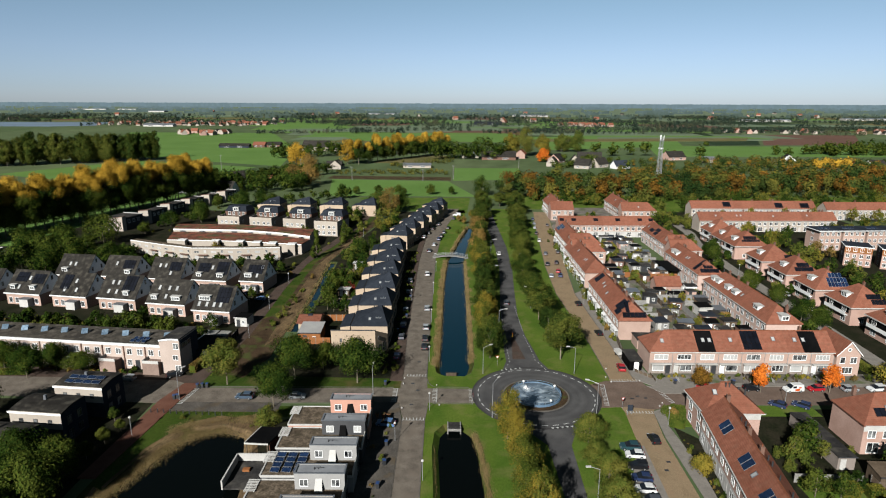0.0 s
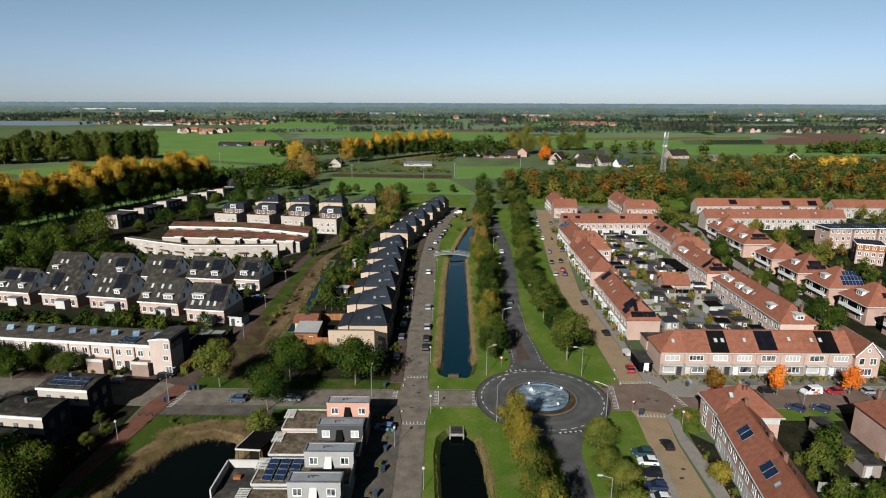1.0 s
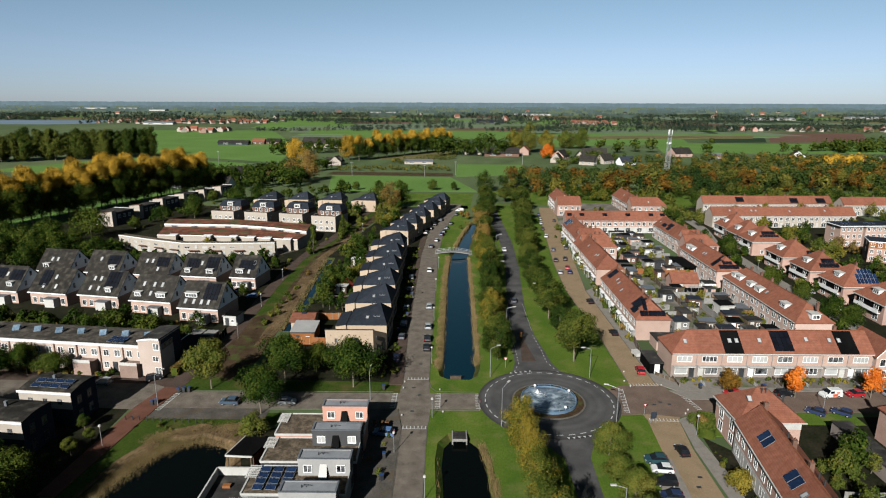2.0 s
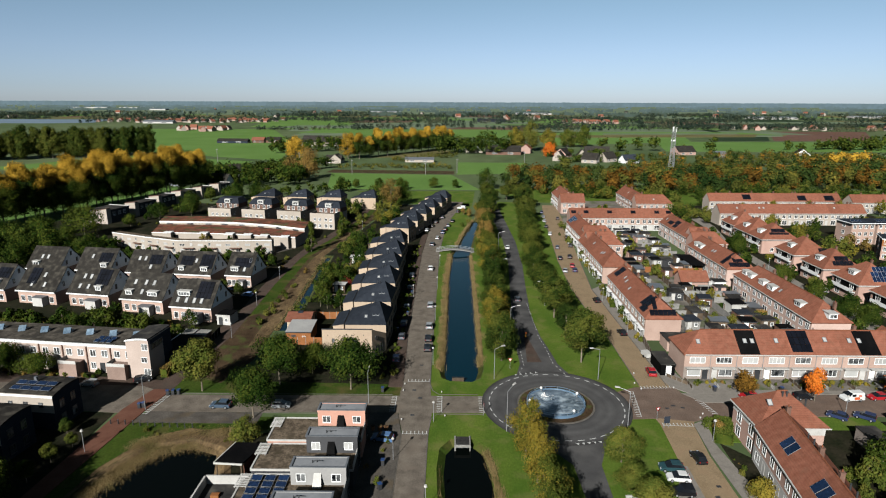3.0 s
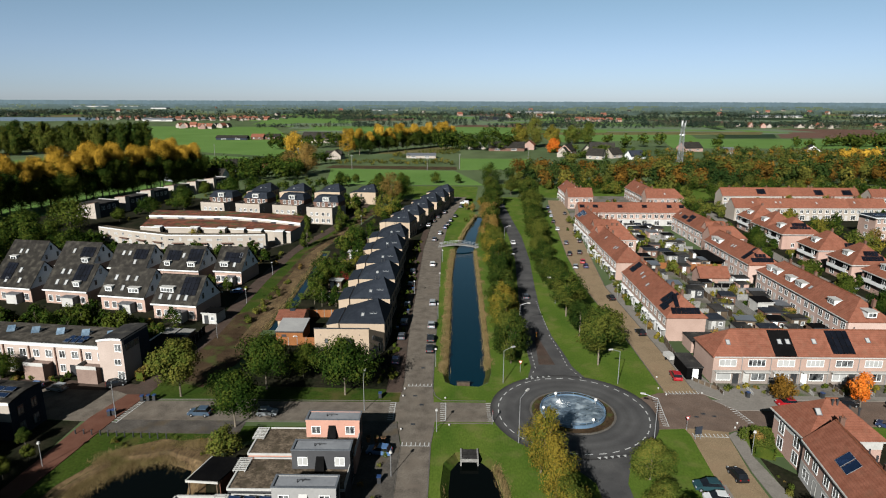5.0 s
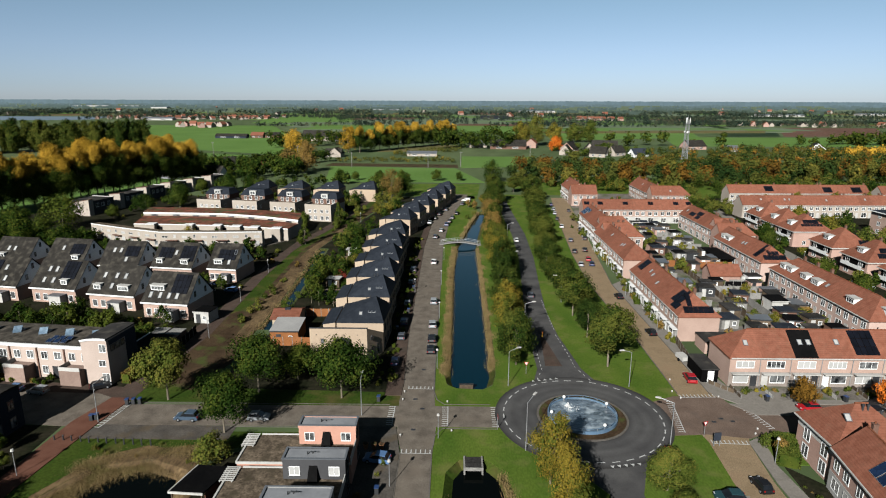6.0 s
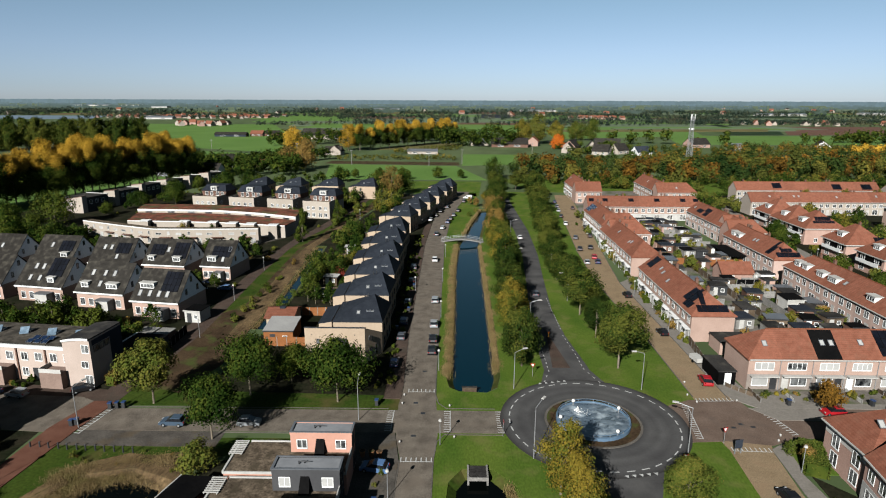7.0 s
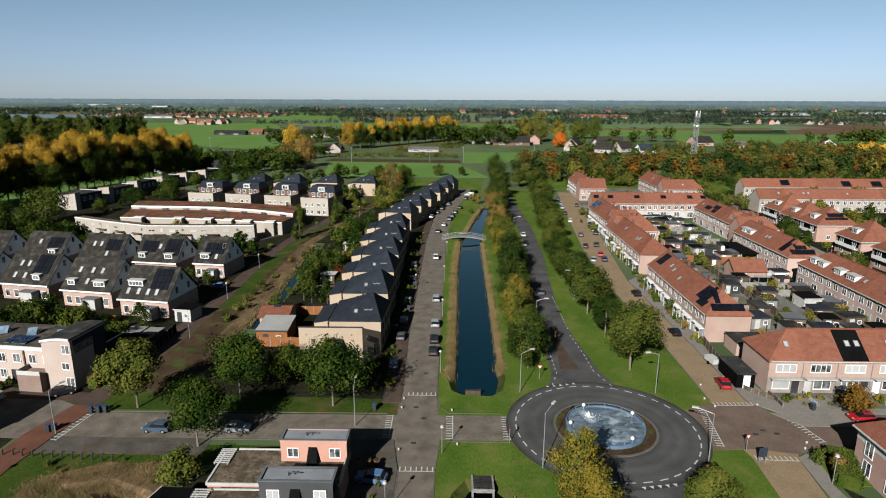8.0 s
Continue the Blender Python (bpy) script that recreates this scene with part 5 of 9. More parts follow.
# ---- flat-roofed cube houses in the foreground ----
def cube_house(x, y, wall, label, panels=False):
    """An upper cube on a wide ground floor with planted roofs; x, y: the cube's south-west corner."""
    c = thing("cube_house", pose(x, y, 0), label, "house", "cube houses by the pond")
    w, d, h, low = 7.8, 2.4, 5.7, 3.05
    part("wall", Shape().box(0, w, 0, d, -0.1, h).box(-0.05, w + 0.05, -0.05, 0.18, h - 0.001, h + 0.3).box(-0.05, 0.18, 0.18, d, h - 0.001, h + 0.3).box(w - 0.13, w + 0.05, 0.18, d, h - 0.001, h + 0.3).box(-0.05, w + 0.05, d, d + 0.2, h - 0.001, h + 0.3), wall, c)
    part("roof_felt", Shape().box(0.18, w - 0.13, 0.18, d, h, h + 0.2), PALE_FELT, c, "pale roof felt")
    part("coping", Shape().box(-0.1, w + 0.1, -0.1, 0.2, h + 0.3, h + 0.37).box(w - 0.15, w + 0.1, 0.2, d + 0.2, h + 0.3, h + 0.37).box(-0.1, 0.2, 0.2, d + 0.2, h + 0.3, h + 0.37).box(0.2, w - 0.15, d, d + 0.2, h + 0.3, h + 0.37), ZINC, c, "pale metal coping")
    part("flue", Shape().rod((2.9, 1.2, h), (2.9, 1.2, h + 0.6), 0.08).rod((3.5, 1.4, h), (3.5, 1.4, h + 0.5), 0.08).rod((2.9, 1.2, h + 0.55), (4.2, 1.3, h + 0.45), 0.05), ANTHRACITE, c)
    for q in (1.45, w - 1.4):
        window(c, q, 0, 3.75, 1.35, 1.25, 2, pane_mat=BLIND if wall is SLATE_GREY else GLASS)
    part("screen", Shape().prism([(w / 2 - 0.75, -0.8), (w / 2 + 0.5, -0.8), (w / 2 + 0.42, 0), (w / 2 - 0.6, 0)], low + 0.1, [3.5, 3.5, 5.1, 5.1]), OFFWHITE if wall in (LIGHT_GREY, WHITE_WALL) else BLACK_FELT, c, "slanted stair hood against the wall")
    window(c, w, d * 0.5, 3.6, 1.0, 1.7, 1, 90, ANTHRACITE), window(c, w, d * 0.5, 0.5, 1.6, 2.0, 2, 90, ANTHRACITE)
    part("ground_floor", Shape().box(-0.2, w, -4.3, 0, -0.1, low).prism([(-7.2, -4.3), (-0.2, -4.3), (-0.2, d), (-5.9, d), (-7.2, 1.4)], -0.1, low), wall, c, "wide low ground floor")
    part("low_roof", Shape().prism([(-7.0, -4.1), (-0.0, -4.1), (-0.0, d - 0.2), (-5.8, d - 0.2), (-7.0, 1.3)], low, low + 0.12).box(0, w - 0.1, -4.1, 0, low, low + 0.12), MOSS, c, "gravel and dry moss on the low roof")
    part("low_parapet", Shape().box(-7.35, -7.1, -4.3, 1.3, low - 0.12, low + 0.24).box(-5.9, 0, d - 0.04, d + 0.1, low - 0.12, low + 0.22).box(-7.3, w, -4.42, -4.28, low - 0.12, low + 0.2), OFFWHITE, c, "white low parapet")
    slats = Shape().box(-7.7, -7.6, -0.9, 2.3, low + 0.2, low + 0.3).box(-6.2, -6.1, -0.9, 2.3, low + 0.2, low + 0.3)
    for i in range(8):
        slats.box(-7.8, -6.0, -0.8 + 0.4 * i, -0.62 + 0.4 * i, low + 0.3, low + 0.36)
    part("slatted_canopy", slats, OFFWHITE, c, "white slatted canopy at the corner")
    part("terrace_rail", Shape().box(w - 0.12, w, -4.3, 0, low, low + 0.9), OFFWHITE, c)
    if panels:
        for i in range(3):
            for j in range(4):
                solar_panel(c, pose(-5.9 + i * 1.9, -3.6 + j * 1.45, low + 0.3, 14, 0, -6), SOLAR_BLUE, 1.5, 0.95)
    return c


cube_house(-23.7, 102.8, SALMON, "salmon-pink rendered cube house with flat roof")
cube_house(-23.8, 95.0, SLATE_GREY, "dark grey rendered cube house with flat roof")
cube_house(-24.2, 87.1, LIGHT_GREY, "light grey rendered cube house with solar panels", True)
cube_house(-24.9, 79.3, LIGHT_GREY, "light grey rendered cube house with flat roof")
cube_house(-25.5, 71.5, WHITE_WALL, "off-white rendered cube house with flat roof")
cube_house(-26.1, 63.7, SLATE_GREY, "dark grey rendered cube house with flat roof")
pav = thing("pond_pavilion", pose(-37.2, 92.8, 0, 0, 0, -4), "open timber pavilion with a dark flat roof by the pond", "pavilion")
part("roof", Shape().prism([(0, 0), (4.2, 0), (5.6, 5.6), (1.0, 5.6)], 2.6, 2.8), BLACK_FELT, pav)
part("fascia", Shape().prism([(-0.1, -0.15), (4.3, -0.15), (4.3, 0.0), (-0.1, 0.0)], 2.58, 2.86).prism([(-0.15, 0.0), (0.0, 0.0), (1.0, 5.6), (0.85, 5.6)], 2.58, 2.86), OFFWHITE, pav)
for q in ((0.2, 0.2), (4.0, 0.2), (1.2, 5.3), (5.2, 5.3)):
    part("post", Shape().box(q[0] - 0.08, q[0] + 0.08, q[1] - 0.08, q[1] + 0.08, -0.1, 2.6), TIMBER, pav)
part("back_wall", Shape().box(4.3, 4.42, 0.3, 5.4, -0.1, 2.5), RED_PATH, pav)
terr = thing("roof_terrace", pose(-38.2, 83.5, 0), "walled garden terrace with white parapet and dark floor", "terrace")
part("wall", Shape().box(0, 0.25, 0, 8, -0.1, 1.6).box(0, 6.5, 7.75, 8, -0.1, 1.6), OFFWHITE, terr)
part("floor", Shape().box(0.25, 6.5, 0, 7.75, -0.05, 0.2), BITUMEN, terr)
part("bench", Shape().box(2.0, 3.2, 4.5, 5.2, 0.2, 0.65), ORANGE_TIMBER, terr)

# ---- dark curved-roof blocks at the lower left ----
def curved_block(x, y, w, d, panels=False):
    """White front under a low curved roof, dark flank; x, y: the south-west corner."""
    b = thing("curved_roof_house", pose(x, y, 0, 0, 0, -6), "house with white front, dark flanks and a low curved roof", "house", "curved-roof houses")
    part("wall", Shape().box(0, w, 0.08, d, -0.1, 6.2), NAVY, b)
    part("front", Shape().box(0, w, 0, 0.08, 3.2, 6.5), WHITE_WALL, b, "white upper front")
    part("lower_front", Shape().box(0, w, 0, 0.08, -0.1, 3.2), NAVY, b)
    n = 8
    arc = [(d * i / n, 6.3 + 0.95 * math.sin(math.pi * (0.12 + 0.62 * i / n)) - 0.25) for i in range(n + 1)]
    s = Shape().add([(-0.15, a - 0.1, z) for a, z in arc] + [(w + 0.15, a - 0.1, z) for a, z in arc] + [(-0.15, a - 0.1, z - 0.25) for a, z in arc] + [(w + 0.15, a - 0.1, z - 0.25) for a, z in arc],
                    [(i, n + 1 + i, n + 2 + i, i + 1) for i in range(n)] + [(2 * (n + 1) + i, i, i + 1, 2 * (n + 1) + i + 1) for i in range(n)] + [(n + 1 + i, 3 * (n + 1) + i, 3 * (n + 1) + i + 1, n + 2 + i) for i in range(n)]
                    + [(0, 2 * (n + 1), 3 * (n + 1), n + 1)])
    part("roof", s, ROOF_DARK, b, "dark curved felt roof")
    part("flank", Shape().add([(w + 0.02, a, z - 0.2) for a, z in arc] + [(w + 0.02, d, 6.0), (w + 0.02, 0, 6.0)], [tuple(range(n + 3))[::-1]]), NAVY, b)
    part("edge", Shape().box(-0.2, w + 0.2, -0.2, -0.1, arc[0][1] - 0.3, arc[0][1] + 0.08), WHITE, b)
    for q in (0.22, 0.5, 0.78):
        window(b, w * q, 0, 4.2, 0.8, 0.9, 1, 0, ANTHRACITE)
    for f in (0.7, 3.5):
        for q in (0.3, 0.7):
            window(b, w, d * q, f, 1.2, 1.6, 2, 90, ANTHRACITE)
    if panels:
        for i in range(4):
            for j in range(2):
                solar_panel(b, pose(1.6 + i * 1.9, 0.9 + j * 1.5, 6.86 + 0.26 * j, 11), SOLAR_BLUE, 1.7, 1.05)
    part("vent", Shape().box(w * 0.4, w * 0.4 + 0.5, d * 0.55, d * 0.55 + 0.4, 6.9, 7.9), ZINC, b)


for x, y, p in ((-79.8, 107.0, True), (-81.7, 97.0, False), (-83.5, 86.6, False), (-85.5, 76.0, False)):
    curved_block(x, y, 10.2, 6.6, p)

# ---- long flat-roofed terrace ----
LABEL_FLAT = "off-white flat-roofed terraced house with a white roof edge"
for i in range(11):
    h = thing("flat_roofed_house", pose(-66.6, 127.4, 0, 0, 0, -6.5) @ pose(-5.4 * (i + 1), 0.0 + 0.02 * i, 0), LABEL_FLAT, "house", "long flat-roofed terrace")
    part("wall", Shape().box(0, 5.4, 0, 9.5, -0.1, 6.0), PALE_BRICK, h)
    part("roof", Shape().box(0, 5.4, 0.15, 9.7, 6.0, 6.14), GRAVEL, h, "gravelled flat roof")
    part("roof_edge", Shape().box(0, 5.4, -0.25, 0.15, 5.85, 6.35), WHITE, h, "broad white roof edge")
    window(h, 1.4, 0, 3.6, 1.3, 1.5, 2), window(h, 4.0, 0, 3.6, 1.4, 1.5, 2)
    window(h, 1.2, 0, 0.8, 1.2, 1.5, 2), door(h, 3.2, 0, 0.05, ANTHRACITE)
    part("party_fin", Shape().box(-0.12, 0.12, -0.2, 0, -0.1, 5.9), DARK_BRICK, h)
    if i % 2 == 0:
        part("garden_store", Shape().box(0.6, 4.6, -2.6, 0, -0.1, 2.8), STORE_BRICK, h, "brown brick front store with terrace rail")
        part("rail", Shape().box(0.6, 4.6, -2.6, -2.55, 2.8, 3.5).box(0.6, 0.65, -2.55, 0, 2.8, 3.5), OFFWHITE, h)
    part("roof_window", Shape().box(2.0, 3.4, 5.6, 6.6, 6.14, 6.5), ANTHRACITE, h)
    part("raised_rooflight", Shape().prism([(2.0, 4.6), (3.3, 5.2), (2.9, 6.2), (1.6, 5.6)], 6.14, [6.35, 6.35, 7.15, 7.15]), SKY_GLASS, h, "tilted rooflight, sky reflection put into its pale blue")
    if i == 1:
        for a, c in itertools.product(range(3), range(2)):
            solar_panel(h, pose(0.8 + a * 1.4, 1.2 + c * 1.5, 6.3, 14), SOLAR_BLUE, 1.1, 1.1)
headh = thing("curved_roof_end_house", pose(-67.6, 126.2, 0, 0, 0, -6.5) @ Matrix.Diagonal((0.88, 0.72, 0.92, 1)), "tall white end house with an arched roof", "house")
n = 10
arc = [(5.6 * i / n, 8.5 + 0.75 * math.sin(math.pi * (0.15 + 0.85 * i / n) * 0.62)) for i in range(n + 1)]
part("wall", Shape().add([(0, 0, -0.1), (5.6, 0, -0.1)] + [(a, 0, z) for a, z in arc[::-1]] + [(0, 11, -0.1), (5.6, 11, -0.1)] + [(a, 11, z) for a, z in arc[::-1]],
                         [tuple(range(n + 3)), tuple(range(n + 3, 2 * n + 6))[::-1], (1, n + 4, n + 5, 2), (0, n + 2, 2 * n + 5, n + 3)]), PALE_BRICK, headh)
part("roof", strip([[(a, 11.2, z), (a, -0.3, z), (a, -0.3, z + 0.22), (a, 11.2, z + 0.22)] for a, z in arc]), BITUMEN, headh)
part("roof_edge", strip([[(a, -0.1, z - 0.05), (a, -0.38, z - 0.05), (a, -0.38, z + 0.3), (a, -0.1, z + 0.3)] for a, z in arc]), WHITE, headh, "white arched roof edge")
window(headh, 4.6, 0, 6.7, 1.5, 1.6, 2), window(headh, 4.2, 0, 3.8, 1.5, 1.3, 2), window(headh, 4.7, 0, 0.8, 1.6, 1.6, 2)
for q in range(3):
    window(headh, 5.63, 1.9 + 1.9 * q, 6.6, 1.6, 1.2, 1, 90, ANTHRACITE)
part("flank", Shape().box(5.6, 5.63, 6.8, 11, -0.1, 8.9).box(5.6, 5.63, 0.8, 6.8, 7.9, 8.9), NAVY, headh, "dark rear part of the flank wall")

# ---- steep gabled houses ----
def gable_house(x, y, rot, w, extras, seed=0, d=10.8, eave=4.0, ridge=9.5):
    h = thing("gabled_house", pose(x, y, 0, 0, 0, rot), "semi-detached house with steep dark roof and pale gable", "house", "steep gabled houses")
    part("wall", Shape().box(0, w, 0, d, -0.1, eave), PINK_BRICK, h)
    for q, nme in ((0.0, "gable"), (w, "gable")):
        e = 0.04 if q else -0.04
        part(nme, Shape().add([(q, 0, eave), (q, d, eave), (q, d / 2, ridge), (q + e, 0, eave - 0.4), (q + e, d, eave - 0.4), (q + e, d / 2, ridge)], [(3, 4, 5) if q else (4, 3, 5), (0, 1, 4, 3)]), SKYLIT_WHITE, h, "pale boarded gable")
    part("roof", ridge_roof(w, d, eave, ridge, g0=0.3, g1=0.3, oh=0.45), ROOF_DARK, h)
    pitch = math.degrees(math.atan2(ridge - eave, d / 2))
    ez = eave - 0.45 * math.tan(radians(pitch))
    part("fascia", Shape().box(-0.3, w + 0.3, -0.62, -0.45, ez - 0.05, ez + 0.28), WHITE, h, "white eaves board")
    part("fascia_back", Shape().box(-0.3, w + 0.3, d + 0.45, d + 0.6, ez - 0.05, ez + 0.28), WHITE, h)
    for q in (0.12, 0.30, 0.70, 0.88):
        window(h, w * q, 0, 0.6, 1.3, 1.7, 1)
    for q in (0.5, 0.3, 0.7):
        window(h, w + 0.04, d * q, 4.6 if q != 0.5 else 7.0, 0.75, 1.3, 1, 90, ANTHRACITE)
    for kind, *a in extras:
        if kind == "solar":
            panels_on(h, *a, eave, pitch)
        elif kind == "dormer":
            dormer(h, a[0], a[1], a[2], eave, pitch)
        else:
            skylight(h, a[0], a[1], eave, pitch, w=0.8, l=1.5)
    part("annex", Shape().box(w * 0.52, w * 0.78, -2.0, 0, -0.1, 2.5), OFFWHITE, h, "white flat-roofed annex")
    part("annex_roof", Shape().box(w * 0.5, w * 0.8, -2.2, 0, 2.5, 2.62), ZINC, h)


SK = "sky"
gable_house(-138.0, 174.2, -10, 12, [("solar", 1.5, 3.4, 4, 2), ("solar", 7.5, 3.0, 4, 2), (SK, 6.5, 4.0), (SK, 4, 0.8), ("dormer", 9, 1.8, 0.9), ("dormer", 2, 1.8, 0.9)])
gable_house(-122.4, 172.0, -10, 12, [("solar", 2.0, 1.6, 3, 3), (SK, 6.8, 3.8), (SK, 4.0, 0.8), (SK, 8.0, 0.8)])
gable_house(-106.8, 169.8, -10, 12.4, [("solar", 7.0, 2.2, 4, 3), (SK, 3.2, 4.0), (SK, 5.2, 4.0), (SK, 3.0, 0.9), (SK, 5.6, 0.9), ("dormer", 9.0, 1.8, 0.7)])
gable_house(-89.8, 165.3, -10, 12.2, [(SK, 2.6, 3.8), (SK, 5.8, 3.8), (SK, 8.2, 3.8), ("dormer", 2.0, 1.9, 0.7), (SK, 5.6, 1.0), ("dormer", 9.0, 2.8, 0.7)])
gable_house(-73.8, 159.4, -9, 11.2, [("solar", 6.2, 2.0, 4, 3), ("dormer", 2.8, 3.4, 2.6), (SK, 1.6, 0.6), (SK, 4.0, 0.6), (SK, 6.2, 0.6), (SK, 8.2, 0.6)])
gable_house(-154.0, 177.0, -10, 12, [(SK, 4, 3.0), (SK, 8, 3.0)])
gable_house(-135.0, 194.0, -8, 11.5, [(SK, 4, 3.0), (SK, 6, 3.0), ("dormer", 3, 2.0, 0.7)])
gable_house(-118.3, 192.5, -8, 11.5, [("solar", 6.5, 2.5, 4, 2), (SK, 4, 3.6), ("dormer", 9, 2.0, 0.7)])
gable_house(-101.5, 190.3, -8, 11.5, [("solar", 6.5, 2.5, 4, 2), (SK, 3, 3.6), (SK, 5, 3.6), (SK, 7.6, 0.8)])
gable_house(-86.0, 188.8, -8, 11.8, [("solar", 1.0, 2.4, 4, 2), ("solar", 7.5, 1.5, 4, 3), (SK, 6, 3.4), ("dormer", 9.4, 2.2, 0.7), ("dormer", 2, 1.8, 0.7)])
gable_house(-69.8, 187.6, -8, 8.0, [("solar", 2.0, 2.2, 5, 2), (SK, 6.8, 4.0), ("dormer", 2.6, 2.4, 0.9), (SK, 5.6, 0.8)])

# ---- curved white building with planted roofs ----
curve = thing("courtyard_building", Matrix(), "long white curved building with sedum-covered roofs", "apartment block")


def bent(path, depth, z0, z1, flip=1):
    """A wall-like solid along a path, growing to the path's left by depth."""
    inner = []
    for i, p in enumerate(path):
        a, b = path[max(i - 1, 0)], path[min(i + 1, len(path) - 1)]
        d = Vector((b[0] - a[0], b[1] - a[1])).normalized()
        inner.append((p[0] - d.y * depth, p[1] + d.x * depth))
    return Shape().prism(list(path) + inner[::-1], z0, z1)


def shifted(path, k):
    return [(a, b + k) for a, b in path]


FRONT = [(-132.4, 238.9), (-115.6, 231.2), (-101.4, 225.7), (-84.7, 225.9), (-67.2, 227.2)]
MID = [(-119.6, 243.9), (-101.4, 243.0), (-84.8, 241.4), (-74.8, 239.3), (-60.9, 236.5)]
REAR = [(-123.6, 259.3), (-106.0, 258.4), (-92.3, 257.6), (-75.1, 252.6), (-59.4, 245.4)]
BACK = [(-126.3, 270.1), (-109.0, 269.6), (-96.1, 269.2), (-78.6, 264.6), (-60.5, 259.5)]
sheet("courtyard", FRONT + MID[::-1], 0.03, WORN_ASPHALT, "grey paved courtyard with parked cars", "paving")
part("front_wing", bent(FRONT, 3.4, -0.1, 5.1), WHITE_WALL, curve, "white front wing")
part("front_edge", bent(shifted(FRONT, -0.12), 0.45, 5.1, 5.34), WHITE, curve)
part("front_roof", bent(shifted(FRONT, 0.4), 2.9, 5.1, 5.22), MOSS, curve)
part("middle_wing", Shape().prism(MID + REAR[::-1], -0.1, 4.1), WHITE_WALL, curve)
part("middle_edge", bent(shifted(MID, -0.12), 0.4, 4.1, 4.36), WHITE, curve)
part("middle_roof", Shape().prism(shifted(MID, 0.35) + shifted(REAR, -0.02)[::-1], 4.1, 4.4), SEDUM, curve, "reddish sedum on the roof")
part("rear_wing", Shape().prism(REAR + BACK[::-1], -0.1, 5.4), WHITE_WALL, curve)
part("rear_edge", bent(shifted(REAR, -0.12), 0.4, 5.1, 5.72), WHITE, curve)
part("rear_roof", Shape().prism(shifted(REAR, 0.35) + BACK[::-1], 5.4, 5.76), SEDUM, curve, "reddish sedum on the roof")
for (ax, ay), (bx, by), cnt in zip(FRONT, FRONT[1:], (5, 4, 5, 5)):
    ang = math.degrees(math.atan2(by - ay, bx - ax))
    for i in range(cnt):
        k = (i + 0.5) / cnt
        low = i % 2 == 0
        window(curve, ax + (bx - ax) * k, ay + (by - ay) * k - 0.01, 3.3, 1.9 if low else 0.9, 0.75 if low else 1.15, 2 if low else 1, ang, OFFWHITE, BLIND if i % 3 else GLASS)
        window(curve, ax + (bx - ax) * k, ay + (by - ay) * k - 0.01, 0.5, 1.5, 1.7, 2, ang, OFFWHITE, GLASS if i % 2 else BLIND)
    for k in (0.25, 0.75):
        part("canopy", Shape().box(-2.0, 2.0, -1.1, 0.0, 2.45, 2.6), DARK_BRICK, curve, "brown canopy over a door", m=pose(ax + (bx - ax) * k, ay + (by - ay) * k, 0, 0, 0, ang))
for (ax, ay), (bx, by) in zip(REAR, REAR[1:]):
    ang = math.degrees(math.atan2(by - ay, bx - ax))
    for i in range(2):
        k = (i + 0.5) / 2
        window(curve, ax + (bx - ax) * k, ay + (by - ay) * k - 0.01, 4.5, 2.6, 0.55, 3, ang, ANTHRACITE)
for k in (0.10, 0.30, 0.46, 0.62, 0.78, 0.93):
    seg = min(3, int(k * 4))
    f = k * 4 - seg
    px, py = MID[seg][0] + (MID[seg + 1][0] - MID[seg][0]) * f, MID[seg][1] + (MID[seg + 1][1] - MID[seg][1]) * f
    box_ = part("stair_box", Shape().box(px - 1.5, px + 1.5, py - 2.4, py + 0.2, -0.1, 4.6), WHITE_WALL, curve, "white entrance box with a dark doorway")
    part("stair_roof", Shape().box(px - 1.7, px + 1.7, py - 2.6, py + 0.3, 4.6, 4.85), WHITE, box_)
    part("doorway", Shape().box(px + 1.5, px + 3.4, py - 0.3, py + 0.05, 0.0, 3.4), BLACK_FELT, curve)

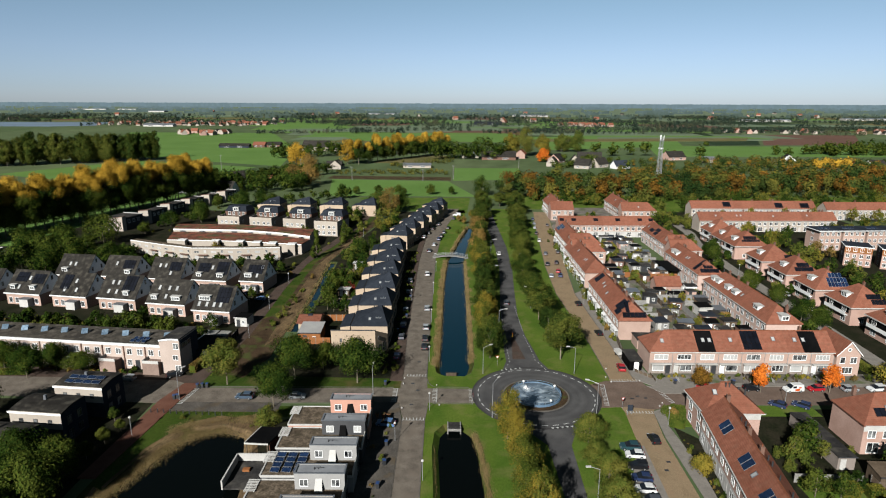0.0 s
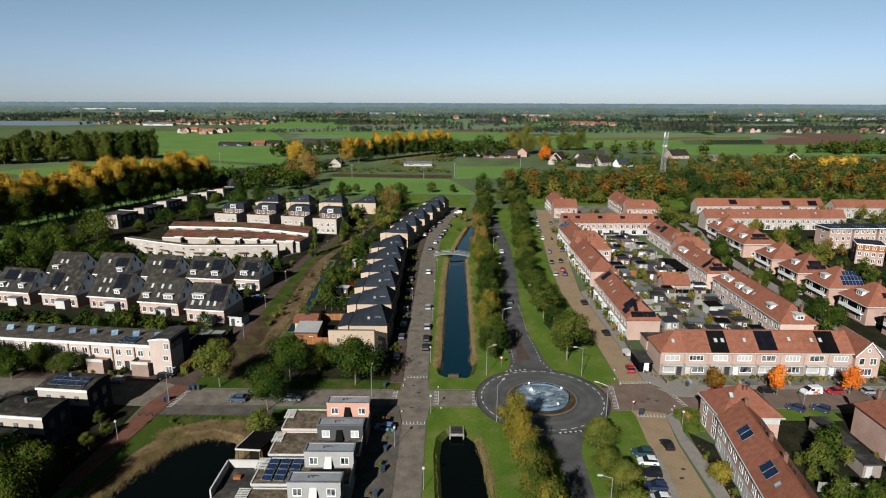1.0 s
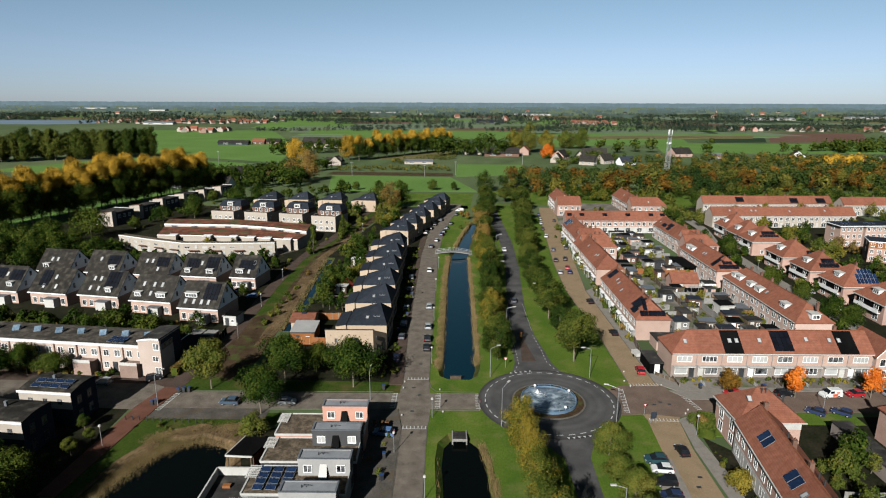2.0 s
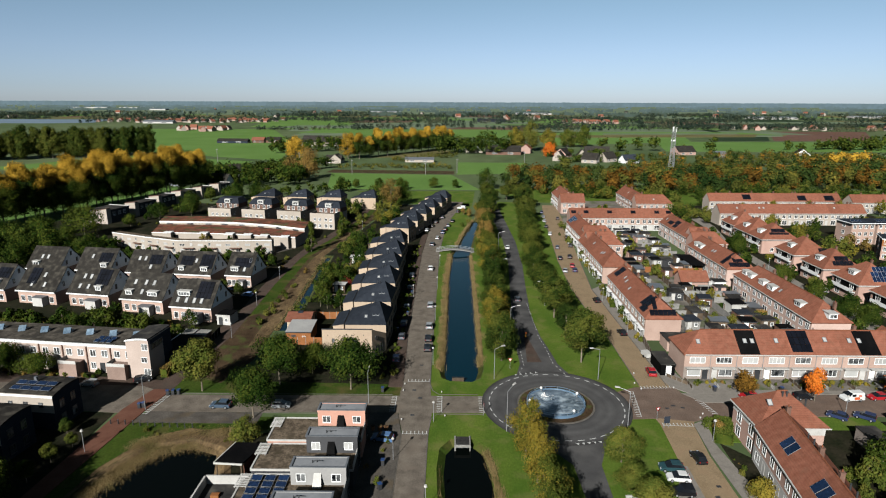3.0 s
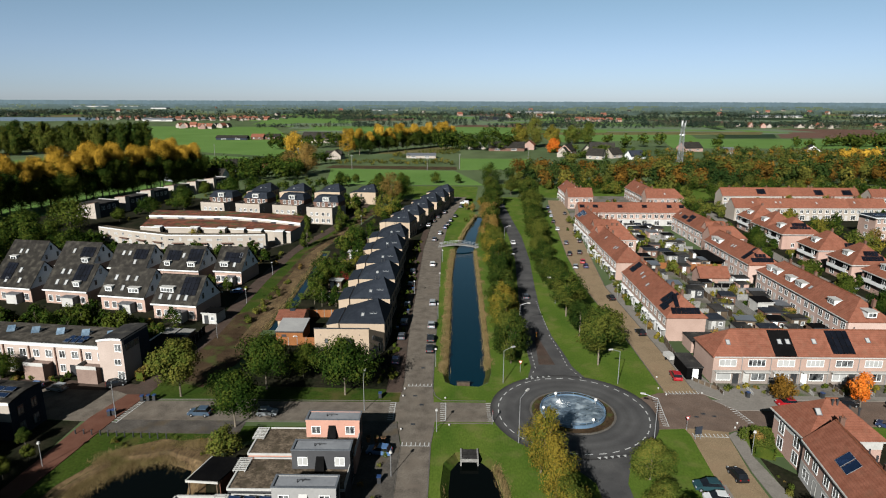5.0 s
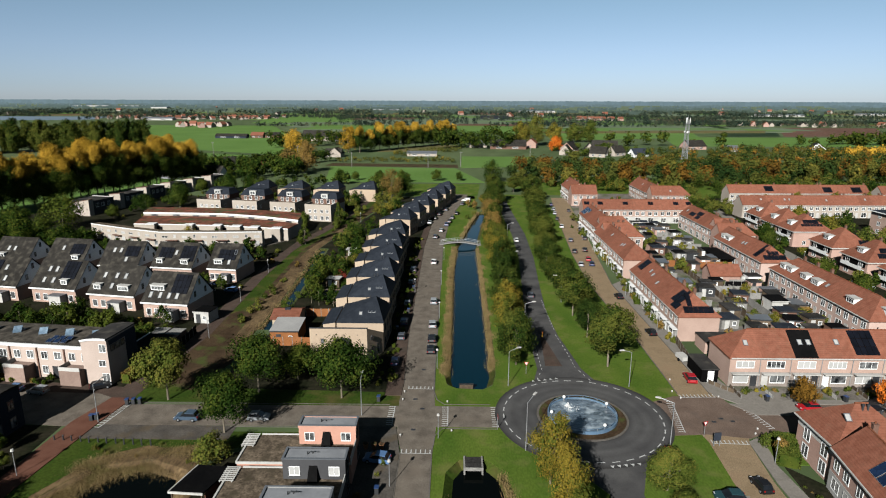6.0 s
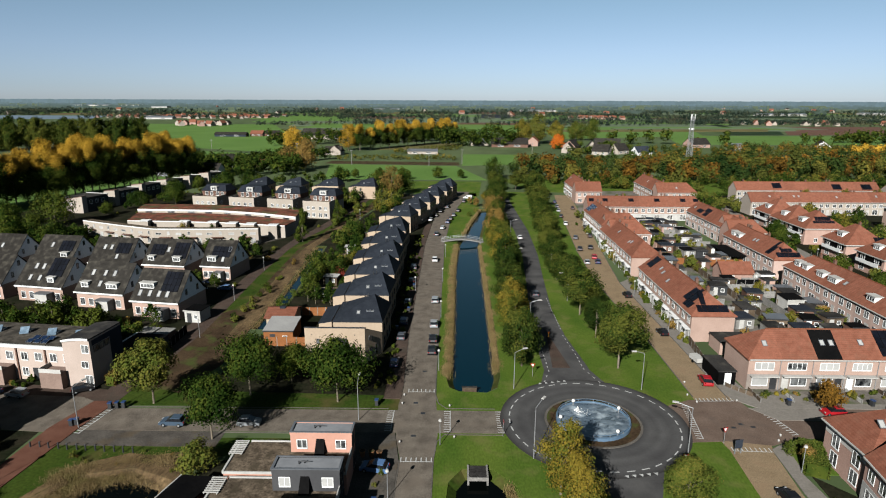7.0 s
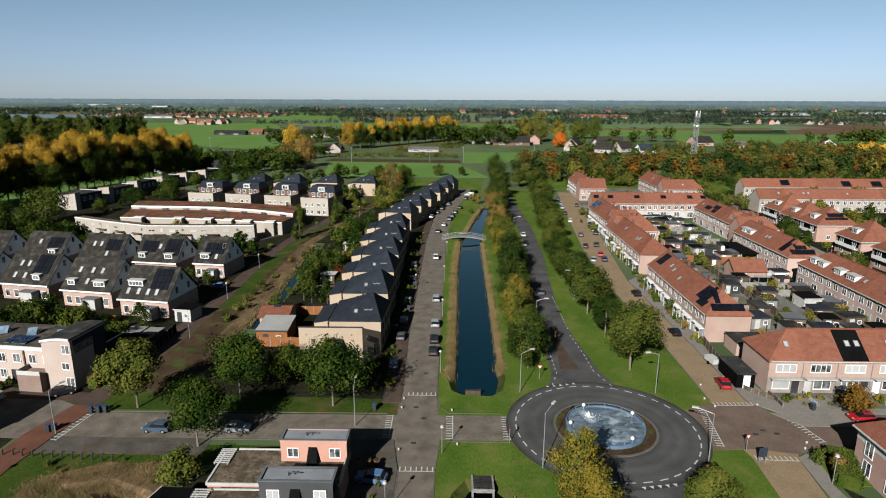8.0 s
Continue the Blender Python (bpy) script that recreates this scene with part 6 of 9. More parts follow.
# ---- beige cube houses and hip-roofed houses behind ----
def terraced_cube(x, y, rot, lab):
    c = thing("split_level_house", pose(x, y, 0, 0, 0, rot), lab, "house", "beige split-level houses")
    part("wall", Shape().box(0, 11.5, 0, 7, -0.1, 6.0).box(0, 11.5, 7, 15, -0.1, 6.1), WHITE_WALL, c)
    part("upper_floor", Shape().box(0.0, 11.5, 7, 15, 6.1, 8.2), DARK_BRICK, c, "brown set-back upper floor")
    part("terrace_parapet", Shape().box(0, 11.5, 0, 0.2, 6.0, 7.0).box(0, 0.2, 0.2, 7, 6.0, 7.0).box(11.3, 11.5, 0.2, 7, 6.0, 7.0), WHITE_WALL, c)
    part("terrace_floor", Shape().box(0.2, 11.3, 0.2, 7, 6.0, 6.08), TIMBER, c)
    part("mansard", Shape().add([(-0.2, 6.8, 8.2), (11.7, 6.8, 8.2), (11.7, 15.2, 8.2), (-0.2, 15.2, 8.2), (1.2, 9.0, 10.6), (10.3, 9.0, 10.6), (10.3, 13.6, 10.6), (1.2, 13.6, 10.6)], [(4, 5, 6, 7), (0, 1, 5, 4), (1, 2, 6, 5), (2, 3, 7, 6), (3, 0, 4, 7)]), ROOF_BLUE, c, "dark mansard roof")
    dm = part("dormer", Shape().box(4.3, 7.3, 7.0, 9.4, 8.4, 10.2), OFFWHITE, c)
    window(dm, 5.8, 7.0, 8.7, 2.2, 1.2, 2)
    for q in (0.2, 0.4, 0.65, 0.85):
        window(c, 11.5 * q, 0, 3.6, 1.2, 1.3, 2)
        window(c, 11.5 * q, 7, 6.3, 1.3, 1.7, 1)
        window(c, 11.5 * q, 0, 0.7, 1.4, 1.6, 2)
    window(c, 11.5, 3.5, 3.6, 1.2, 1.4, 1, 90)


for x, y in ((-112.8, 283.8), (-96.4, 281.0), (-79.4, 277.8), (-63.4, 272.5)):
    terraced_cube(x, y, -12, "beige split-level house with roof terrace and dark mansard")
for x, y in ((-103, 324), (-86, 323), (-68, 322), (-50, 321)):
    v = canal_villa(x + 10, y, -6, 10.5, 10, "cream house with a dark slate hip roof")

# white cubes along the poplar lane
for x, y, w, rear in ((-186, 203, 8, 8), (-174, 213, 8, 8), (-157, 279, 10.5, 14), (-153.4, 297.3, 5.8, 15), (-151.4, 317.5, 6.0, 13), (-147.5, 334.3, 5.8, 13), (-142.5, 350, 5.6, 10), (-137.9, 363.7, 6.0, 12)):
    c = thing("white_cube_house", pose(x, y, 0, 0, 0, -13) @ pose(-w, 0, 0), "white flat-roofed house with a dark rear part", "house", "white houses along the poplars")
    lift = 1.8 if w > 7 else 0.6
    part("wall", Shape().prism([(0, 0), (w, 0), (w, 2.5), (0, 2.5)], -0.1, [7.0 - lift, 7.0, 7.0, 7.0 - lift]), WHITE_WALL, c)
    part("roof", Shape().prism([(-0.1, -0.1), (w + 0.1, -0.1), (w + 0.1, 2.5), (-0.1, 2.5)], [7.0 - lift, 7.02, 7.02, 7.0 - lift], [7.15 - lift, 7.17, 7.17, 7.15 - lift]), DARK_BRICK, c)
    part("rear_part", Shape().box(-0.5, w, 2.5, rear, -0.1, 6.0), SLATE_GREY, c)
    part("rear_roof", Shape().box(-0.6, w + 0.1, 2.5, rear + 0.1, 6.0, 6.2), BITUMEN, c)
    part("parapet", Shape().box(-0.6, w + 0.1, rear - 0.2, rear + 0.15, 6.2, 6.5), OFFWHITE, c)
    for q in range(3):
        window(c, w, 4.5 + 3.2 * q, 3.4, 1.6, 1.6, 2, 90)
    if w > 7:
        window(c, w * 0.4, 0, 3.6, 3.4, 0.5, 3)
# ---- trees, shrubs, reeds ----
LEAF_GREEN = leaf_material("olive_leaves", (0.028, 0.045, 0.008), (0.062, 0.080, 0.014), (0.110, 0.105, 0.020))
LEAF_DARK = leaf_material("dark_green_leaves", (0.006, 0.015, 0.003), (0.020, 0.037, 0.006), (0.062, 0.076, 0.012))
LEAF_YELLOW = leaf_material("yellowing_leaves", (0.050, 0.060, 0.010), (0.105, 0.100, 0.016), (0.185, 0.140, 0.022))
LEAF_STREET = leaf_material("street_tree_leaves", (0.008, 0.018, 0.004), (0.027, 0.043, 0.008), (0.076, 0.082, 0.015))
LEAF_NEAR = leaf_material("olive_yellow_leaves", (0.020, 0.034, 0.006), (0.060, 0.072, 0.012), (0.165, 0.122, 0.018))
LEAF_GOLD = leaf_material("golden_leaves", (0.12, 0.080, 0.010), (0.27, 0.160, 0.018), (0.42, 0.250, 0.030))
LEAF_RUST = leaf_material("orange_leaves", (0.26, 0.055, 0.008), (0.46, 0.100, 0.012), (0.58, 0.165, 0.022))
LEAF_RED = leaf_material("dark_red_leaves", (0.081, 0.016, 0.014), (0.149, 0.027, 0.019), (0.216, 0.047, 0.027))
LEAF_BROWN = leaf_material("brownish_leaves", (0.062, 0.048, 0.014), (0.135, 0.090, 0.025), (0.21, 0.130, 0.036))
LEAF_MIX = leaf_material("autumn_wood_leaves", (0.020, 0.036, 0.009), (0.060, 0.072, 0.016), (0.22, 0.105, 0.016), 0.14, 0.085, 0.0, (0.44, 0.60, 0.82))
# bluish grey-green: distance haze is put into the leaf colour
LEAF_HAZED = leaf_material("haze_tinted_leaves", (0.015, 0.026, 0.018), (0.028, 0.042, 0.029), (0.075, 0.076, 0.042), 0.15, 0.02, 0.0, (0.40, 0.58, 0.78))

WOOD_GREEN = leaf_material("wood_leaves_green", (0.012, 0.026, 0.007), (0.034, 0.052, 0.012), (0.075, 0.085, 0.020), 0.3, 0.06, 0.0)
WOOD_OLIVE = leaf_material("wood_leaves_olive", (0.035, 0.045, 0.010), (0.085, 0.085, 0.017), (0.17, 0.130, 0.022), 0.3, 0.06, 0.0)
WOOD_RUST = leaf_material("wood_leaves_rust", (0.055, 0.034, 0.008), (0.135, 0.070, 0.012), (0.25, 0.125, 0.020), 0.3, 0.06, 0.0)


def leaves(blobs, count, size, seed, flat=0.45, whole=0.8):
    """Leaf clumps on the skins of many small blobs (x, y, z, r): arrays of corners and faces."""
    g = np.random.default_rng(seed)
    b = np.array(blobs, float)
    pick = g.choice(len(b), count, p=b[:, 3] ** 2 / (b[:, 3] ** 2).sum())
    d = g.normal(size=(count, 3))
    d /= np.linalg.norm(d, axis=1)[:, None]
    p = b[pick, :3] + d * (b[pick, 3] * g.uniform(0.45, 1.15, count))[:, None]
    out = p - b[:, :3].mean(0)
    out /= np.linalg.norm(out, axis=1)[:, None] + 1e-6
    nrm = d * 0.8 + out * whole + g.normal(size=(count, 3)) * flat + (0, 0, 0.25)
    nrm /= np.linalg.norm(nrm, axis=1)[:, None]
    u = np.cross(nrm, g.normal(size=(count, 3)))
    u /= np.linalg.norm(u, axis=1)[:, None]
    w = np.cross(nrm, u)
    s = size * g.uniform(0.6, 1.35, count)[:, None]
    q = np.stack([p - u * s * 0.5, p + w * s * 0.36 + nrm * s * 0.1, p + u * s * 0.55, p - w * s * 0.36 + nrm * s * 0.1], 1)
    return q.reshape(-1, 3)


def leaf_mesh(name, corners, material):
    n = len(corners) // 4
    me = bpy.data.meshes.new(name)
    me.from_pydata(corners.tolist(), [], np.arange(4 * n).reshape(n, 4).tolist())
    me.materials.append(material)
    return me


def crown_blobs(h, base, r, seed, n=26, kind="round"):
    g = random.Random(seed)
    out = []
    for i in range(n):
        k = (i + 0.5) / n
        if kind == "round":
            wide = r * math.sqrt(max(0.05, 1 - (2 * k - 0.85) ** 2 * 0.95))
        elif kind == "cone":
            wide = r * (1.02 - k)
        else:
            wide = r * (0.55 + 0.45 * math.sin(math.pi * min(1, 0.15 + k * 0.95)))
        a, q = g.uniform(0, 2 * math.pi), wide * math.sqrt(g.uniform(0.05, 0.80))
        out.append((q * math.cos(a), q * math.sin(a), base + (h - base) * (0.06 + 0.86 * k), max(0.28 * r, wide * g.uniform(0.32, 0.50))))
    return out


def limbs(h, base, blobs, thick, seed):
    g = random.Random(seed)
    s = Shape().rod((0, 0, -0.15), (0.05, 0, base), thick, thick * 0.75).rod((0.05, 0, base), (0.0, 0.1, h * 0.72), thick * 0.75, thick * 0.2, 6)
    for x, y, z, r in blobs[::3]:
        z0 = base + (z - base) * g.uniform(0.15, 0.55)
        s.rod((0, 0, z0), (x, y, z), thick * 0.32, thick * 0.08, 5)
    return s


def tree(m, h, base, r, leaf, seed, count=2200, size=0.42, kind="round", label="", cat="tree", group="", thick=None, n=26, name="tree", top=None):
    t = thing(name, m, label, cat, group)
    blobs = crown_blobs(h, base, r, seed, n, kind)
    part("trunk", limbs(h, base, blobs, thick or 0.03 * h * 0.55, seed), BARK, t)
    if top:
        low = [b for b in blobs if b[2] < h * 0.69]
        part("crown", leaf_mesh("crown", leaves(low, int(count * 0.64), size, seed), leaf), leaf, t)
        part("treetop", leaf_mesh("treetop", leaves([b for b in blobs if b[2] >= h * 0.69], int(count * 0.40), size, seed + 1), top), top, t, "golden-yellow treetop")
    else:
        part("crown", leaf_mesh("crown", leaves(blobs, count, size, seed), leaf), leaf, t)
    return t


def sized(x, y, k=1.0, turn=0.0, kz=None):
    return pose(x, y, 0, 0, 0, turn) @ Matrix.Diagonal((k, k, kz or k, 1))


def plant(protos, places, seed, spread=0.15):
    """Copies of the protos (kept as the first ones) at places of (x, y, scale)."""
    g = random.Random(seed)
    for i, (x, y, k) in enumerate(places):
        turn = g.uniform(0, 360)
        kz = k * g.uniform(1 - spread, 1 + spread)
        if i < len(protos):
            protos[i].matrix_world = sized(x, y, k, turn, kz)
        else:
            copy_thing(g.choice(protos), sized(x, y, k, turn, kz))


O = Matrix()
# street trees along the asphalt road
elms = [tree(O, 12.0, 4.2, 4.5, LEAF_STREET, s, 8200, 0.42, label="street tree with olive-green autumn leaves", group="street trees along the asphalt road", name="street_tree") for s in (1, 2, 3)]
plant(elms, [(26.8, 135.1, 1.0), (26.0, 149.3, 0.72), (25.5, 162.5, 0.92), (25.3, 176.1, 0.92), (24.9, 189.3, 0.94), (25.6, 203.1, 0.92), (26.8, 216.4, 0.95), (27.9, 229.8, 0.95), (28.9, 243.0, 0.95), (30.0, 256.4, 1.0), (31.2, 269.6, 1.0), (32.5, 282.8, 1.0),
             (33.8, 296.0, 1.0), (35.0, 309.0, 1.0), (36.2, 322.0, 1.05), (37.4, 336.0, 1.05), (30.5, 352.0, 0.9), (36.0, 362.0, 0.9)], 11)
slim = [tree(O, 10.2, 1.4, 3.7, LEAF_STREET, s, 5600, 0.36, "tall", label="slender street tree with olive and yellow leaves", group="street trees along the canal", name="street_tree") for s in (4, 5)] \
    + [tree(O, 10.0, 1.2, 3.6, LEAF_NEAR, 6, 5600, 0.36, "tall", label="slender street tree with yellowing leaves", group="street trees along the canal", name="street_tree")]
plant(slim, [(9.5, 135.6, 1.0), (9.6, 143.5, 0.95), (9.4, 152.0, 0.95), (9.8, 159.5, 1.0), (10.4, 168.0, 1.05), (11.0, 176.0, 1.0), (10.4, 185.0, 1.0), (11.3, 193.0, 1.05), (10.8, 202.0, 1.05), (11.6, 211.0, 1.0), (10.8, 219.0, 1.1), (11.8, 228.0, 1.05), (11.2, 238.0, 1.0)], 12)
gold = [tree(O, 9.6, 1.2, 4.0, LEAF_BROWN, 7, 4600, 0.38, "tall", label="street tree with orange-brown autumn leaves", group="street trees along the canal", name="street_tree")]
plant(gold, [(12.0, 247.0, 0.95), (13.8, 266.0, 1.0), (12.2, 276.0, 0.9)], 13)
for x, y, k in ((13.2, 256.0, 1.05), (15.6, 285.0, 1.1)):
    copy_thing(slim[0], sized(x, y, k, x * 40))
for i, (x, y, k) in enumerate(((17.0, 292.0, 1.15), (18.4, 301.0, 1.2), (17.0, 311.0, 1.2), (18.8, 321.0, 1.25), (17.5, 333.0, 1.25), (19.0, 346.0, 1.3), (14.0, 300.0, 0.9), (20.0, 360.0, 1.3), (12.0, 318.0, 0.6))):
    copy_thing(elms[i % 3] if i % 4 else slim[2], sized(x, y, k * 0.76, 47 * i))
near = [tree(O, 11.0, 1.2, 3.2, LEAF_NEAR, 21, 8600, 0.27, "tall", label="tall street tree with yellow-green autumn leaves", group="trees south of the roundabout", name="street_tree", n=34)]
plant(near, [(10.2, 99.2, 0.92), (11.2, 92.5, 0.85), (11.8, 86.0, 0.9), (11.5, 79.0, 0.95), (12.2, 71.5, 1.0), (12.0, 63.0, 1.0), (12.2, 54.0, 1.0), (12.4, 44.0, 1.0)], 14)
near2 = [tree(O, 8.6, 1.2, 3.4, LEAF_GREEN, 22, 8000, 0.28, label="street tree with grey-green leaves", group="trees beside the parking bays", name="street_tree", n=30)]
plant(near2, [(25.2, 98.0, 0.85), (24.8, 91.0, 0.85), (25.4, 84.6, 0.95), (25.0, 77.5, 1.0), (24.8, 69.0, 1.0), (24.8, 60.0, 1.0), (24.8, 50.0, 1.0)], 15)
# dark trees on the left
limes = [tree(O, 10.4, 3.9, 5.3, LEAF_DARK, s, 9000, 0.39, label="round street tree with dark-green leaves", group="dark street trees", name="street_tree", n=34) for s in (31, 32)]
# limes from (-74, 52) on lie out of view, added to shade the others
plant(limes, [(-21.4, 121.8, 0.98), (-36.0, 123.6, 0.98), (-37.2, 110.6, 0.88), (-30.5, 128.5, 0.7), (-97.0, 123.0, 0.78), (-105.0, 127.0, 0.7), (-92.5, 126.5, 0.62), (-86.0, 125.4, 0.6), (-68, 80, 0.8), (-72, 73, 0.8), (-66.5, 71, 0.75), (-78.5, 66, 0.9), (-64.5, 64, 0.8), (-88, 70, 0.9), (-97, 78, 0.9), (-70, 60, 0.9), (-92, 92, 0.8), (-94, 104, 0.75), (-66.5, 78, 0.6), (-65.6, 84.5, 0.78), (-64.0, 77.0, 0.85), (-72.5, 85.5, 0.8), (-74, 52, 1.2), (-82, 55, 1.25), (-91, 54, 1.2), (-100, 60, 1.25), (-67, 48, 1.2), (-84, 62, 1.1), (-76, 60, 1.1), (-95, 68, 1.1), (-104, 86, 1.1), (-106, 98, 1.0)], 16)
far_limes = [tree(O, 10.4, 2.0, 5.6, LEAF_DARK, s, 3600, 0.52, label="round tree with dark-green leaves", group="dark trees among the houses", name="round_tree", n=30) for s in (33, 34)]
far_limes[0].matrix_world, far_limes[1].matrix_world = sized(-147, 222, 1.1), sized(-156, 208, 1.2)
tree(sized(-50.4, 120.6, 0.92, 30), 11.6, 4.0, 4.5, LEAF_GREEN, 35, 8200, 0.40, label="street tree with yellow-green autumn leaves beside the grass plot", name="street_tree")
tagged(copy_thing(elms[0], sized(-67.0, 104.5, 0.26, 60)), "small young tree beside the brick path")
for x, y, k in ((-64.6, 96.5, 0.30), (-65.0, 91.5, 0.32), (-63.8, 100.8, 0.24)):
    tagged(copy_thing(elms[2], sized(x, y, k, x * 7)), "small young tree beside the brick path")
# autumn-coloured trees in the side street
rust = [tree(O, 6.2, 1.6, 2.1, LEAF_RUST, 41, 2200, 0.32, label="small tree with bright orange autumn leaves", group="orange street trees", name="small_tree")]
plant(rust, [(67.6, 118.4, 1.0), (82.8, 118.6, 1.05), (98.5, 118.4, 1.0), (112.0, 119.0, 1.0)], 17)
tree(sized(54.8, 120.2, 1.0), 5.4, 1.2, 2.4, WOOD_RUST, 42, 2200, 0.32, label="small tree with yellow-brown autumn leaves", name="small_tree")
bushes = [tree(O, 2.4, 0.1, 1.3, lm, s, 520, 0.27, label=lb, cat="shrub", group="garden shrubs", thick=0.07, n=14, name="shrub") for s, lm, lb in (
    (51, LEAF_GREEN, "rounded green garden shrub"), (52, LEAF_DARK, "dense dark green garden shrub"), (53, LEAF_YELLOW, "rounded yellow green garden shrub"), (54, LEAF_BROWN, "brownish half-bare garden shrub"))]
tree(sized(42.6, 88.8, 1.0), 3.6, 0.5, 2.2, LEAF_YELLOW, 55, 2200, 0.26, label="rounded yellow-green shrub beside the pavement", cat="shrub", name="shrub")
gtrees = [tree(O, 6.6, 1.4, 2.7, lm, s, 800, 0.5, label=lb, group="garden trees", n=22, name="garden_tree") for s, lm, lb in (
    (61, LEAF_GREEN, "green leafy tree in a garden"), (62, LEAF_DARK, "dark green leafy garden tree"), (63, LEAF_YELLOW, "garden tree with yellowing leaves"), (64, LEAF_BROWN, "garden tree with brownish leaves"))]
conifer = [tree(O, 11.5, 0.6, 2.6, LEAF_DARK, 65, 2600, 0.40, "cone", label="dark green conifer beside the track", name="conifer", n=30)]
plant(conifer, [(-53.6, 231.0, 1.0), (-47.5, 262.0, 0.9)], 18)
g_ = random.Random(5)
SHRUBBERY = [[], [], [], []]
GROVES = [[], [], [], []]


def dot(x0, x1, y0, y1, count, kinds, lo, hi, keep=None):
    """Garden plants scattered over a plot."""
    for _ in range(count):
        x, y = g_.uniform(x0, x1), g_.uniform(y0, y1)
        if keep is None or keep(x, y):
            kind, k = g_.choice(kinds), g_.uniform(lo, hi)
            if kind in bushes and y > 125:
                SHRUBBERY[bushes.index(kind)].append((x, y, k))
            elif kind in gtrees and (y > 200 or x > 96 or x < -100):
                GROVES[gtrees.index(kind)].append((x, y, k))
            else:
                copy_thing(kind, sized(x, y, k, g_.uniform(0, 360)))


plant(bushes, [(43.3, 108.5, 0.9), (48.2, 125.0, 0.5), (58.6, 124.2, 0.5), (69.2, 124.6, 0.6), (72.4, 124.8, 0.55), (74.2, 124.4, 0.6), (76.6, 124.8, 0.6), (62.0, 124.3, 0.5), (79.0, 124.5, 0.7), (86.4, 124.0, 0.9), (92.0, 124.2, 1.2), (95.0, 124.0, 1.4), (98.5, 124.5, 1.3)], 19)
plant(gtrees, [(60.0, 92.5, 0.72), (63.8, 95.0, 0.95), (97.0, 121.5, 0.9), (101.0, 123.0, 0.9), (43.9, 106.4, 0.5)], 20)
# gardens west of the villas
dot(-42.0, -31.0, 160, 246, 56, [gtrees[1], gtrees[0], gtrees[1], bushes[1], gtrees[1]], 0.6, 1.0)
dot(-31.0, -27.5, 150, 250, 16, [gtrees[1], bushes[0], bushes[2]], 0.4, 0.65)
for x, y, k, t in ((-34, 196, 0.8, gtrees[2]), (-31.5, 203, 0.7, gtrees[2]), (-37, 186, 0.7, gtrees[2]), (-30.5, 188, 0.55, gtrees[1])):
    copy_thing(t, sized(x, y, k, x * 9))
tree(sized(-33.5, 187.5, 0.9), 4.0, 0.8, 2.4, LEAF_RED, 66, 1300, 0.34, label="garden tree with dark red leaves", name="garden_tree")
dot(-37, -24, 250, 330, 26, gtrees[:3] + bushes[:2], 0.6, 1.1)
tree(sized(-33.0, 326.0), 16.0, 2.0, 5.0, LEAF_BROWN, 67, 3600, 0.55, "tall", label="tall willow with yellow-brown leaves", name="willow_tree", n=36)
copy_thing(far_limes[0], sized(-27.5, 338, 0.9, 10)), copy_thing(far_limes[1], sized(-39.0, 330, 1.0, 50))
# weeds along the track and the ditch
dot(-50.6, -48.2, 153, 182, 8, [bushes[0], bushes[1], bushes[0]], 0.45, 0.95)
dot(-50.5, -47.0, 185, 226, 4, [bushes[0], bushes[3]], 0.3, 0.6)
dot(-44.0, -38.5, 224, 300, 16, [bushes[0], bushes[3], gtrees[0]], 0.4, 0.8)
# strip of shrubs behind the flat-roofed terrace, gardens of the gabled houses
dot(-128, -62, 138, 160, 330, [bushes[1], bushes[3], bushes[0], bushes[1], gtrees[1]], 0.45, 0.95, lambda x, y: y > 139.5 - 0.115 * (x + 62) and y < 152.5 - 0.14 * (x + 62))
dot(-130, -58, 179, 184.5, 26, [bushes[1], gtrees[1], bushes[0]], 0.5, 0.8)
dot(-64, -58, 205, 222, 8, [bushes[0], gtrees[1], bushes[3]], 0.5, 0.8)
for x, y, k in ((-139.3, 291, 0.9), (-128.2, 301, 1.4), (-151.9, 253, 1.5), (-144.6, 275, 0.7), (-120.5, 343, 1.3), (-136, 346, 0.9), (-160, 240, 1.3), (-168, 250, 1.2), (-160, 226, 1.4), (-170, 232, 1.2), (-178, 240, 1.2), (-180, 222, 1.3), (-112, 352, 1.2), (-104, 346, 1.0), (-124, 354, 1.1),
                (-150, 215, 1.2), (-140, 212, 1.1), (-146, 205, 1.2), (-133, 224, 0.9), (-158, 200, 1.2), (-150, 238, 1.0), (-120, 215, 0.7), (-110, 212, 0.6), (-125, 208, 0.8), (-160, 186, 1.2), (-168, 193, 1.2), (-172, 184, 1.1)):
    copy_thing(far_limes[int(abs(x)) % 2], sized(x, y, k * 0.72, x * 3))
copy_thing(gtrees[2], sized(-96.5, 237.0, 0.85, 0)), copy_thing(gtrees[1], sized(-86.0, 236.0, 0.7, 0))
dot(-118, -68, 122.5, 134, 150, [bushes[0], bushes[1], bushes[3], bushes[1]], 0.25, 0.55, lambda x, y: 124.0 < y + 0.114 * (x + 66.6) < 126.9)
dot(-118, -70, 213, 219, 14, [bushes[0], bushes[1], bushes[3]], 0.4, 0.7)
dot(-125, -45, 271, 276, 26, [gtrees[1], bushes[1], gtrees[0]], 0.4, 0.7)
dot(-122, -46, 299, 319, 90, [gtrees[1], bushes[1], gtrees[0], bushes[3], gtrees[1]], 0.45, 0.85)
dot(-134, -66, 213, 224, 70, [gtrees[1], bushes[1], bushes[0], bushes[3], gtrees[1]], 0.45, 0.8, lambda x, y: y < 222 - 0.35 * min(0, x + 100))
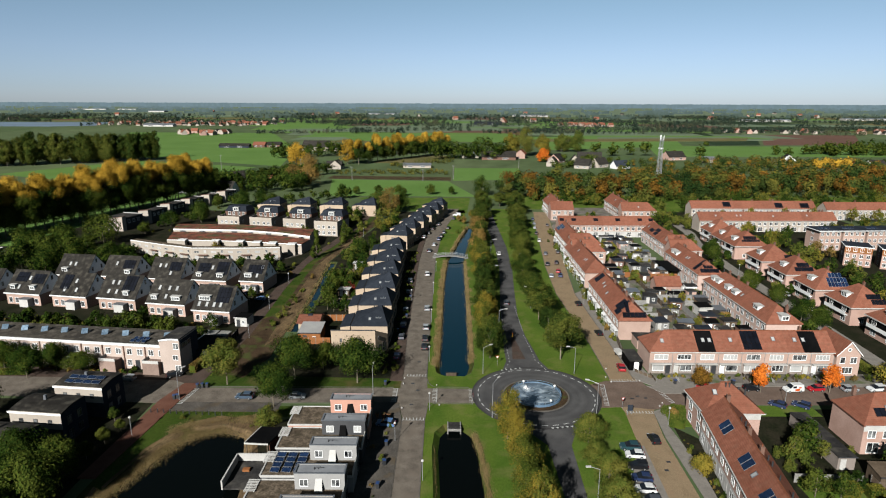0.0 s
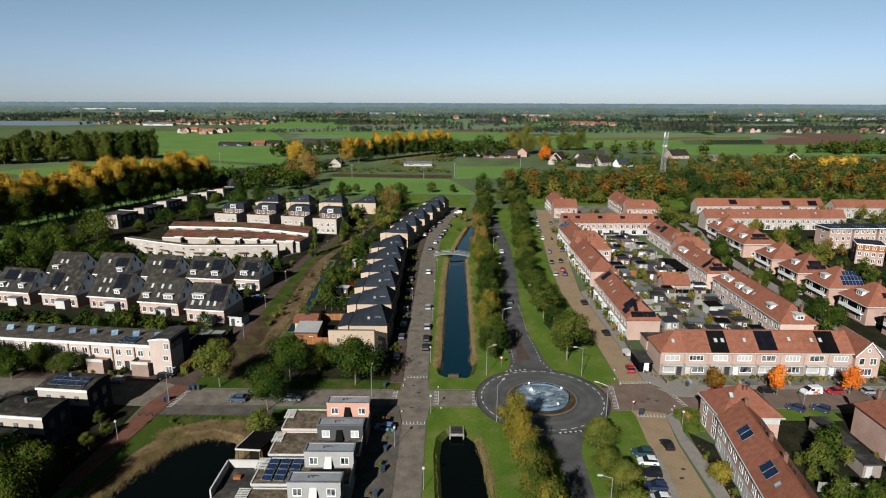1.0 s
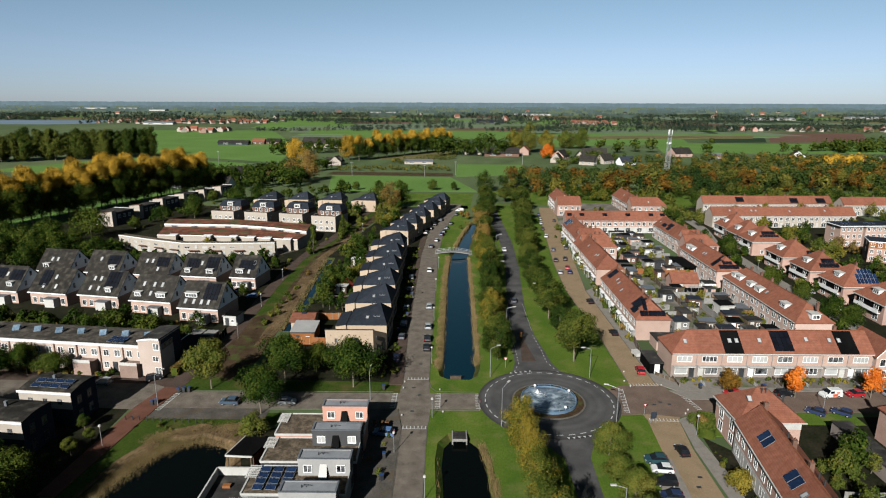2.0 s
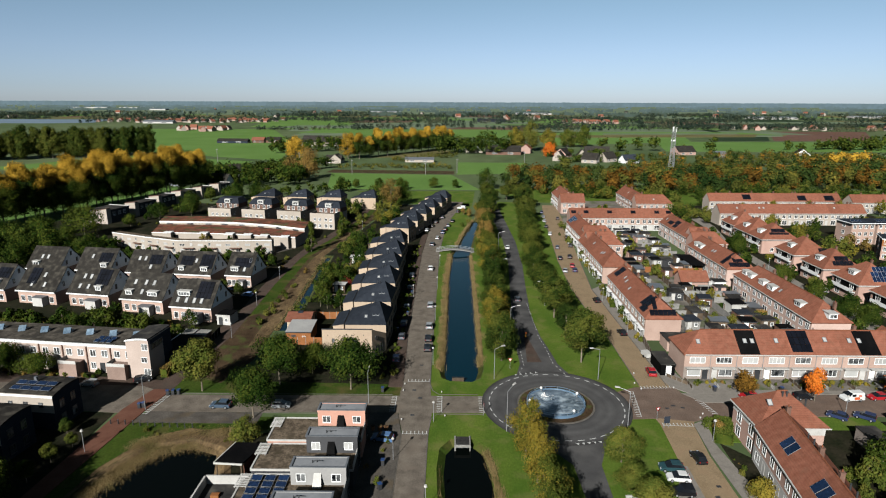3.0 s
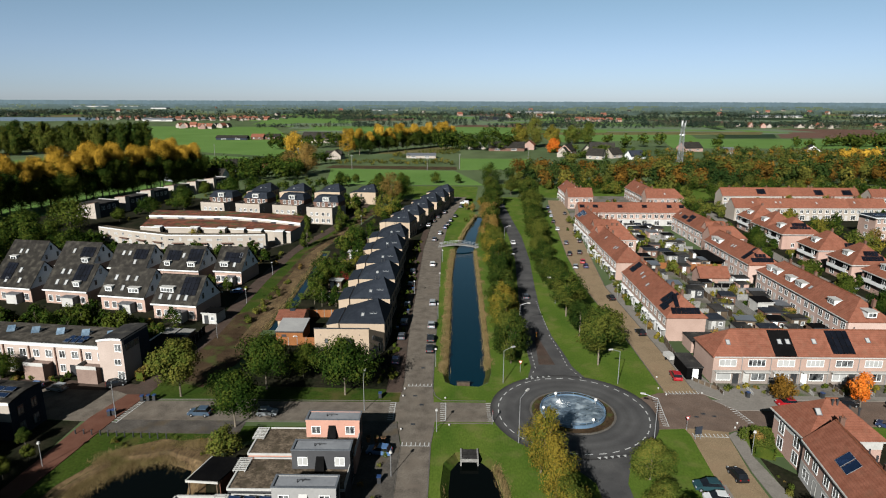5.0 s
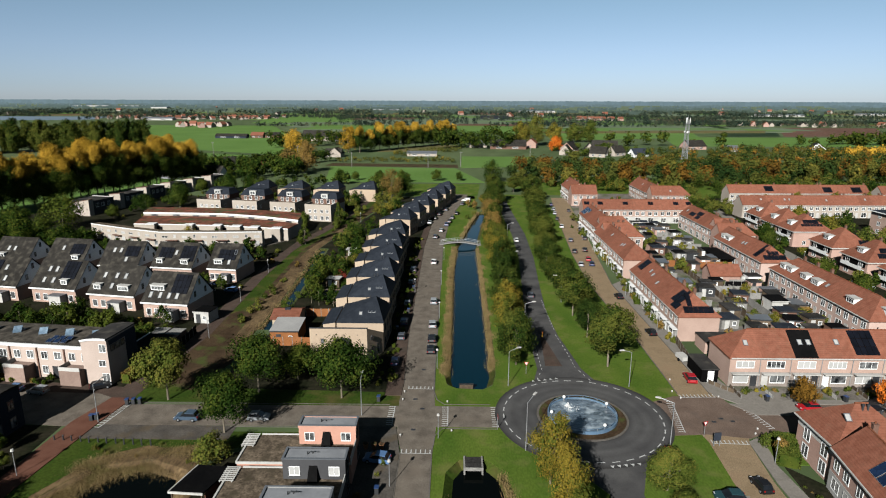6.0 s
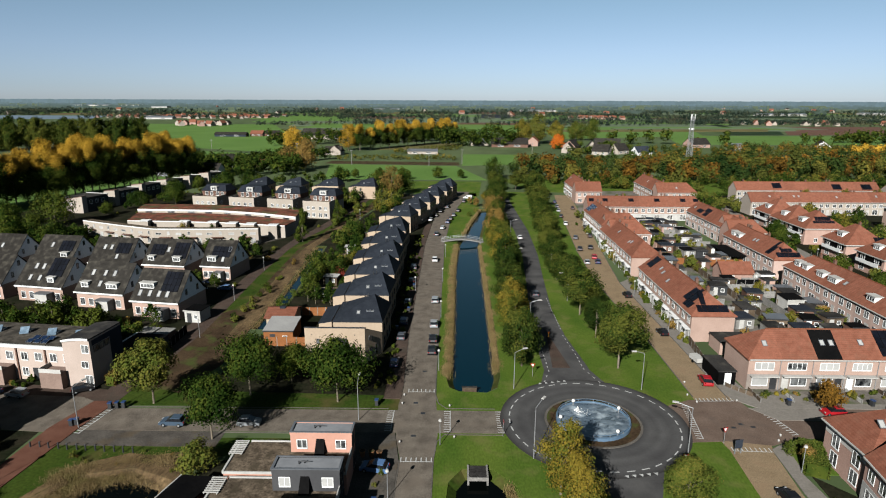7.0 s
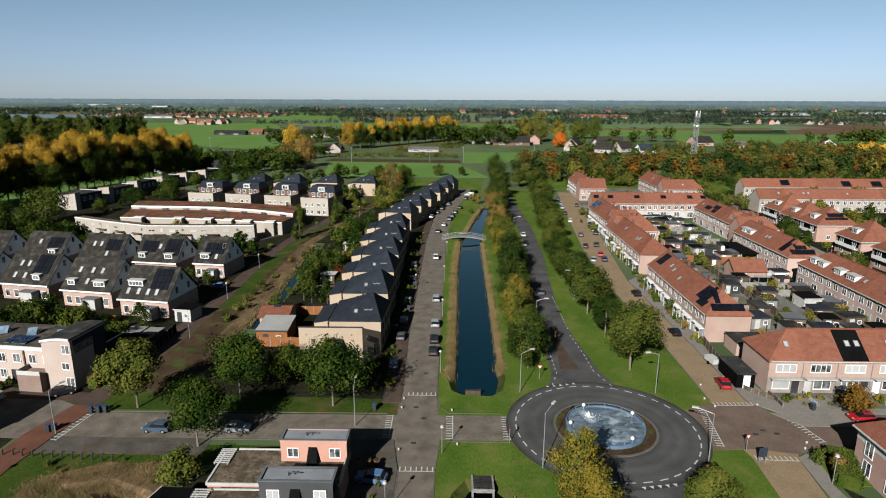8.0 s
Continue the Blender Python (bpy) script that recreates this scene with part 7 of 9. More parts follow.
dot(-150, -127, 214, 236, 24, [gtrees[1], bushes[1], gtrees[1]], 0.6, 1.0)
dot(-148, -130, 276, 345, 30, [gtrees[1], bushes[1], bushes[0]], 0.4, 0.7)
dot(-56, -47, 248, 320, 26, [gtrees[0], bushes[1], bushes[0]], 0.4, 0.8)
dot(-126, -45, 308, 345, 30, [gtrees[1], gtrees[0], gtrees[1]], 0.6, 1.1)
# right quarter: yards, lanes and front gardens
dot(54, 82, 146, 268, 190, bushes + [gtrees[0], gtrees[2], bushes[2], bushes[0], bushes[1]], 0.32, 0.66)
for x, y, k, t in ((63, 241, 0.75, gtrees[2]), (64.5, 246, 0.6, gtrees[2]), (59, 170, 0.5, gtrees[0]), (54.6, 146.2, 0.55, gtrees[3]), (79, 157, 0.5, gtrees[0]), (77, 236, 0.6, gtrees[2]), (74, 232, 0.5, gtrees[2]), (72, 193, 0.6, gtrees[1]), (81, 150.5, 0.55, bushes[2]), (70, 148, 0.5, gtrees[2])):
    copy_thing(t, sized(x, y, k, y * 5))
dot(97, 112, 150, 262, 34, [gtrees[1], gtrees[0], gtrees[1], bushes[1], bushes[0]], 0.5, 0.85)
for x, y, k in ((107, 236, 1.0), (105, 229, 0.95), (102, 163, 1.0), (104, 157, 0.9), (98, 247, 0.9), (101, 192, 0.9), (103, 178, 0.8), (99, 257, 0.85), (101, 268, 0.85)):
    copy_thing(far_limes[int(x) % 2], sized(x, y, k * 0.62, x * 3))
dot(127, 152, 140, 262, 44, [gtrees[1], gtrees[0], gtrees[2], bushes[1], gtrees[1]], 0.8, 1.2)
dot(128, 200, 262, 280, 26, [gtrees[1], gtrees[0], gtrees[2]], 0.7, 1.1)
dot(124, 196, 303, 313, 14, [gtrees[1], gtrees[0], bushes[1]], 0.6, 0.9)
for x, y, k in ((141.5, 277, 1.15), (160, 312, 1.2), (178, 312, 1.2), (193, 312, 1.2), (212, 309, 1.3), (225, 309, 1.2), (145, 312, 1.0)):
    copy_thing(gtrees[2], sized(x, y, k, x))
copy_thing(gtrees[3], sized(150, 236, 1.1)), copy_thing(gtrees[3], sized(154, 233, 0.9, 80))
dot(42.6, 44.0, 146, 182, 12, [bushes[0], bushes[2], bushes[1], bushes[3]], 0.4, 0.7)
dot(44.2, 46.0, 192, 262, 20, [bushes[0], bushes[2], bushes[1], gtrees[0]], 0.4, 0.7)
for x, y, k, t in ((43.6, 184.5, 0.55, gtrees[0]), (43.5, 163.5, 0.5, gtrees[1]), (43.0, 153.5, 0.4, gtrees[3]), (45.0, 209, 0.5, gtrees[2]), (48.5, 268, 0.9, gtrees[0]), (50.5, 266, 0.7, gtrees[1]), (47.5, 275, 0.7, gtrees[0])):
    copy_thing(t, sized(x, y, k, y))
dot(56, 88, 283, 345, 30, bushes + gtrees[:2], 0.4, 0.7)
dot(104, 118, 280, 350, 22, gtrees[:2], 0.8, 1.2)
dot(122, 290, 330, 380, 90, [gtrees[1], gtrees[0], gtrees[1], gtrees[2]], 0.9, 1.5)
dot(52, 122, 352, 384, 34, [gtrees[1], gtrees[0], gtrees[2]], 0.8, 1.3)
dot(200, 290, 240, 306, 60, [gtrees[1], gtrees[0], gtrees[2]], 0.8, 1.3)
dot(124, 196, 292, 302, 16, [gtrees[1], gtrees[0], gtrees[2], bushes[1]], 0.6, 1.0)
# foreground gardens on the right
dot(57, 71, 62, 92, 26, [bushes[0], bushes[1], bushes[2], gtrees[0]], 0.45, 0.8)
dot(74, 108, 78, 92, 24, [bushes[0], bushes[1], gtrees[1]], 0.5, 0.9)
dot(66, 72, 92, 104, 10, [bushes[0], bushes[3], bushes[1]], 0.6, 0.9)
dot(47, 88, 123, 126.2, 44, [bushes[0], bushes[1], bushes[2], bushes[3]], 0.22, 0.5)
dot(57, 66, 62, 95, 16, [gtrees[0], gtrees[1], bushes[0], bushes[1]], 0.5, 0.8)
dot(57.5, 60, 88, 97, 8, [bushes[0], bushes[1]], 0.5, 0.9)
dot(73, 92, 84, 93.5, 24, [bushes[0], bushes[1], bushes[2]], 0.5, 0.9)
dot(42.6, 44.2, 64, 100, 46, [bushes[0], bushes[1], bushes[2], bushes[3]], 0.22, 0.55)
# shady front gardens of the villas and the cube houses
dot(-16.0, -13.0, 126, 240, 70, [bushes[1], bushes[1], bushes[0]], 0.25, 0.55)
dot(-15.0, -11.6, 66, 108, 14, [bushes[0], bushes[1], bushes[3]], 0.3, 0.6)
dot(-11.5, -4, 244, 330, 12, [bushes[0], bushes[2], gtrees[0]], 0.35, 0.6, lambda x, y: x < -12.5 + max(0, y - 245) * 0.12)
tree(sized(-36.0, 103.2, 1.0), 4.4, 0.3, 2.6, LEAF_GREEN, 68, 2600, 0.30, label="broad green shrub beside the flat roof", cat="shrub", name="shrub", n=26)
dot(-60, -35, 102.5, 108, 12, [bushes[3], bushes[0]], 0.25, 0.45)
copy_thing(gtrees[3], sized(7.5, 300, 0.7)), copy_thing(gtrees[3], sized(5.0, 306, 0.6, 40)), copy_thing(bushes[0], sized(7.0, 285, 1.0)), copy_thing(bushes[0], sized(4.0, 278, 0.9))

for i, (lm, lb) in enumerate(((LEAF_GREEN, "low green shrubs in the gardens"), (LEAF_DARK, "low dark-green shrubs in the gardens"), (LEAF_YELLOW, "low yellow-green shrubs in the gardens"), (LEAF_BROWN, "low brownish shrubs in the gardens"))):
    parts_ = []
    for j, (x, y, k) in enumerate(SHRUBBERY[i]):
        parts_.append(leaves([(x + k * a, y + k * b, k * c, k * r) for a, b, c, r in crown_blobs(2.4, 0.1, 1.3, 500 + j, 12)], 230, 0.31, 900 + 97 * i + j))
    tagged(new("shrubbery", leaf_mesh("shrubbery", np.concatenate(parts_), lm)), lb, "shrubs", kind="stuff")
    parts_ = []
    for j, (x, y, k) in enumerate(GROVES[i]):
        parts_.append(leaves([(x + k * a, y + k * b, k * c, k * r) for a, b, c, r in crown_blobs(6.6, 1.0, 2.7, 700 + j, 16)], 420, 0.58, 1900 + 97 * i + j))
    if parts_:
        tagged(new("garden_grove", leaf_mesh("garden_grove", np.concatenate(parts_), lm)), lb.replace("low", "leafy").replace("shrubs", "trees"), "trees", kind="stuff")

# poplars: yellow leaves; sunlit tops and shaded lower crowns are put into the colours
poplars = [tree(O, 32.0, 5.0, 9.5, LEAF_DARK, s, 16000, 0.62, "tall", label="tall golden-topped poplar, lower crown darkened for shade", group="poplar row", name="poplar_tree", n=44, thick=0.45, top=LEAF_GOLD) for s in (71, 72)]
plant(poplars, [(-216 + i * 1.6 + (i % 2) * 9, 250 + i * 4.4, 0.815 + 0.04 * ((i * 7) % 4)) for i in range(-7, 33)], 23, 0.08)
green_pop = [tree(O, 28.0, 2.0, 9.5, LEAF_STREET, 73, 8400, 1.05, "tall", label="tall poplar with olive-green leaves", group="far poplar row", name="poplar_tree", n=40, thick=0.45)]
plant(green_pop, [(-470 + i * 6.2, 530 + i * 3.4 + (i % 3) * 5, 0.95 + 0.04 * (i % 4)) for i in range(27)], 24, 0.08)
for i, (x, y, k) in enumerate(((-88, 590, 0.78), (-80, 600, 0.8), (-72, 612, 0.84), (-64, 622, 0.82), (-56, 634, 0.86), (-48, 646, 0.86), (-40, 658, 0.84), (-32, 668, 0.88), (-25, 680, 0.86), (-17, 690, 0.88), (-9, 700, 0.86), (-1, 712, 0.84), (-98, 600, 0.76), (-70, 690, 0.8), (-58, 700, 0.8), (-46, 708, 0.8), (-82, 684, 0.8), (-30, 720, 0.8), (-15, 728, 0.8))):
    tagged(copy_thing(poplars[i % 2], sized(x, y, k, 31 * i)), group="far golden poplars")
tree(sized(-142, 562), 24, 2.5, 9.5, LEAF_GOLD, 74, 3600, 0.9, label="large round golden tree in the meadow", n=40)
tree(sized(-125, 540), 15, 2.0, 8.0, LEAF_BROWN, 75, 2600, 0.8, label="round brown autumn tree in the meadow", n=30)
tree(sized(-99, 592), 25, 2.0, 8.0, LEAF_GOLD, 76, 3200, 0.9, "tall", label="tall golden tree beside the farm", n=40)
tree(sized(-104, 440), 17, 1.5, 9.0, LEAF_BROWN, 77, 3200, 0.8, label="broad brownish willow behind the houses", n=36)
tree(sized(-118, 452), 15, 1.5, 8.0, LEAF_BROWN, 78, 2600, 0.8, label="broad brownish willow behind the houses", n=30)
for x, y, h_, r_, lf, sd, lb in ((70, 680, 27, 10.5, LEAF_YELLOW, 79, "large tree with yellow-green leaves beside the farm"), (88, 688, 34, 13.0, LEAF_GREEN, 83, "tall spreading tree with olive leaves"), (107, 682, 25, 10.0, LEAF_YELLOW, 84, "large tree with yellow-green leaves beside the farm"),
                                 (140, 745, 22, 10.5, LEAF_GREEN, 80, "broad willow with grey-green leaves"), (159, 748, 26, 11.5, LEAF_GREEN, 85, "broad willow with grey-green leaves")):
    tree(sized(x, y), h_, 2.0, r_, lf, sd, 5200, 1.1, label=lb, n=24)
tree(sized(98, 620), 15, 1.0, 6.5, LEAF_RUST, 81, 2400, 0.9, label="rust-red tree beside the farm", n=30)
tree(sized(22.2, 394), 14, 1.2, 6.4, LEAF_DARK, 82, 2800, 0.6, label="round dark-green tree at the field's edge", n=32)
for x, y, k in ((-12, 398, 0.62), (-34, 402, 0.55), (-30, 392, 0.5), (-48, 405, 0.45), (-72, 400, 0.6), (-62, 398, 0.5), (2, 399, 0.45)):
    copy_thing(far_limes[int(abs(y)) % 2], sized(x, y, k, x))


def wood(name, places, leaf, label, seed, per=70, kind="stuff", grain=0.32):
    """Many far trees in one mesh; places of (x, y, height, radius)."""
    g, out = random.Random(seed), []
    for i, (x, y, h, r) in enumerate(places):
        bl = [(x + g.uniform(-0.5, 0.5) * r, y + g.uniform(-0.5, 0.5) * r, h * g.uniform(0.25, 0.82), r * g.uniform(0.4, 0.6)) for _ in range(7)]
        out.append(leaves(bl, per, r * grain, seed * 1000 + i, 0.4))
    return tagged(new(name, leaf_mesh(name, np.concatenate(out), leaf)), label, "woodland", kind=kind)


def belt(x0, y0, x1, y1, wide, step, h, r, seed):
    g = random.Random(seed)
    n = max(1, int(math.dist((x0, y0), (x1, y1)) / step))
    return [(x0 + (x1 - x0) * (i + g.random()) / n, y0 + (y1 - y0) * (i + g.random()) / n + g.uniform(0, wide), h * g.uniform(0.65, 1.15), r * g.uniform(0.7, 1.2)) for i in range(n)]


trees_ = belt(34, 376, 120, 372, 38, 2.1, 14, 5.0, 1) + belt(120, 366, 330, 386, 52, 1.7, 14, 5.2, 2) + belt(40, 410, 330, 438, 22, 3.6, 15, 5.6, 3)
for k, lm, lb in ((0, WOOD_GREEN, "dark-green trees of the woodland belt"), (1, WOOD_OLIVE, "olive and yellowing trees of the woodland belt"), (2, WOOD_RUST, "orange-brown autumn trees of the woodland belt")):
    wood("wood_belt", [t for i, t in enumerate(trees_) if (0, 2, 0, 2, 1, 0, 2, 1, 0, 1)[(i * 7 + i // 9) % 10] == k], lm, lb, 91 + 10 * k, 300, grain=0.26)
wood("wood_belt", belt(-165, 392, -100, 402, 34, 1.6, 12, 5.0, 4) + belt(-175, 420, -120, 470, 30, 2.0, 12, 5.0, 5) + belt(-150, 470, -100, 500, 20, 3.0, 10, 4.5, 6) + belt(-135, 352, -60, 372, 14, 5.0, 7, 3.6, 7), LEAF_DARK, "dense dark-green trees behind the houses", 92, 170)
wood("wood_belt", belt(-18, 632, 62, 636, 40, 2.6, 24, 7.0, 8) + belt(-190, 640, -100, 690, 30, 4.0, 17, 7.0, 9), LEAF_DARK, "tall dark-green trees beside the farm", 93, 150)
wood("scrub", belt(150, 500, 330, 455, 40, 2.4, 8, 4.2, 10) + belt(180, 530, 420, 500, 60, 2.6, 8, 4.5, 11) + belt(250, 590, 420, 560, 30, 3.0, 9, 5, 12) + belt(340, 470, 420, 470, 60, 2.0, 12, 6, 13), LEAF_MIX, "autumn scrub beyond the woodland belt", 94, 110)
wood("scrub", belt(-97, 505, 0, 502, 26, 2.2, 3.5, 2.6, 14) + belt(-55, 548, 6, 600, 40, 2.0, 4.5, 2.6, 15), WOOD_OLIVE, "brownish orchard and hedge", 95, 70)
wood("wood_belt", belt(345, 560, 385, 572, 10, 4.0, 11, 6.0, 16), LEAF_GOLD, "orange autumn trees beside a farm", 96, 150)
wood("wood_belt", [(294, 704, 13, 8), (387, 716, 11, 6.5), (392, 695, 11, 7), (428, 718, 12, 8), (362, 848, 9, 6), (210, 700, 15, 8), (225, 690, 16, 9), (190, 690, 14, 9), (178, 730, 15, 9), (245, 660, 12, 8)] + belt(440, 690, 560, 720, 40, 4.0, 16, 8, 17), LEAF_DARK, "single trees in the meadows", 97, 150)
far = []
g_ = random.Random(9)
for i in range(220):
    y = 1120 * math.exp(g_.uniform(0, 0.75))
    x = g_.uniform(-0.82, 0.82) * y
    length = g_.uniform(30, 190) * (0.6 + y / 2600)
    if 430 < x < 620 and 850 < y < 1180 or -360 < x < -120 and y < 1000 or x < -420 and 1000 < y < 1620 or 180 < x < 640 and y < 900:
        continue
    far += belt(x, y, x + length, y + g_.uniform(-0.2, 0.2) * length, 9, 5 + y / 420, g_.uniform(8, 15), 4 + y / 600, 100 + i)
wood("far_woods", far, LEAF_HAZED, "hedgerows and woods far over the plain", 98, 56, grain=0.36)
wood("far_woods", belt(-2000, 2150, 2000, 2150, 200, 16, 9, 8, 400) + belt(-1800, 1900, 1800, 1900, 160, 26, 9, 8, 401), LEAF_HAZED, "long woods far over the plain", 99, 26, grain=0.45)


def reeds(name, path, wide, h, count, seed, label, lay=0.5, w=0.026):
    """Upright blades along a waterside path."""
    g = np.random.default_rng(seed)
    pts = np.array(path, float)
    seg = np.linalg.norm(np.diff(pts, axis=0), axis=1)
    cum = np.concatenate([[0], np.cumsum(seg)])
    s = g.uniform(0, cum[-1], count)
    x, y = np.interp(s, cum, pts[:, 0]), np.interp(s, cum, pts[:, 1])
    x, y = x + g.normal(size=count) * wide * 0.4, y + g.normal(size=count) * wide * 0.4
    hh = h * g.uniform(0.45, 1.1, count) * (0.85 + 0.2 * np.sin(s * 0.7) * np.sin(s * 0.23 + 1))
    a = g.uniform(0, math.pi, count)
    lean = g.normal(size=(count, 2)) * lay * hh[:, None]
    z0 = -0.9
    q = np.stack([np.stack([x - w * np.cos(a), y - w * np.sin(a), np.full(count, z0)], 1), np.stack([x + w * np.cos(a), y + w * np.sin(a), np.full(count, z0)], 1),
                  np.stack([x + lean[:, 0] + w * 0.6 * np.cos(a), y + lean[:, 1] + w * 0.6 * np.sin(a), hh - 0.6], 1), np.stack([x + lean[:, 0] - w * 0.6 * np.cos(a), y + lean[:, 1] - w * 0.6 * np.sin(a), hh - 0.6], 1)], 1)
    tagged(new(name, leaf_mesh(name, q.reshape(-1, 3), REED)), label, "reeds", kind="stuff")


reeds("reeds", [(-4.2, 131), (-4.0, 140), (-3.6, 165), (-3.2, 200), (-1.9, 228)], 1.0, 1.0, 52000, 1, "dry tan reeds along the canal bank", 0.22)
reeds("reeds", [(5.1, 134), (5.6, 140), (6.1, 165), (6.5, 200), (6.8, 228)], 1.3, 0.75, 44000, 2, "dry tan reeds along the canal bank", 0.22)
reeds("reeds", [(0.6, 242), (4.0, 266), (8.8, 292)], 0.8, 1.6, 3000, 3, "dry tan reeds along the canal bank", 0.22)
reeds("reeds", [(6.2, 60), (6.0, 84), (5.2, 96), (4.2, 101)], 0.9, 0.9, 9000, 4, "dry tan reeds along the southern canal", 0.25)
reeds("reeds", [(-3.0, 60), (-3.3, 84), (-3.8, 97)], 0.5, 0.7, 900, 5, "dry tan reeds along the southern canal", 0.25)
reeds("reeds", [(-59.0, 82), (-56.8, 91), (-53.8, 98.4), (-50, 103.0), (-45, 104.8), (-40, 103.6)], 3.4, 0.50, 90000, 6, "dry tan flattened reeds round the pond", 1.0, 0.016)
reeds("reeds", [(-54.2, 100.6), (-50.2, 104.0), (-45, 105.4), (-39, 105.4)], 2.0, 0.95, 20000, 9, "tan tufts of dry grass above the pond", 0.45, 0.016)
reeds("reeds", [(-45.4, 152), (-45.4, 172), (-46.3, 195), (-47.5, 223)], 0.9, 0.9, 10000, 7, "dry tan reeds along the ditch")
reeds("reeds", [(-48.0, 148), (-48.2, 180), (-49.2, 215), (-46, 246), (-40.5, 282)], 2.2, 0.45, 32000, 8, "dry tan weeds along the track")
# ---- fields and the far plain ----
def field(outline, material, label, z=0.05):
    sheet("field", outline, z, material, label, "field")


field([(-93, 477), (0, 466), (18, 390), (-80, 393)], MEADOW, "bright green meadow behind the houses")
field([(-300, 640), (-160, 570), (-190, 760), (-330, 1150), (-600, 1150), (-430, 690)], MEADOW, "wide green pasture")
field([(240, 690), (520, 690), (580, 850), (280, 850)], MEADOW, "green meadow with single trees")
field([(120, 770), (330, 850), (420, 1150), (150, 1150)], MEADOW, "green meadow beyond the mast", 0.055)
field([(455, 873), (600, 880), (760, 1137), (585, 1137)], PLOUGHED, "brown ploughed field")
field([(370, 862), (450, 873), (575, 1137), (470, 1137)], CROP, "dark-green crop field")
field([(-80, 604), (-18, 604), (6, 690), (-26, 690)], STRAW, "pale mown grass field")
field([(-98, 481), (2, 471), (2, 492), (-96, 500)], SOIL, "brown reed strip along the meadow", 0.06)
field([(4, 470), (60, 480), (66, 560), (6, 560)], MEADOW, "green paddock beside the farm")
field([(-60, 1080), (230, 1100), (300, 1330), (-80, 1330)], PLOUGHED, "brown field far off", 0.06)
field([(-380, 500), (-215, 420), (-180, 560), (-320, 620)], MEADOW, "green pasture behind the poplars")
field([(-260, 262), (-190, 248), (-168, 395), (-215, 420)], MEADOW, "green pasture under the poplars", 0.045)
field([(-905, 1380), (-830, 1430), (-900, 1640), (-1600, 1640), (-1500, 1380)], LAKE, "lake far off, sky reflection put into its pale blue", 0.07)
g_ = random.Random(21)
for i in range(120):
    y = 900 * math.exp(g_.uniform(0, 0.95))
    x = g_.uniform(-0.8, 0.8) * y
    if 330 < x < 780 and y < 1200 or x < -500 and y < 1600:
        continue
    w_, d_ = g_.uniform(120, 380), g_.uniform(60, 220) * (y / 1200)
    k = g_.uniform(-40, 40)
    field([(x, y), (x + w_, y + k), (x + w_ + k, y + d_ + k), (x + k, y + d_)], g_.choice((HAZED_MEADOW, MEADOW, MEADOW, STRAW, CROP, PLOUGHED, MEADOW, HAZED_MEADOW)), g_.choice(("flat farm field far over the plain",)), 0.08 + 0.003 * i)
sheet("far_plain", [(-5200, 2350), (5200, 2350), (5200, 4900), (-5200, 4900)], 0.6, HAZED_MEADOW, "farmland near the horizon, haze put into its pale colour", "ground")
# tree lines at the horizon, one behind the other; emission paints their haze
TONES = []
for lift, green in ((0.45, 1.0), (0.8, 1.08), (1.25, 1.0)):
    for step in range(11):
        haze = bpy.data.materials.new("painted_haze")
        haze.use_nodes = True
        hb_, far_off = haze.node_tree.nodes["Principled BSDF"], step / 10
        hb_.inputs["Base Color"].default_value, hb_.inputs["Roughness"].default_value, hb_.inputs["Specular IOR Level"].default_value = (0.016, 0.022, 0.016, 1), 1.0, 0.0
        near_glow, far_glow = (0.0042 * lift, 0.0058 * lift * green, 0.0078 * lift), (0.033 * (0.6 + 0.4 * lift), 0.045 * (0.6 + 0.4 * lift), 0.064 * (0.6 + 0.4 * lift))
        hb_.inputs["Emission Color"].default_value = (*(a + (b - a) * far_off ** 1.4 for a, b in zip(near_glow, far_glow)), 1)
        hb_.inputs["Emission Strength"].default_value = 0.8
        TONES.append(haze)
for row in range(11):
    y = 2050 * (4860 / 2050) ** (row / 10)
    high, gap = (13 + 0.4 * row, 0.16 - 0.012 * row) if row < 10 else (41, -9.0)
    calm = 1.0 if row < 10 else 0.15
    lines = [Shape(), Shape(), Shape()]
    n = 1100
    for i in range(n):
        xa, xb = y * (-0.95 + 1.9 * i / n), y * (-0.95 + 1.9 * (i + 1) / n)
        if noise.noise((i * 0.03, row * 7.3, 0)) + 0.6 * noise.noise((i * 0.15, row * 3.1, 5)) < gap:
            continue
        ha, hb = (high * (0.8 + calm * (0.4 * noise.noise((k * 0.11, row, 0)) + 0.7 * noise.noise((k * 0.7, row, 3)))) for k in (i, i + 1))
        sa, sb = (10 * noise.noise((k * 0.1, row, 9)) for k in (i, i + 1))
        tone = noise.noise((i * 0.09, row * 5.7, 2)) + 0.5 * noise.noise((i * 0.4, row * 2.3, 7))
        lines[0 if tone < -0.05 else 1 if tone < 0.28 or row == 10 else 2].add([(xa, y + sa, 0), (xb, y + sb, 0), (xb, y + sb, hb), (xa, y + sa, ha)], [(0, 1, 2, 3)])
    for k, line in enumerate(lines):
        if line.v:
            solid("backdrop", line, TONES[11 * k + row], "line of far woods near the horizon, haze painted by glow", "backdrop")


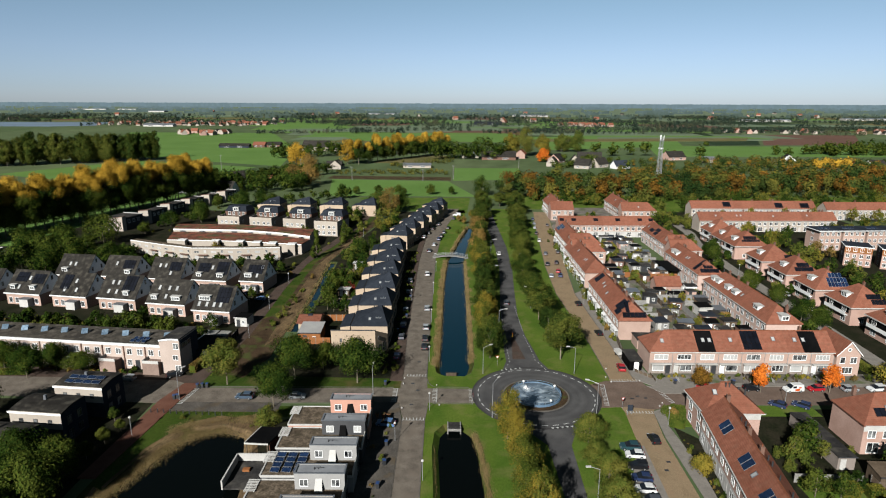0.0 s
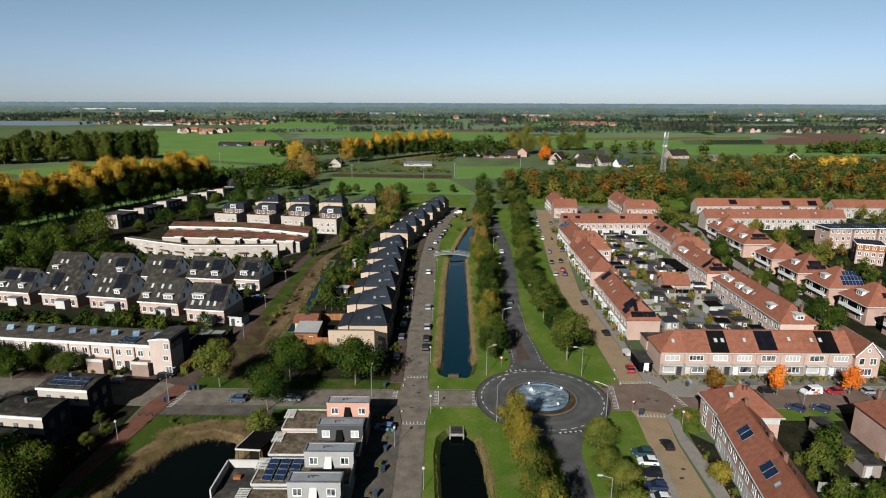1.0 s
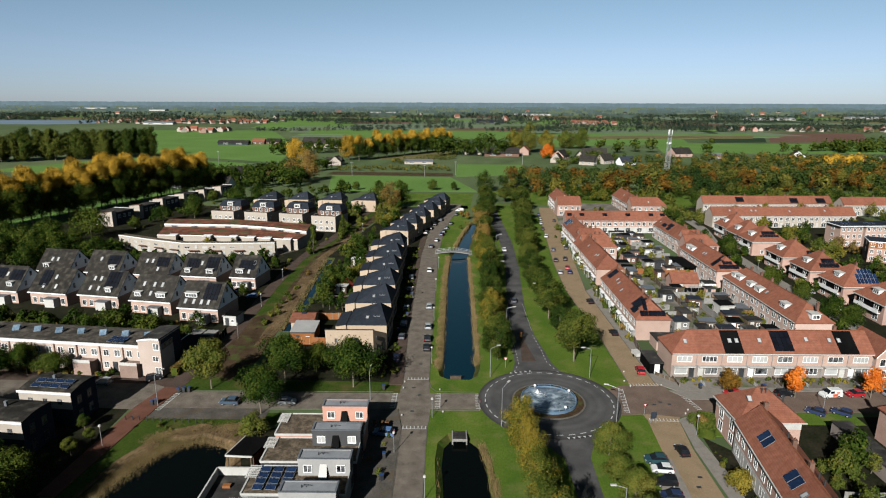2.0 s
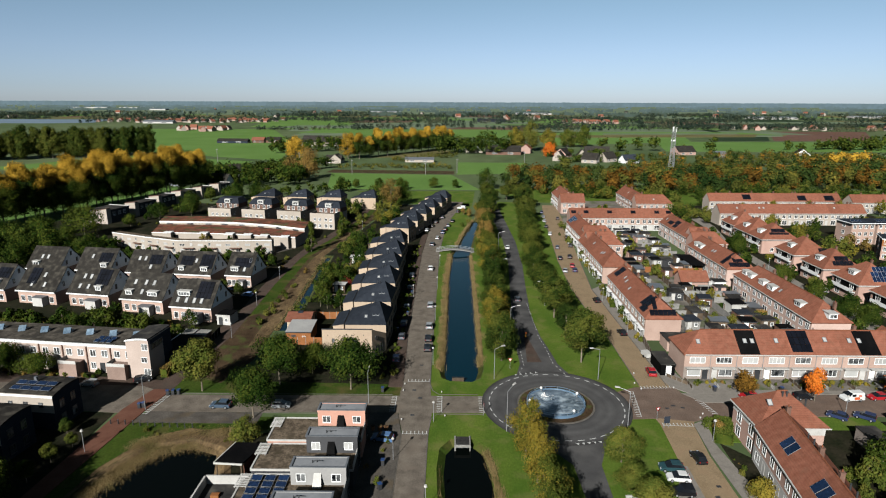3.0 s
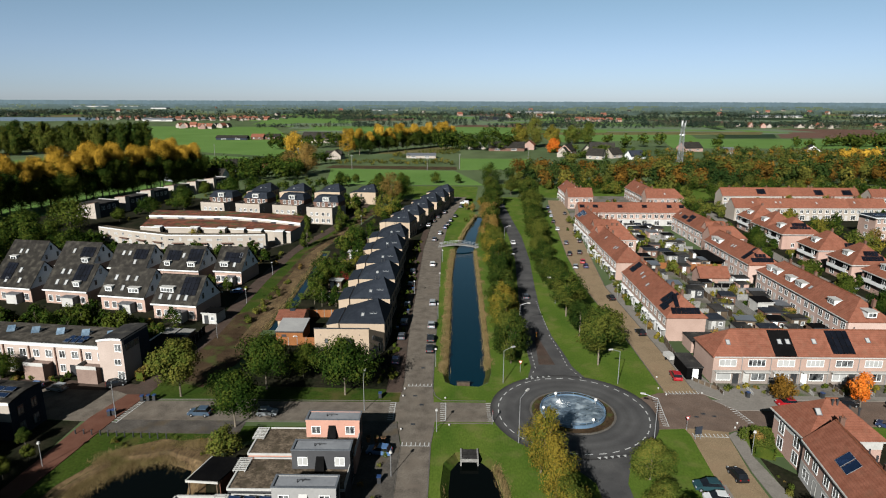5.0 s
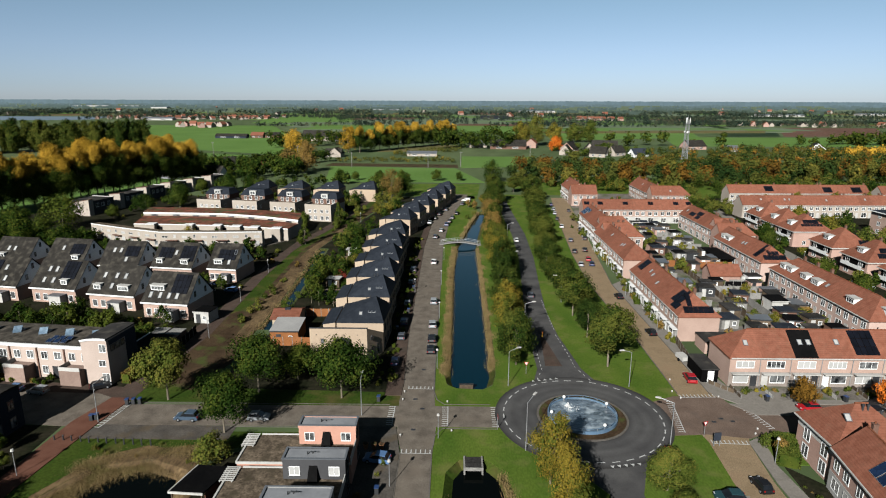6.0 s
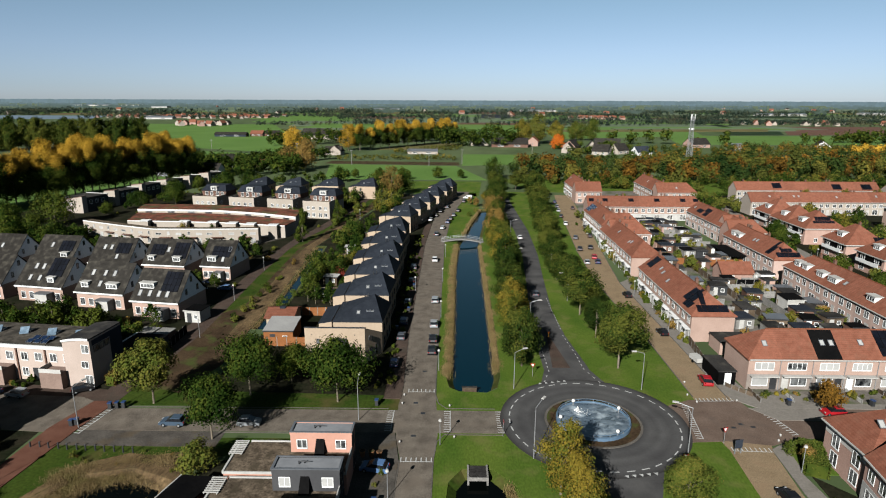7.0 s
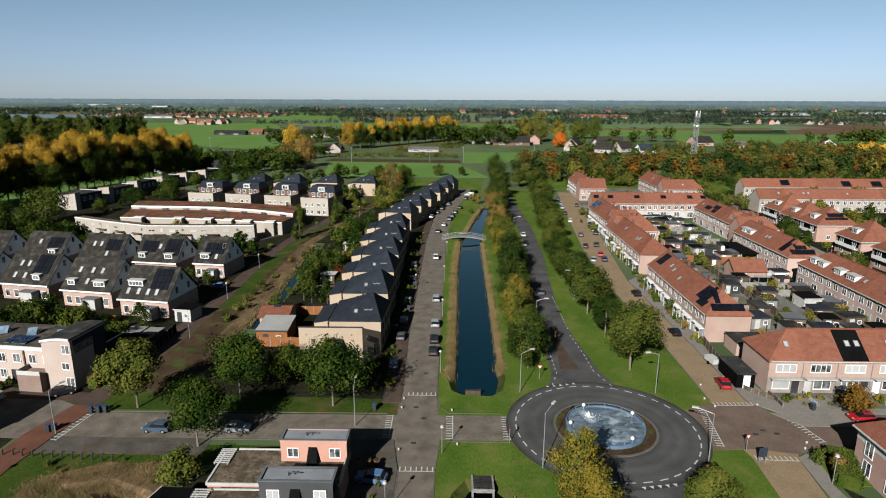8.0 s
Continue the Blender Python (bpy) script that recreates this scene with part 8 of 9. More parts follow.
def barn(x, y, rot, w, d, eave, ridge, wall, roof, label, group="", windows=True):
    """A simple far building under a gable roof."""
    b = thing("farm_building", pose(x, y, 0, 0, 0, rot), label, "building", group)
    part("wall", Shape().prism([(0, 0), (w, 0), (w, d), (0, d)], -0.1, eave).add([(0, 0, eave), (0, d, eave), (0, d / 2, ridge), (w, 0, eave), (w, d, eave), (w, d / 2, ridge)], [(1, 0, 2), (3, 4, 5)]), wall, b)
    part("roof", ridge_roof(w, d, eave, ridge, g0=0.4, g1=0.4, oh=0.5), roof, b)
    if windows:
        for q in (0.25, 0.7):
            window(b, w * q, 0, eave * 0.25, w * 0.16, eave * 0.5, 2)
            window(b, w, d * q, eave * 0.25, d * 0.16, eave * 0.5, 2, 90)
    return b


GB = "large barn with a dark grey gable roof"
for x, y, r, w, d, e, t, wl, rf, lb in (
        (-182, 752, -10, 34, 18, 5, 12, WHITE_WALL, ROOF_DARK, GB), (-148, 746, -8, 26, 12, 4, 8, WHITE_WALL, ROOF_DARK, GB), (-152, 455, 10, 16, 8, 2.6, 5, DARK_BRICK, ROOF_RED, "low farm shed with a red roof"),
        (-98, 546, 80, 10, 11, 3.5, 8, WHITE_WALL, ROOF_DARK, "white farmhouse with a dark gable roof"), (-112, 548, -5, 14, 9, 3, 7, WHITE_WALL, ROOF_DARK, GB), (-300, 790, -3, 40, 10, 3, 5.5, NAVY, ROOF_DARK, GB),
        (-258, 798, -3, 16, 12, 3.5, 7, DARK_BRICK, ROOF_RED, "farm shed with a red roof"), (-240, 800, -3, 18, 12, 3.5, 7, DARK_BRICK, ROOF_DARK, GB), (36, 640, -3, 36, 14, 3.5, 9, DARK_BRICK, ROOF_DARK, GB), (16, 660, 5, 18, 9, 3.5, 7, WHITE_WALL, ZINC, "pale low farm shed"),
        (84, 655, 75, 12, 11, 5, 9.5, ROSE_BRICK, ROOF_RED, "white farmhouse with a red roof"), (104, 575, 70, 12, 10, 3.6, 9, WHITE_WALL, ROOF_DARK, "house with a steep dark roof"), (118, 562, -30, 14, 10, 3.6, 9, WHITE_WALL, ROOF_DARK, "house with a steep dark roof"),
        (130, 592, 80, 13, 10, 3.6, 9.5, WHITE_WALL, ROOF_DARK, "house with a steep dark roof"), (142, 566, 35, 14, 11, 3.6, 9, WHITE_WALL, ROOF_DARK, "house with a steep dark roof"), (112, 606, 60, 18, 12, 4, 9, ROSE_BRICK, ROOF_DARK, "house with a steep dark roof"),
        (134, 622, -10, 24, 12, 4, 10, ROSE_BRICK, ROOF_DARK, GB), (156, 556, 20, 15, 10, 3, 7.5, WHITE, NAVY, "pale house with a dark blue roof"), (236, 642, 14, 20, 16, 3.5, 9, ROSE_BRICK, ROOF_DARK, GB), (262, 620, -10, 12, 9, 3, 6, WHITE_WALL, ZINC, "pale low farm shed"),
        (346, 598, 70, 13, 14, 5, 10, WHITE, ROOF_DARK, "white farmhouse with a dark gable roof"), (400, 566, 10, 15, 11, 4, 8, WHITE, ROOF_DARK, "white farmhouse with a dark gable roof"), (378, 574, 10, 14, 10, 3, 6, DARK_BRICK, ROOF_RED, "farm shed with a red roof"),
        (-165, 445, 30, 13, 9, 3.5, 9, WHITE, ROOF_DARK, "white farmhouse with a dark gable roof"), (-178, 400, 65, 12, 9, 3.5, 9, WHITE, ROOF_DARK, "white farmhouse with a dark gable roof"), (-158, 398, -20, 14, 9, 3.5, 8.5, WHITE, ROOF_DARK, "white farmhouse with a dark gable roof"),
        (-700, 1400, -3, 70, 18, 4, 7, OFFWHITE, ZINC, "long pale greenhouse building"), (70, 1556, 2, 70, 22, 4, 8, ROOF_BLUE, ROOF_BLUE, "large barn with a blue roof"), (-42, 560, 0, 26, 10, 2.6, 4.2, WHITE_WALL, ZINC, "long pale orchard shed")):
    barn(x, y, r, w, d, e, t, wl, rf, lb)
g_ = random.Random(33)
wood("wood_belt", [(g_.uniform(96, 172), g_.uniform(545, 630), g_.uniform(6, 11), g_.uniform(3.5, 6)) for _ in range(22)], LEAF_DARK, "trees among the farm houses", 88, 160)
protos = [barn(-670, 1452, 0, 12, 9, 4.5, 9, WHITE_WALL, ROOF_RED, "far village house with a red roof", "far village houses", False), barn(-655, 1470, 30, 12, 9, 4.5, 9, ROSE_BRICK, ROOF_RED, "far village house with a red roof", "far village houses", False), barn(560, 1214, 80, 11, 9, 3.5, 7.5, WHITE_WALL, ROOF_DARK, "far white house with a dark roof", "far white houses", False)]
wood("far_woods", [(g_.uniform(-860, -420), g_.uniform(1420, 1650), g_.uniform(6, 11), g_.uniform(4, 7)) for _ in range(130)], LEAF_HAZED, "trees among the houses of a far village", 89, 60, grain=0.36)
for _ in range(84):
    copy_thing(g_.choice((protos[0], protos[1], protos[0], protos[2])), pose(g_.uniform(-840, -430), g_.uniform(1430, 1640), 0, 0, 0, g_.uniform(0, 180)) @ Matrix.Diagonal((0.85, 0.85, 0.8, 1)))
for _ in range(14):
    copy_thing(g_.choice(protos), pose(g_.uniform(-480, -400), g_.uniform(1060, 1150), 0, 0, 0, g_.uniform(0, 180)))
for _ in range(16):
    copy_thing(g_.choice(protos[:2]), pose(g_.uniform(270, 400), g_.uniform(1470, 1540), 0, 0, 0, g_.uniform(0, 40)))
for _ in range(18):
    copy_thing(g_.choice(protos[1:]), pose(g_.uniform(540, 900), g_.uniform(1150, 1215), 0, 0, 0, g_.uniform(40, 120)))
for _ in range(26):
    y = g_.uniform(1500, 3200)
    copy_thing(g_.choice(protos), pose(g_.uniform(-0.75, 0.75) * y, y, 0, 0, 0, g_.uniform(0, 180)) @ Matrix.Diagonal((1.3, 1.3, 1.2, 1)))
for x, y, w in ((-2150, 3420, 240), (-1850, 3440, 200), (-1500, 2900, 160), (900, 1850, 140), (1300, 2000, 180), (-320, 2500, 120), (250, 2300, 130)):
    barn(x, y, g_.uniform(-5, 5), w, 40, 6, 8, OFFWHITE, ZINC, "large pale greenhouse far off", "far greenhouses", False)

# lattice mast
mast = thing("radio_mast", pose(156, 443.6, 0), "pale steel lattice radio mast with antennas", "mast")


def mast_leg(z, sx, sy):
    r = 1.7 - 0.9 * z / 37
    return (sx * r, sy * r, z)


for sx, sy in ((1, 1), (1, -1), (-1, 1), (-1, -1)):
    part("leg", Shape().rod(mast_leg(0, sx, sy), mast_leg(36, sx, sy), 0.16, 0.11, 6), STEEL, mast)
for i in range(12):
    z0, z1 = 3 * i, 3 * i + 3
    br = Shape()
    for (ax, ay), (bx, by) in (((1, 1), (1, -1)), ((1, -1), (-1, -1)), ((-1, -1), (-1, 1)), ((-1, 1), (1, 1))):
        br.rod(mast_leg(z0, ax, ay), mast_leg(z1, bx, by), 0.07, n=5).rod(mast_leg(z0, bx, by), mast_leg(z1, ax, ay), 0.07, n=5).rod(mast_leg(z1, ax, ay), mast_leg(z1, bx, by), 0.07, n=5)
    part("bracing", br, STEEL, mast)
for i, a in enumerate((0, 120, 240)):
    part("antenna", Shape().box(-0.25, 0.25, 1.3, 1.6, 34, 37.5), WHITE, mast, m=pose(0, 0, 0, 0, 0, a))
    part("antenna", Shape().rod((0, 1.2, 28), (0, 1.7, 28), 0.6, n=10), WHITE, mast, m=pose(0, 0, 0, 0, 0, a + 50))
part("lightning_rod", Shape().rod((0, 0, 36), (0, 0, 39), 0.06), STEEL, mast)
part("platform", Shape().box(-1.6, 1.6, -1.6, 1.6, 33.2, 33.4), STEEL, mast)
# power poles at the meadow
for x, y, h in ((-76, 470, 11), (-20, 470, 9), (4, 480, 11), (-128, 520, 12), (-205, 540, 13), (66, 560, 10)):
    p_ = thing("power_pole", pose(x, y, 0), "pale slim power pole in a field", "pole", "poles along the meadow")
    part("shaft", Shape().rod((0, 0, -0.2), (0, 0, h), 0.22, 0.14), CONCRETE, p_)
    part("crossarm", Shape().box(-1.0, 1.0, -0.08, 0.08, h - 0.6, h - 0.4), STEEL, p_)


# ---- vehicles ----
CAR_SIZE = Matrix.Diagonal((0.90, 0.92, 0.95, 1))
def paint(name, c, metal=0.3):
    return surface(name, c, tuple(min(1, v * 1.12 + 0.004) for v in c), 0.8, 6.0, 0.42, metal=metal * 0.5, spec=0.22, amount=0.05)


PAINTS = {"white": paint("white_car_lacquer", (0.85, 0.85, 0.84), 0), "silver": paint("silver_car_lacquer", (0.42, 0.44, 0.46)), "black": paint("black_car_lacquer", (0.012, 0.012, 0.014)), "blue": paint("blue_car_lacquer", (0.03, 0.05, 0.13)),
          "red": paint("red_car_lacquer", (0.48, 0.012, 0.02), 0), "slate": paint("slate_blue_car_lacquer", (0.085, 0.13, 0.19)), "teal": paint("teal_car_lacquer", (0.03, 0.085, 0.10)), "grey": paint("grey_car_lacquer", (0.10, 0.11, 0.13)), "lightblue": paint("light_blue_car_lacquer", (0.14, 0.26, 0.50))}
CAR_GLASS = surface("car_glass", (0.012, 0.014, 0.018), (0.02, 0.023, 0.028), 1, 3, 0.12, spec=0.3, amount=0.1)
LAMP_GLASS = surface("headlight_glass", (0.6, 0.62, 0.65), (0.7, 0.72, 0.74), 1, 3, 0.15, amount=0.05)
TAIL_GLASS = surface("tail_light_glass", (0.35, 0.01, 0.01), (0.42, 0.015, 0.012), 1, 3, 0.2, amount=0.05)
CARS = {}


def slab(profile, half, top_in=0.0, z_in=None):
    """A side profile (x, z) as a body of the given half width, drawn in above z_in."""
    s = Shape()
    n = len(profile)
    w = [half - (top_in if z_in is not None and z > z_in else 0) for _, z in profile]
    return s.add([(x, -k, z) for (x, z), k in zip(profile, w)] + [(x, k, z) for (x, z), k in zip(profile, w)],
                 [tuple(range(n))[::-1], tuple(range(n, 2 * n))] + [(i, (i + 1) % n, n + (i + 1) % n, n + i) for i in range(n)][::1])


def car(x, y, heading, colour, kind="hatchback", label="", group="parked cars", z=0.045):
    key = (kind, colour)
    if key not in CARS:
        mat = PAINTS[colour]
        if kind == "van":
            L, W, H = 5.0, 0.96, 1.95
            body = [(-2.5, 0.35), (-2.5, 1.1), (-2.42, 1.15), (1.25, 1.15), (2.2, 0.98), (2.48, 0.75), (2.5, 0.35)]
            house = [(-2.44, 1.15), (-2.36, 1.88), (0.55, 1.92), (1.35, 1.15)]
            roof = [(-2.40, 1.80), (-2.36, 1.97), (0.50, 2.0), (0.60, 1.84)]
        else:
            L, W, H = 4.2, 0.88, 1.48
            body = [(-2.05, 0.32), (-2.1, 0.62), (-1.98, 0.92), (-1.6, 0.96), (0.95, 0.95), (1.75, 0.84), (2.05, 0.66), (2.1, 0.32)]
            house = [(-1.88, 0.93), (-1.5, 1.42), (0.15, 1.45), (1.05, 0.93)]
            roof = [(-1.52, 1.38), (-1.42, 1.475), (0.05, 1.495), (0.22, 1.41)]
            if kind == "estate":
                house = [(-2.0, 0.93), (-1.85, 1.45), (0.15, 1.49), (1.05, 0.93)]
                roof = [(-1.88, 1.42), (-1.78, 1.51), (0.05, 1.53), (0.22, 1.45)]
        c = thing("van" if kind == "van" else "car", Matrix(), label, "van" if kind == "van" else "car", group)
        part("body", slab(body, W), mat, c)
        part("cabin", slab(house, W - 0.04, 0.16, 1.2), mat if kind == "van" else CAR_GLASS, c, "" if kind == "van" else "dark glazed cabin")
        part("roof_panel", slab(roof, W - 0.17), mat, c)
        if kind == "van":
            part("windscreen", Shape().add([(0.62, -0.78, 1.86), (0.62, 0.78, 1.86), (1.36, 0.88, 1.17), (1.36, -0.88, 1.17)], [(0, 3, 2, 1)]), CAR_GLASS, c)
            for sgn in (1, -1):
                part("side_window", Shape().box(-0.2, 0.75, sgn * 0.86 - 0.07, sgn * 0.86 + 0.07, 1.22, 1.7), CAR_GLASS, c)
        for sx in (-L * 0.3, L * 0.31):
            for sy in (-W + 0.08, W - 0.08):
                part("wheel", two("wheel", Shape().rod((sx, sy - 0.11, 0.32), (sx, sy + 0.11, 0.32), 0.32, n=14), RUBBER, Shape().rod((sx, sy - 0.125, 0.32), (sx, sy + 0.125, 0.32), 0.19, n=10), STEEL), RUBBER, c)
        for sy in (-W + 0.22, W - 0.22):
            part("headlight", Shape().box(L / 2 - 0.14, L / 2 - 0.01, sy - 0.17, sy + 0.17, 0.62, 0.76), LAMP_GLASS, c)
            part("tail_light", Shape().box(-L / 2 - 0.01, -L / 2 + 0.1, sy - 0.12, sy + 0.12, 0.7, 0.9), TAIL_GLASS, c)
        c.matrix_world = pose(x, y, z, 0, 0, heading) @ CAR_SIZE
        CARS[key] = c
        return c
    return tagged(copy_thing(CARS[key], pose(x, y, z, 0, 0, heading) @ CAR_SIZE), label, group=group)


NAMES = {"white": "white", "silver": "silver-grey", "black": "black", "blue": "dark blue", "red": "bright red", "slate": "slate-blue", "teal": "dark teal", "grey": "dark grey", "lightblue": "light blue"}
for x, y, h, c, k, where in (
        (-6.95, 141.2, 90, "black", "estate", "parked beside the canal"), (-6.95, 146.8, 90, "black", "hatchback", "parked beside the canal"), (-7.0, 155.0, 90, "silver", "hatchback", "parked beside the canal"), (-7.2, 170.6, 90, "silver", "estate", "parked beside the canal"),
        (-8.3, 207.6, 90, "white", "hatchback", "on the clinker street"), (-8.6, 242.0, 84, "grey", "hatchback", "parked beyond the bridge"), (-6.6, 253.0, 80, "silver", "estate", "parked beyond the bridge"), (-4.6, 264.0, 78, "blue", "hatchback", "parked beyond the bridge"),
        (-3.6, 270.0, 78, "black", "estate", "parked beyond the bridge"), (-2.4, 278.0, 78, "grey", "hatchback", "parked beyond the bridge"), (-0.4, 288.0, 75, "black", "hatchback", "parked beyond the bridge"), (-11.5, 268.0, 78, "silver", "hatchback", "parked before the villas"),
        (-9.6, 277.0, 78, "black", "estate", "parked before the villas"), (-7.8, 286.0, 75, "black", "hatchback", "parked before the villas"), (-5.0, 297.0, 75, "grey", "hatchback", "parked before the villas"), (2.6, 312.0, 70, "grey", "hatchback", "at the street's end"), (4.4, 322.0, 160, "white", "van", "at the street's end"),
        (-13.4, 148.0, 90, "grey", "hatchback", "parked in the shade of the villas"), (-13.5, 156.4, 90, "blue", "estate", "parked in the shade of the villas"), (-13.6, 169.0, 90, "silver", "hatchback", "parked in the shade of the villas"), (-13.8, 186.0, 90, "black", "hatchback", "parked in the shade of the villas"), (-14.0, 199.0, 90, "grey", "estate", "parked in the shade of the villas"), (-13.6, 135.5, 90, "blue", "hatchback", "parked in the shade of the villas"),
        (20.2, 237.6, 92, "white", "hatchback", "driving on the asphalt road"), (17.4, 176.0, 88, "grey", "hatchback", "in the shade on the asphalt road"),
        (40.2, 129.6, 84, "red", "hatchback", "on the sandy clinker street"), (40.2, 151.4, 94, "black", "hatchback", "on the sandy clinker street"), (39.8, 175.6, 92, "black", "estate", "on the sandy clinker street"), (39.9, 206.5, 82, "blue", "hatchback", "on the sandy clinker street"), (40.1, 212.0, 80, "red", "hatchback", "on the sandy clinker street"),
        (41.6, 224.0, 80, "black", "hatchback", "on the sandy clinker street"), (45.2, 241.0, 80, "black", "estate", "on the sandy clinker street"), (45.9, 246.5, 80, "white", "hatchback", "on the sandy clinker street"), (46.6, 256.0, 82, "black", "hatchback", "on the sandy clinker street"), (49.8, 296.0, 80, "black", "hatchback", "on the sandy clinker street"),
        (36.6, 206.0, 80, "silver", "hatchback", "parked under the street trees"), (37.8, 222.0, 80, "black", "hatchback", "parked under the street trees"), (39.6, 238.0, 80, "grey", "estate", "parked under the street trees"), (40.6, 262.0, 82, "white", "hatchback", "parked under the street trees"), (41.4, 277.0, 82, "black", "hatchback", "parked under the street trees"), (42.6, 290.0, 82, "silver", "estate", "parked under the street trees"), (43.6, 300.0, 82, "silver", "hatchback", "parked under the street trees"), (44.6, 312.0, 82, "blue", "hatchback", "parked under the street trees"),
        (66.0, 119.3, 4, "black", "estate", "parked before the terrace"), (80.2, 119.3, 184, "red", "hatchback", "parked before the terrace"), (87.6, 119.2, 2, "silver", "hatchback", "parked before the terrace"), (93.6, 119.4, 186, "white", "estate", "parked before the terrace"), (55.6, 119.3, 180, "red", "hatchback", "parked before the terrace"), (105.0, 119.3, 0, "grey", "hatchback", "parked before the terrace"),
        (68.0, 112.1, 138, "blue", "hatchback", "parked beside the lawn"), (72.8, 111.9, 138, "blue", "estate", "parked beside the lawn"), (37.6, 98.6, 94, "black", "hatchback", "driving on the sandy street"),
        (32.4, 96.0, 176, "teal", "hatchback", "in a parking bay"), (32.5, 93.4, 174, "white", "hatchback", "in a parking bay"), (31.9, 90.0, 176, "black", "estate", "in a parking bay"), (31.6, 86.6, 174, "blue", "hatchback", "in a parking bay"), (31.2, 83.6, 176, "white", "hatchback", "in a parking bay"), (31.0, 80.6, 175, "grey", "estate", "in a parking bay"), (30.8, 77.6, 175, "silver", "hatchback", "in a parking bay"), (30.6, 71.6, 175, "black", "hatchback", "in a parking bay"),
        (-44.4, 114.3, 178, "slate", "hatchback", "parked on the cross street"), (-33.2, 114.5, 2, "silver", "hatchback", "parked on the cross street"), (-13.2, 103.6, 170, "lightblue", "hatchback", "parked beside the salmon-pink cube"), (-78.4, 123.0, 175, "lightblue", "hatchback", "parked before the flat-roofed terrace"), (-73.6, 122.4, 170, "silver", "estate", "parked before the flat-roofed terrace"), (-64.0, 124.4, 30, "black", "hatchback", "parked beside the end house"),
        (-32.4, 138.2, 70, "blue", "van", "in the shade of the trees"), (-60.5, 178.5, 170, "lightblue", "hatchback", "beside a gabled house"), (-66.5, 184.0, 170, "blue", "hatchback", "beside a gabled house"), (-128.5, 252.0, 160, "white", "hatchback", "beside the courtyard building"), (-131.0, 246.0, 160, "silver", "hatchback", "beside the courtyard building"),
        (-103.6, 239.0, 0, "silver", "hatchback", "in the courtyard"), (-109.0, 239.4, 20, "grey", "hatchback", "in the courtyard"), (-92.0, 238.0, 0, "blue", "hatchback", "in the courtyard"), (115.0, 305.0, 100, "silver", "hatchback", "parked beside far houses"), (119.0, 304.0, 100, "white", "hatchback", "parked beside far houses"), (110.0, 204.0, 90, "grey", "hatchback", "parked in the lane"), (110.0, 186.0, 90, "silver", "hatchback", "parked in the lane"), (109.0, 171.0, 90, "white", "hatchback", "parked in the lane")):
    car(x, y, h, c, k, f"{NAMES[c]} {'van' if k == 'van' else 'estate car' if k == 'estate' else 'small car'} {where}")
van = car(75.0, 118.9, 186, "white", "van", "white van with an orange flash, parked before the terrace")
part("orange_flash", Shape().box(-1.2, 0.1, 0.955, 0.975, 0.5, 1.1).box(-1.6, -0.9, 0.80, 0.955, 1.2, 1.5), paint("orange_film", (0.75, 0.12, 0.02), 0), van)

# ---- street furniture ----
def street_lamp(x, y, h, reach=0.0, turn=0, label="galvanised street lamp"):
    lamp = thing("street_lamp", pose(x, y, 0, 0, 0, turn), label, "street lamp", "street lamps")
    part("pole", Shape().rod((0, 0, -0.1), (0, 0, h), 0.08 if h > 5 else 0.06, 0.045), STEEL, lamp)
    if reach:
        part("arm", Shape().rod((0, 0, h - 0.05), (reach, 0, h + 0.45), 0.05, n=6), STEEL, lamp)
        part("lamp_head", Shape().box(reach - 0.15, reach + 0.65, -0.16, 0.16, h + 0.38, h + 0.55), OFFWHITE, lamp, "pale lamp head")
    else:
        part("lamp_head", Shape().rod((0, 0, h), (0, 0, h + 0.28), 0.26, 0.16, 10), OFFWHITE, lamp, "pale lamp head")


for x, y, h, r, t in ((7.9, 106.8, 7.6, 2.0, 55), (7.2, 126.8, 6.6, 1.6, 20), (28.5, 126.9, 6.6, 1.6, 190), (29.3, 108.6, 6.8, 2.0, 160), (-57.9, 113.1, 6.6, 1.5, 60), (-17.2, 116.2, 6.2, 1.6, 90), (13.0, 152, 6.6, 1.6, 0), (24.5, 172, 6.6, 1.6, 180), (14.0, 196, 6.6, 1.6, 0), (16.8, 236, 6.6, 1.6, 0), (22.5, 80, 6.6, 1.6, 180)):
    street_lamp(x, y, h, r, t, "tall galvanised street lamp with an arm")
for x, y in ((-4.8, 109.7), (-5.3, 86.1), (-5.5, 133.4), (-61.0, 99.4), (-54.0, 147.2), (-55.2, 170.3), (-5.6, 160), (-5.6, 186), (-5.2, 212), (42.3, 104.2), (41.9, 152.6), (41.6, 176), (44.5, 205), (70.0, 113.0), (57.0, 121.4), (85.0, 121.4), (-55.9, 196), (-10.9, 98), (-12.3, 178), (105.6, 180), (106, 210), (-40.0, 270), (48.5, 262)):
    street_lamp(x, y, 3.8, label="low galvanised street lamp with a pale head")
SIGN_RED = paint("sign_red", (0.55, 0.02, 0.02), 0)
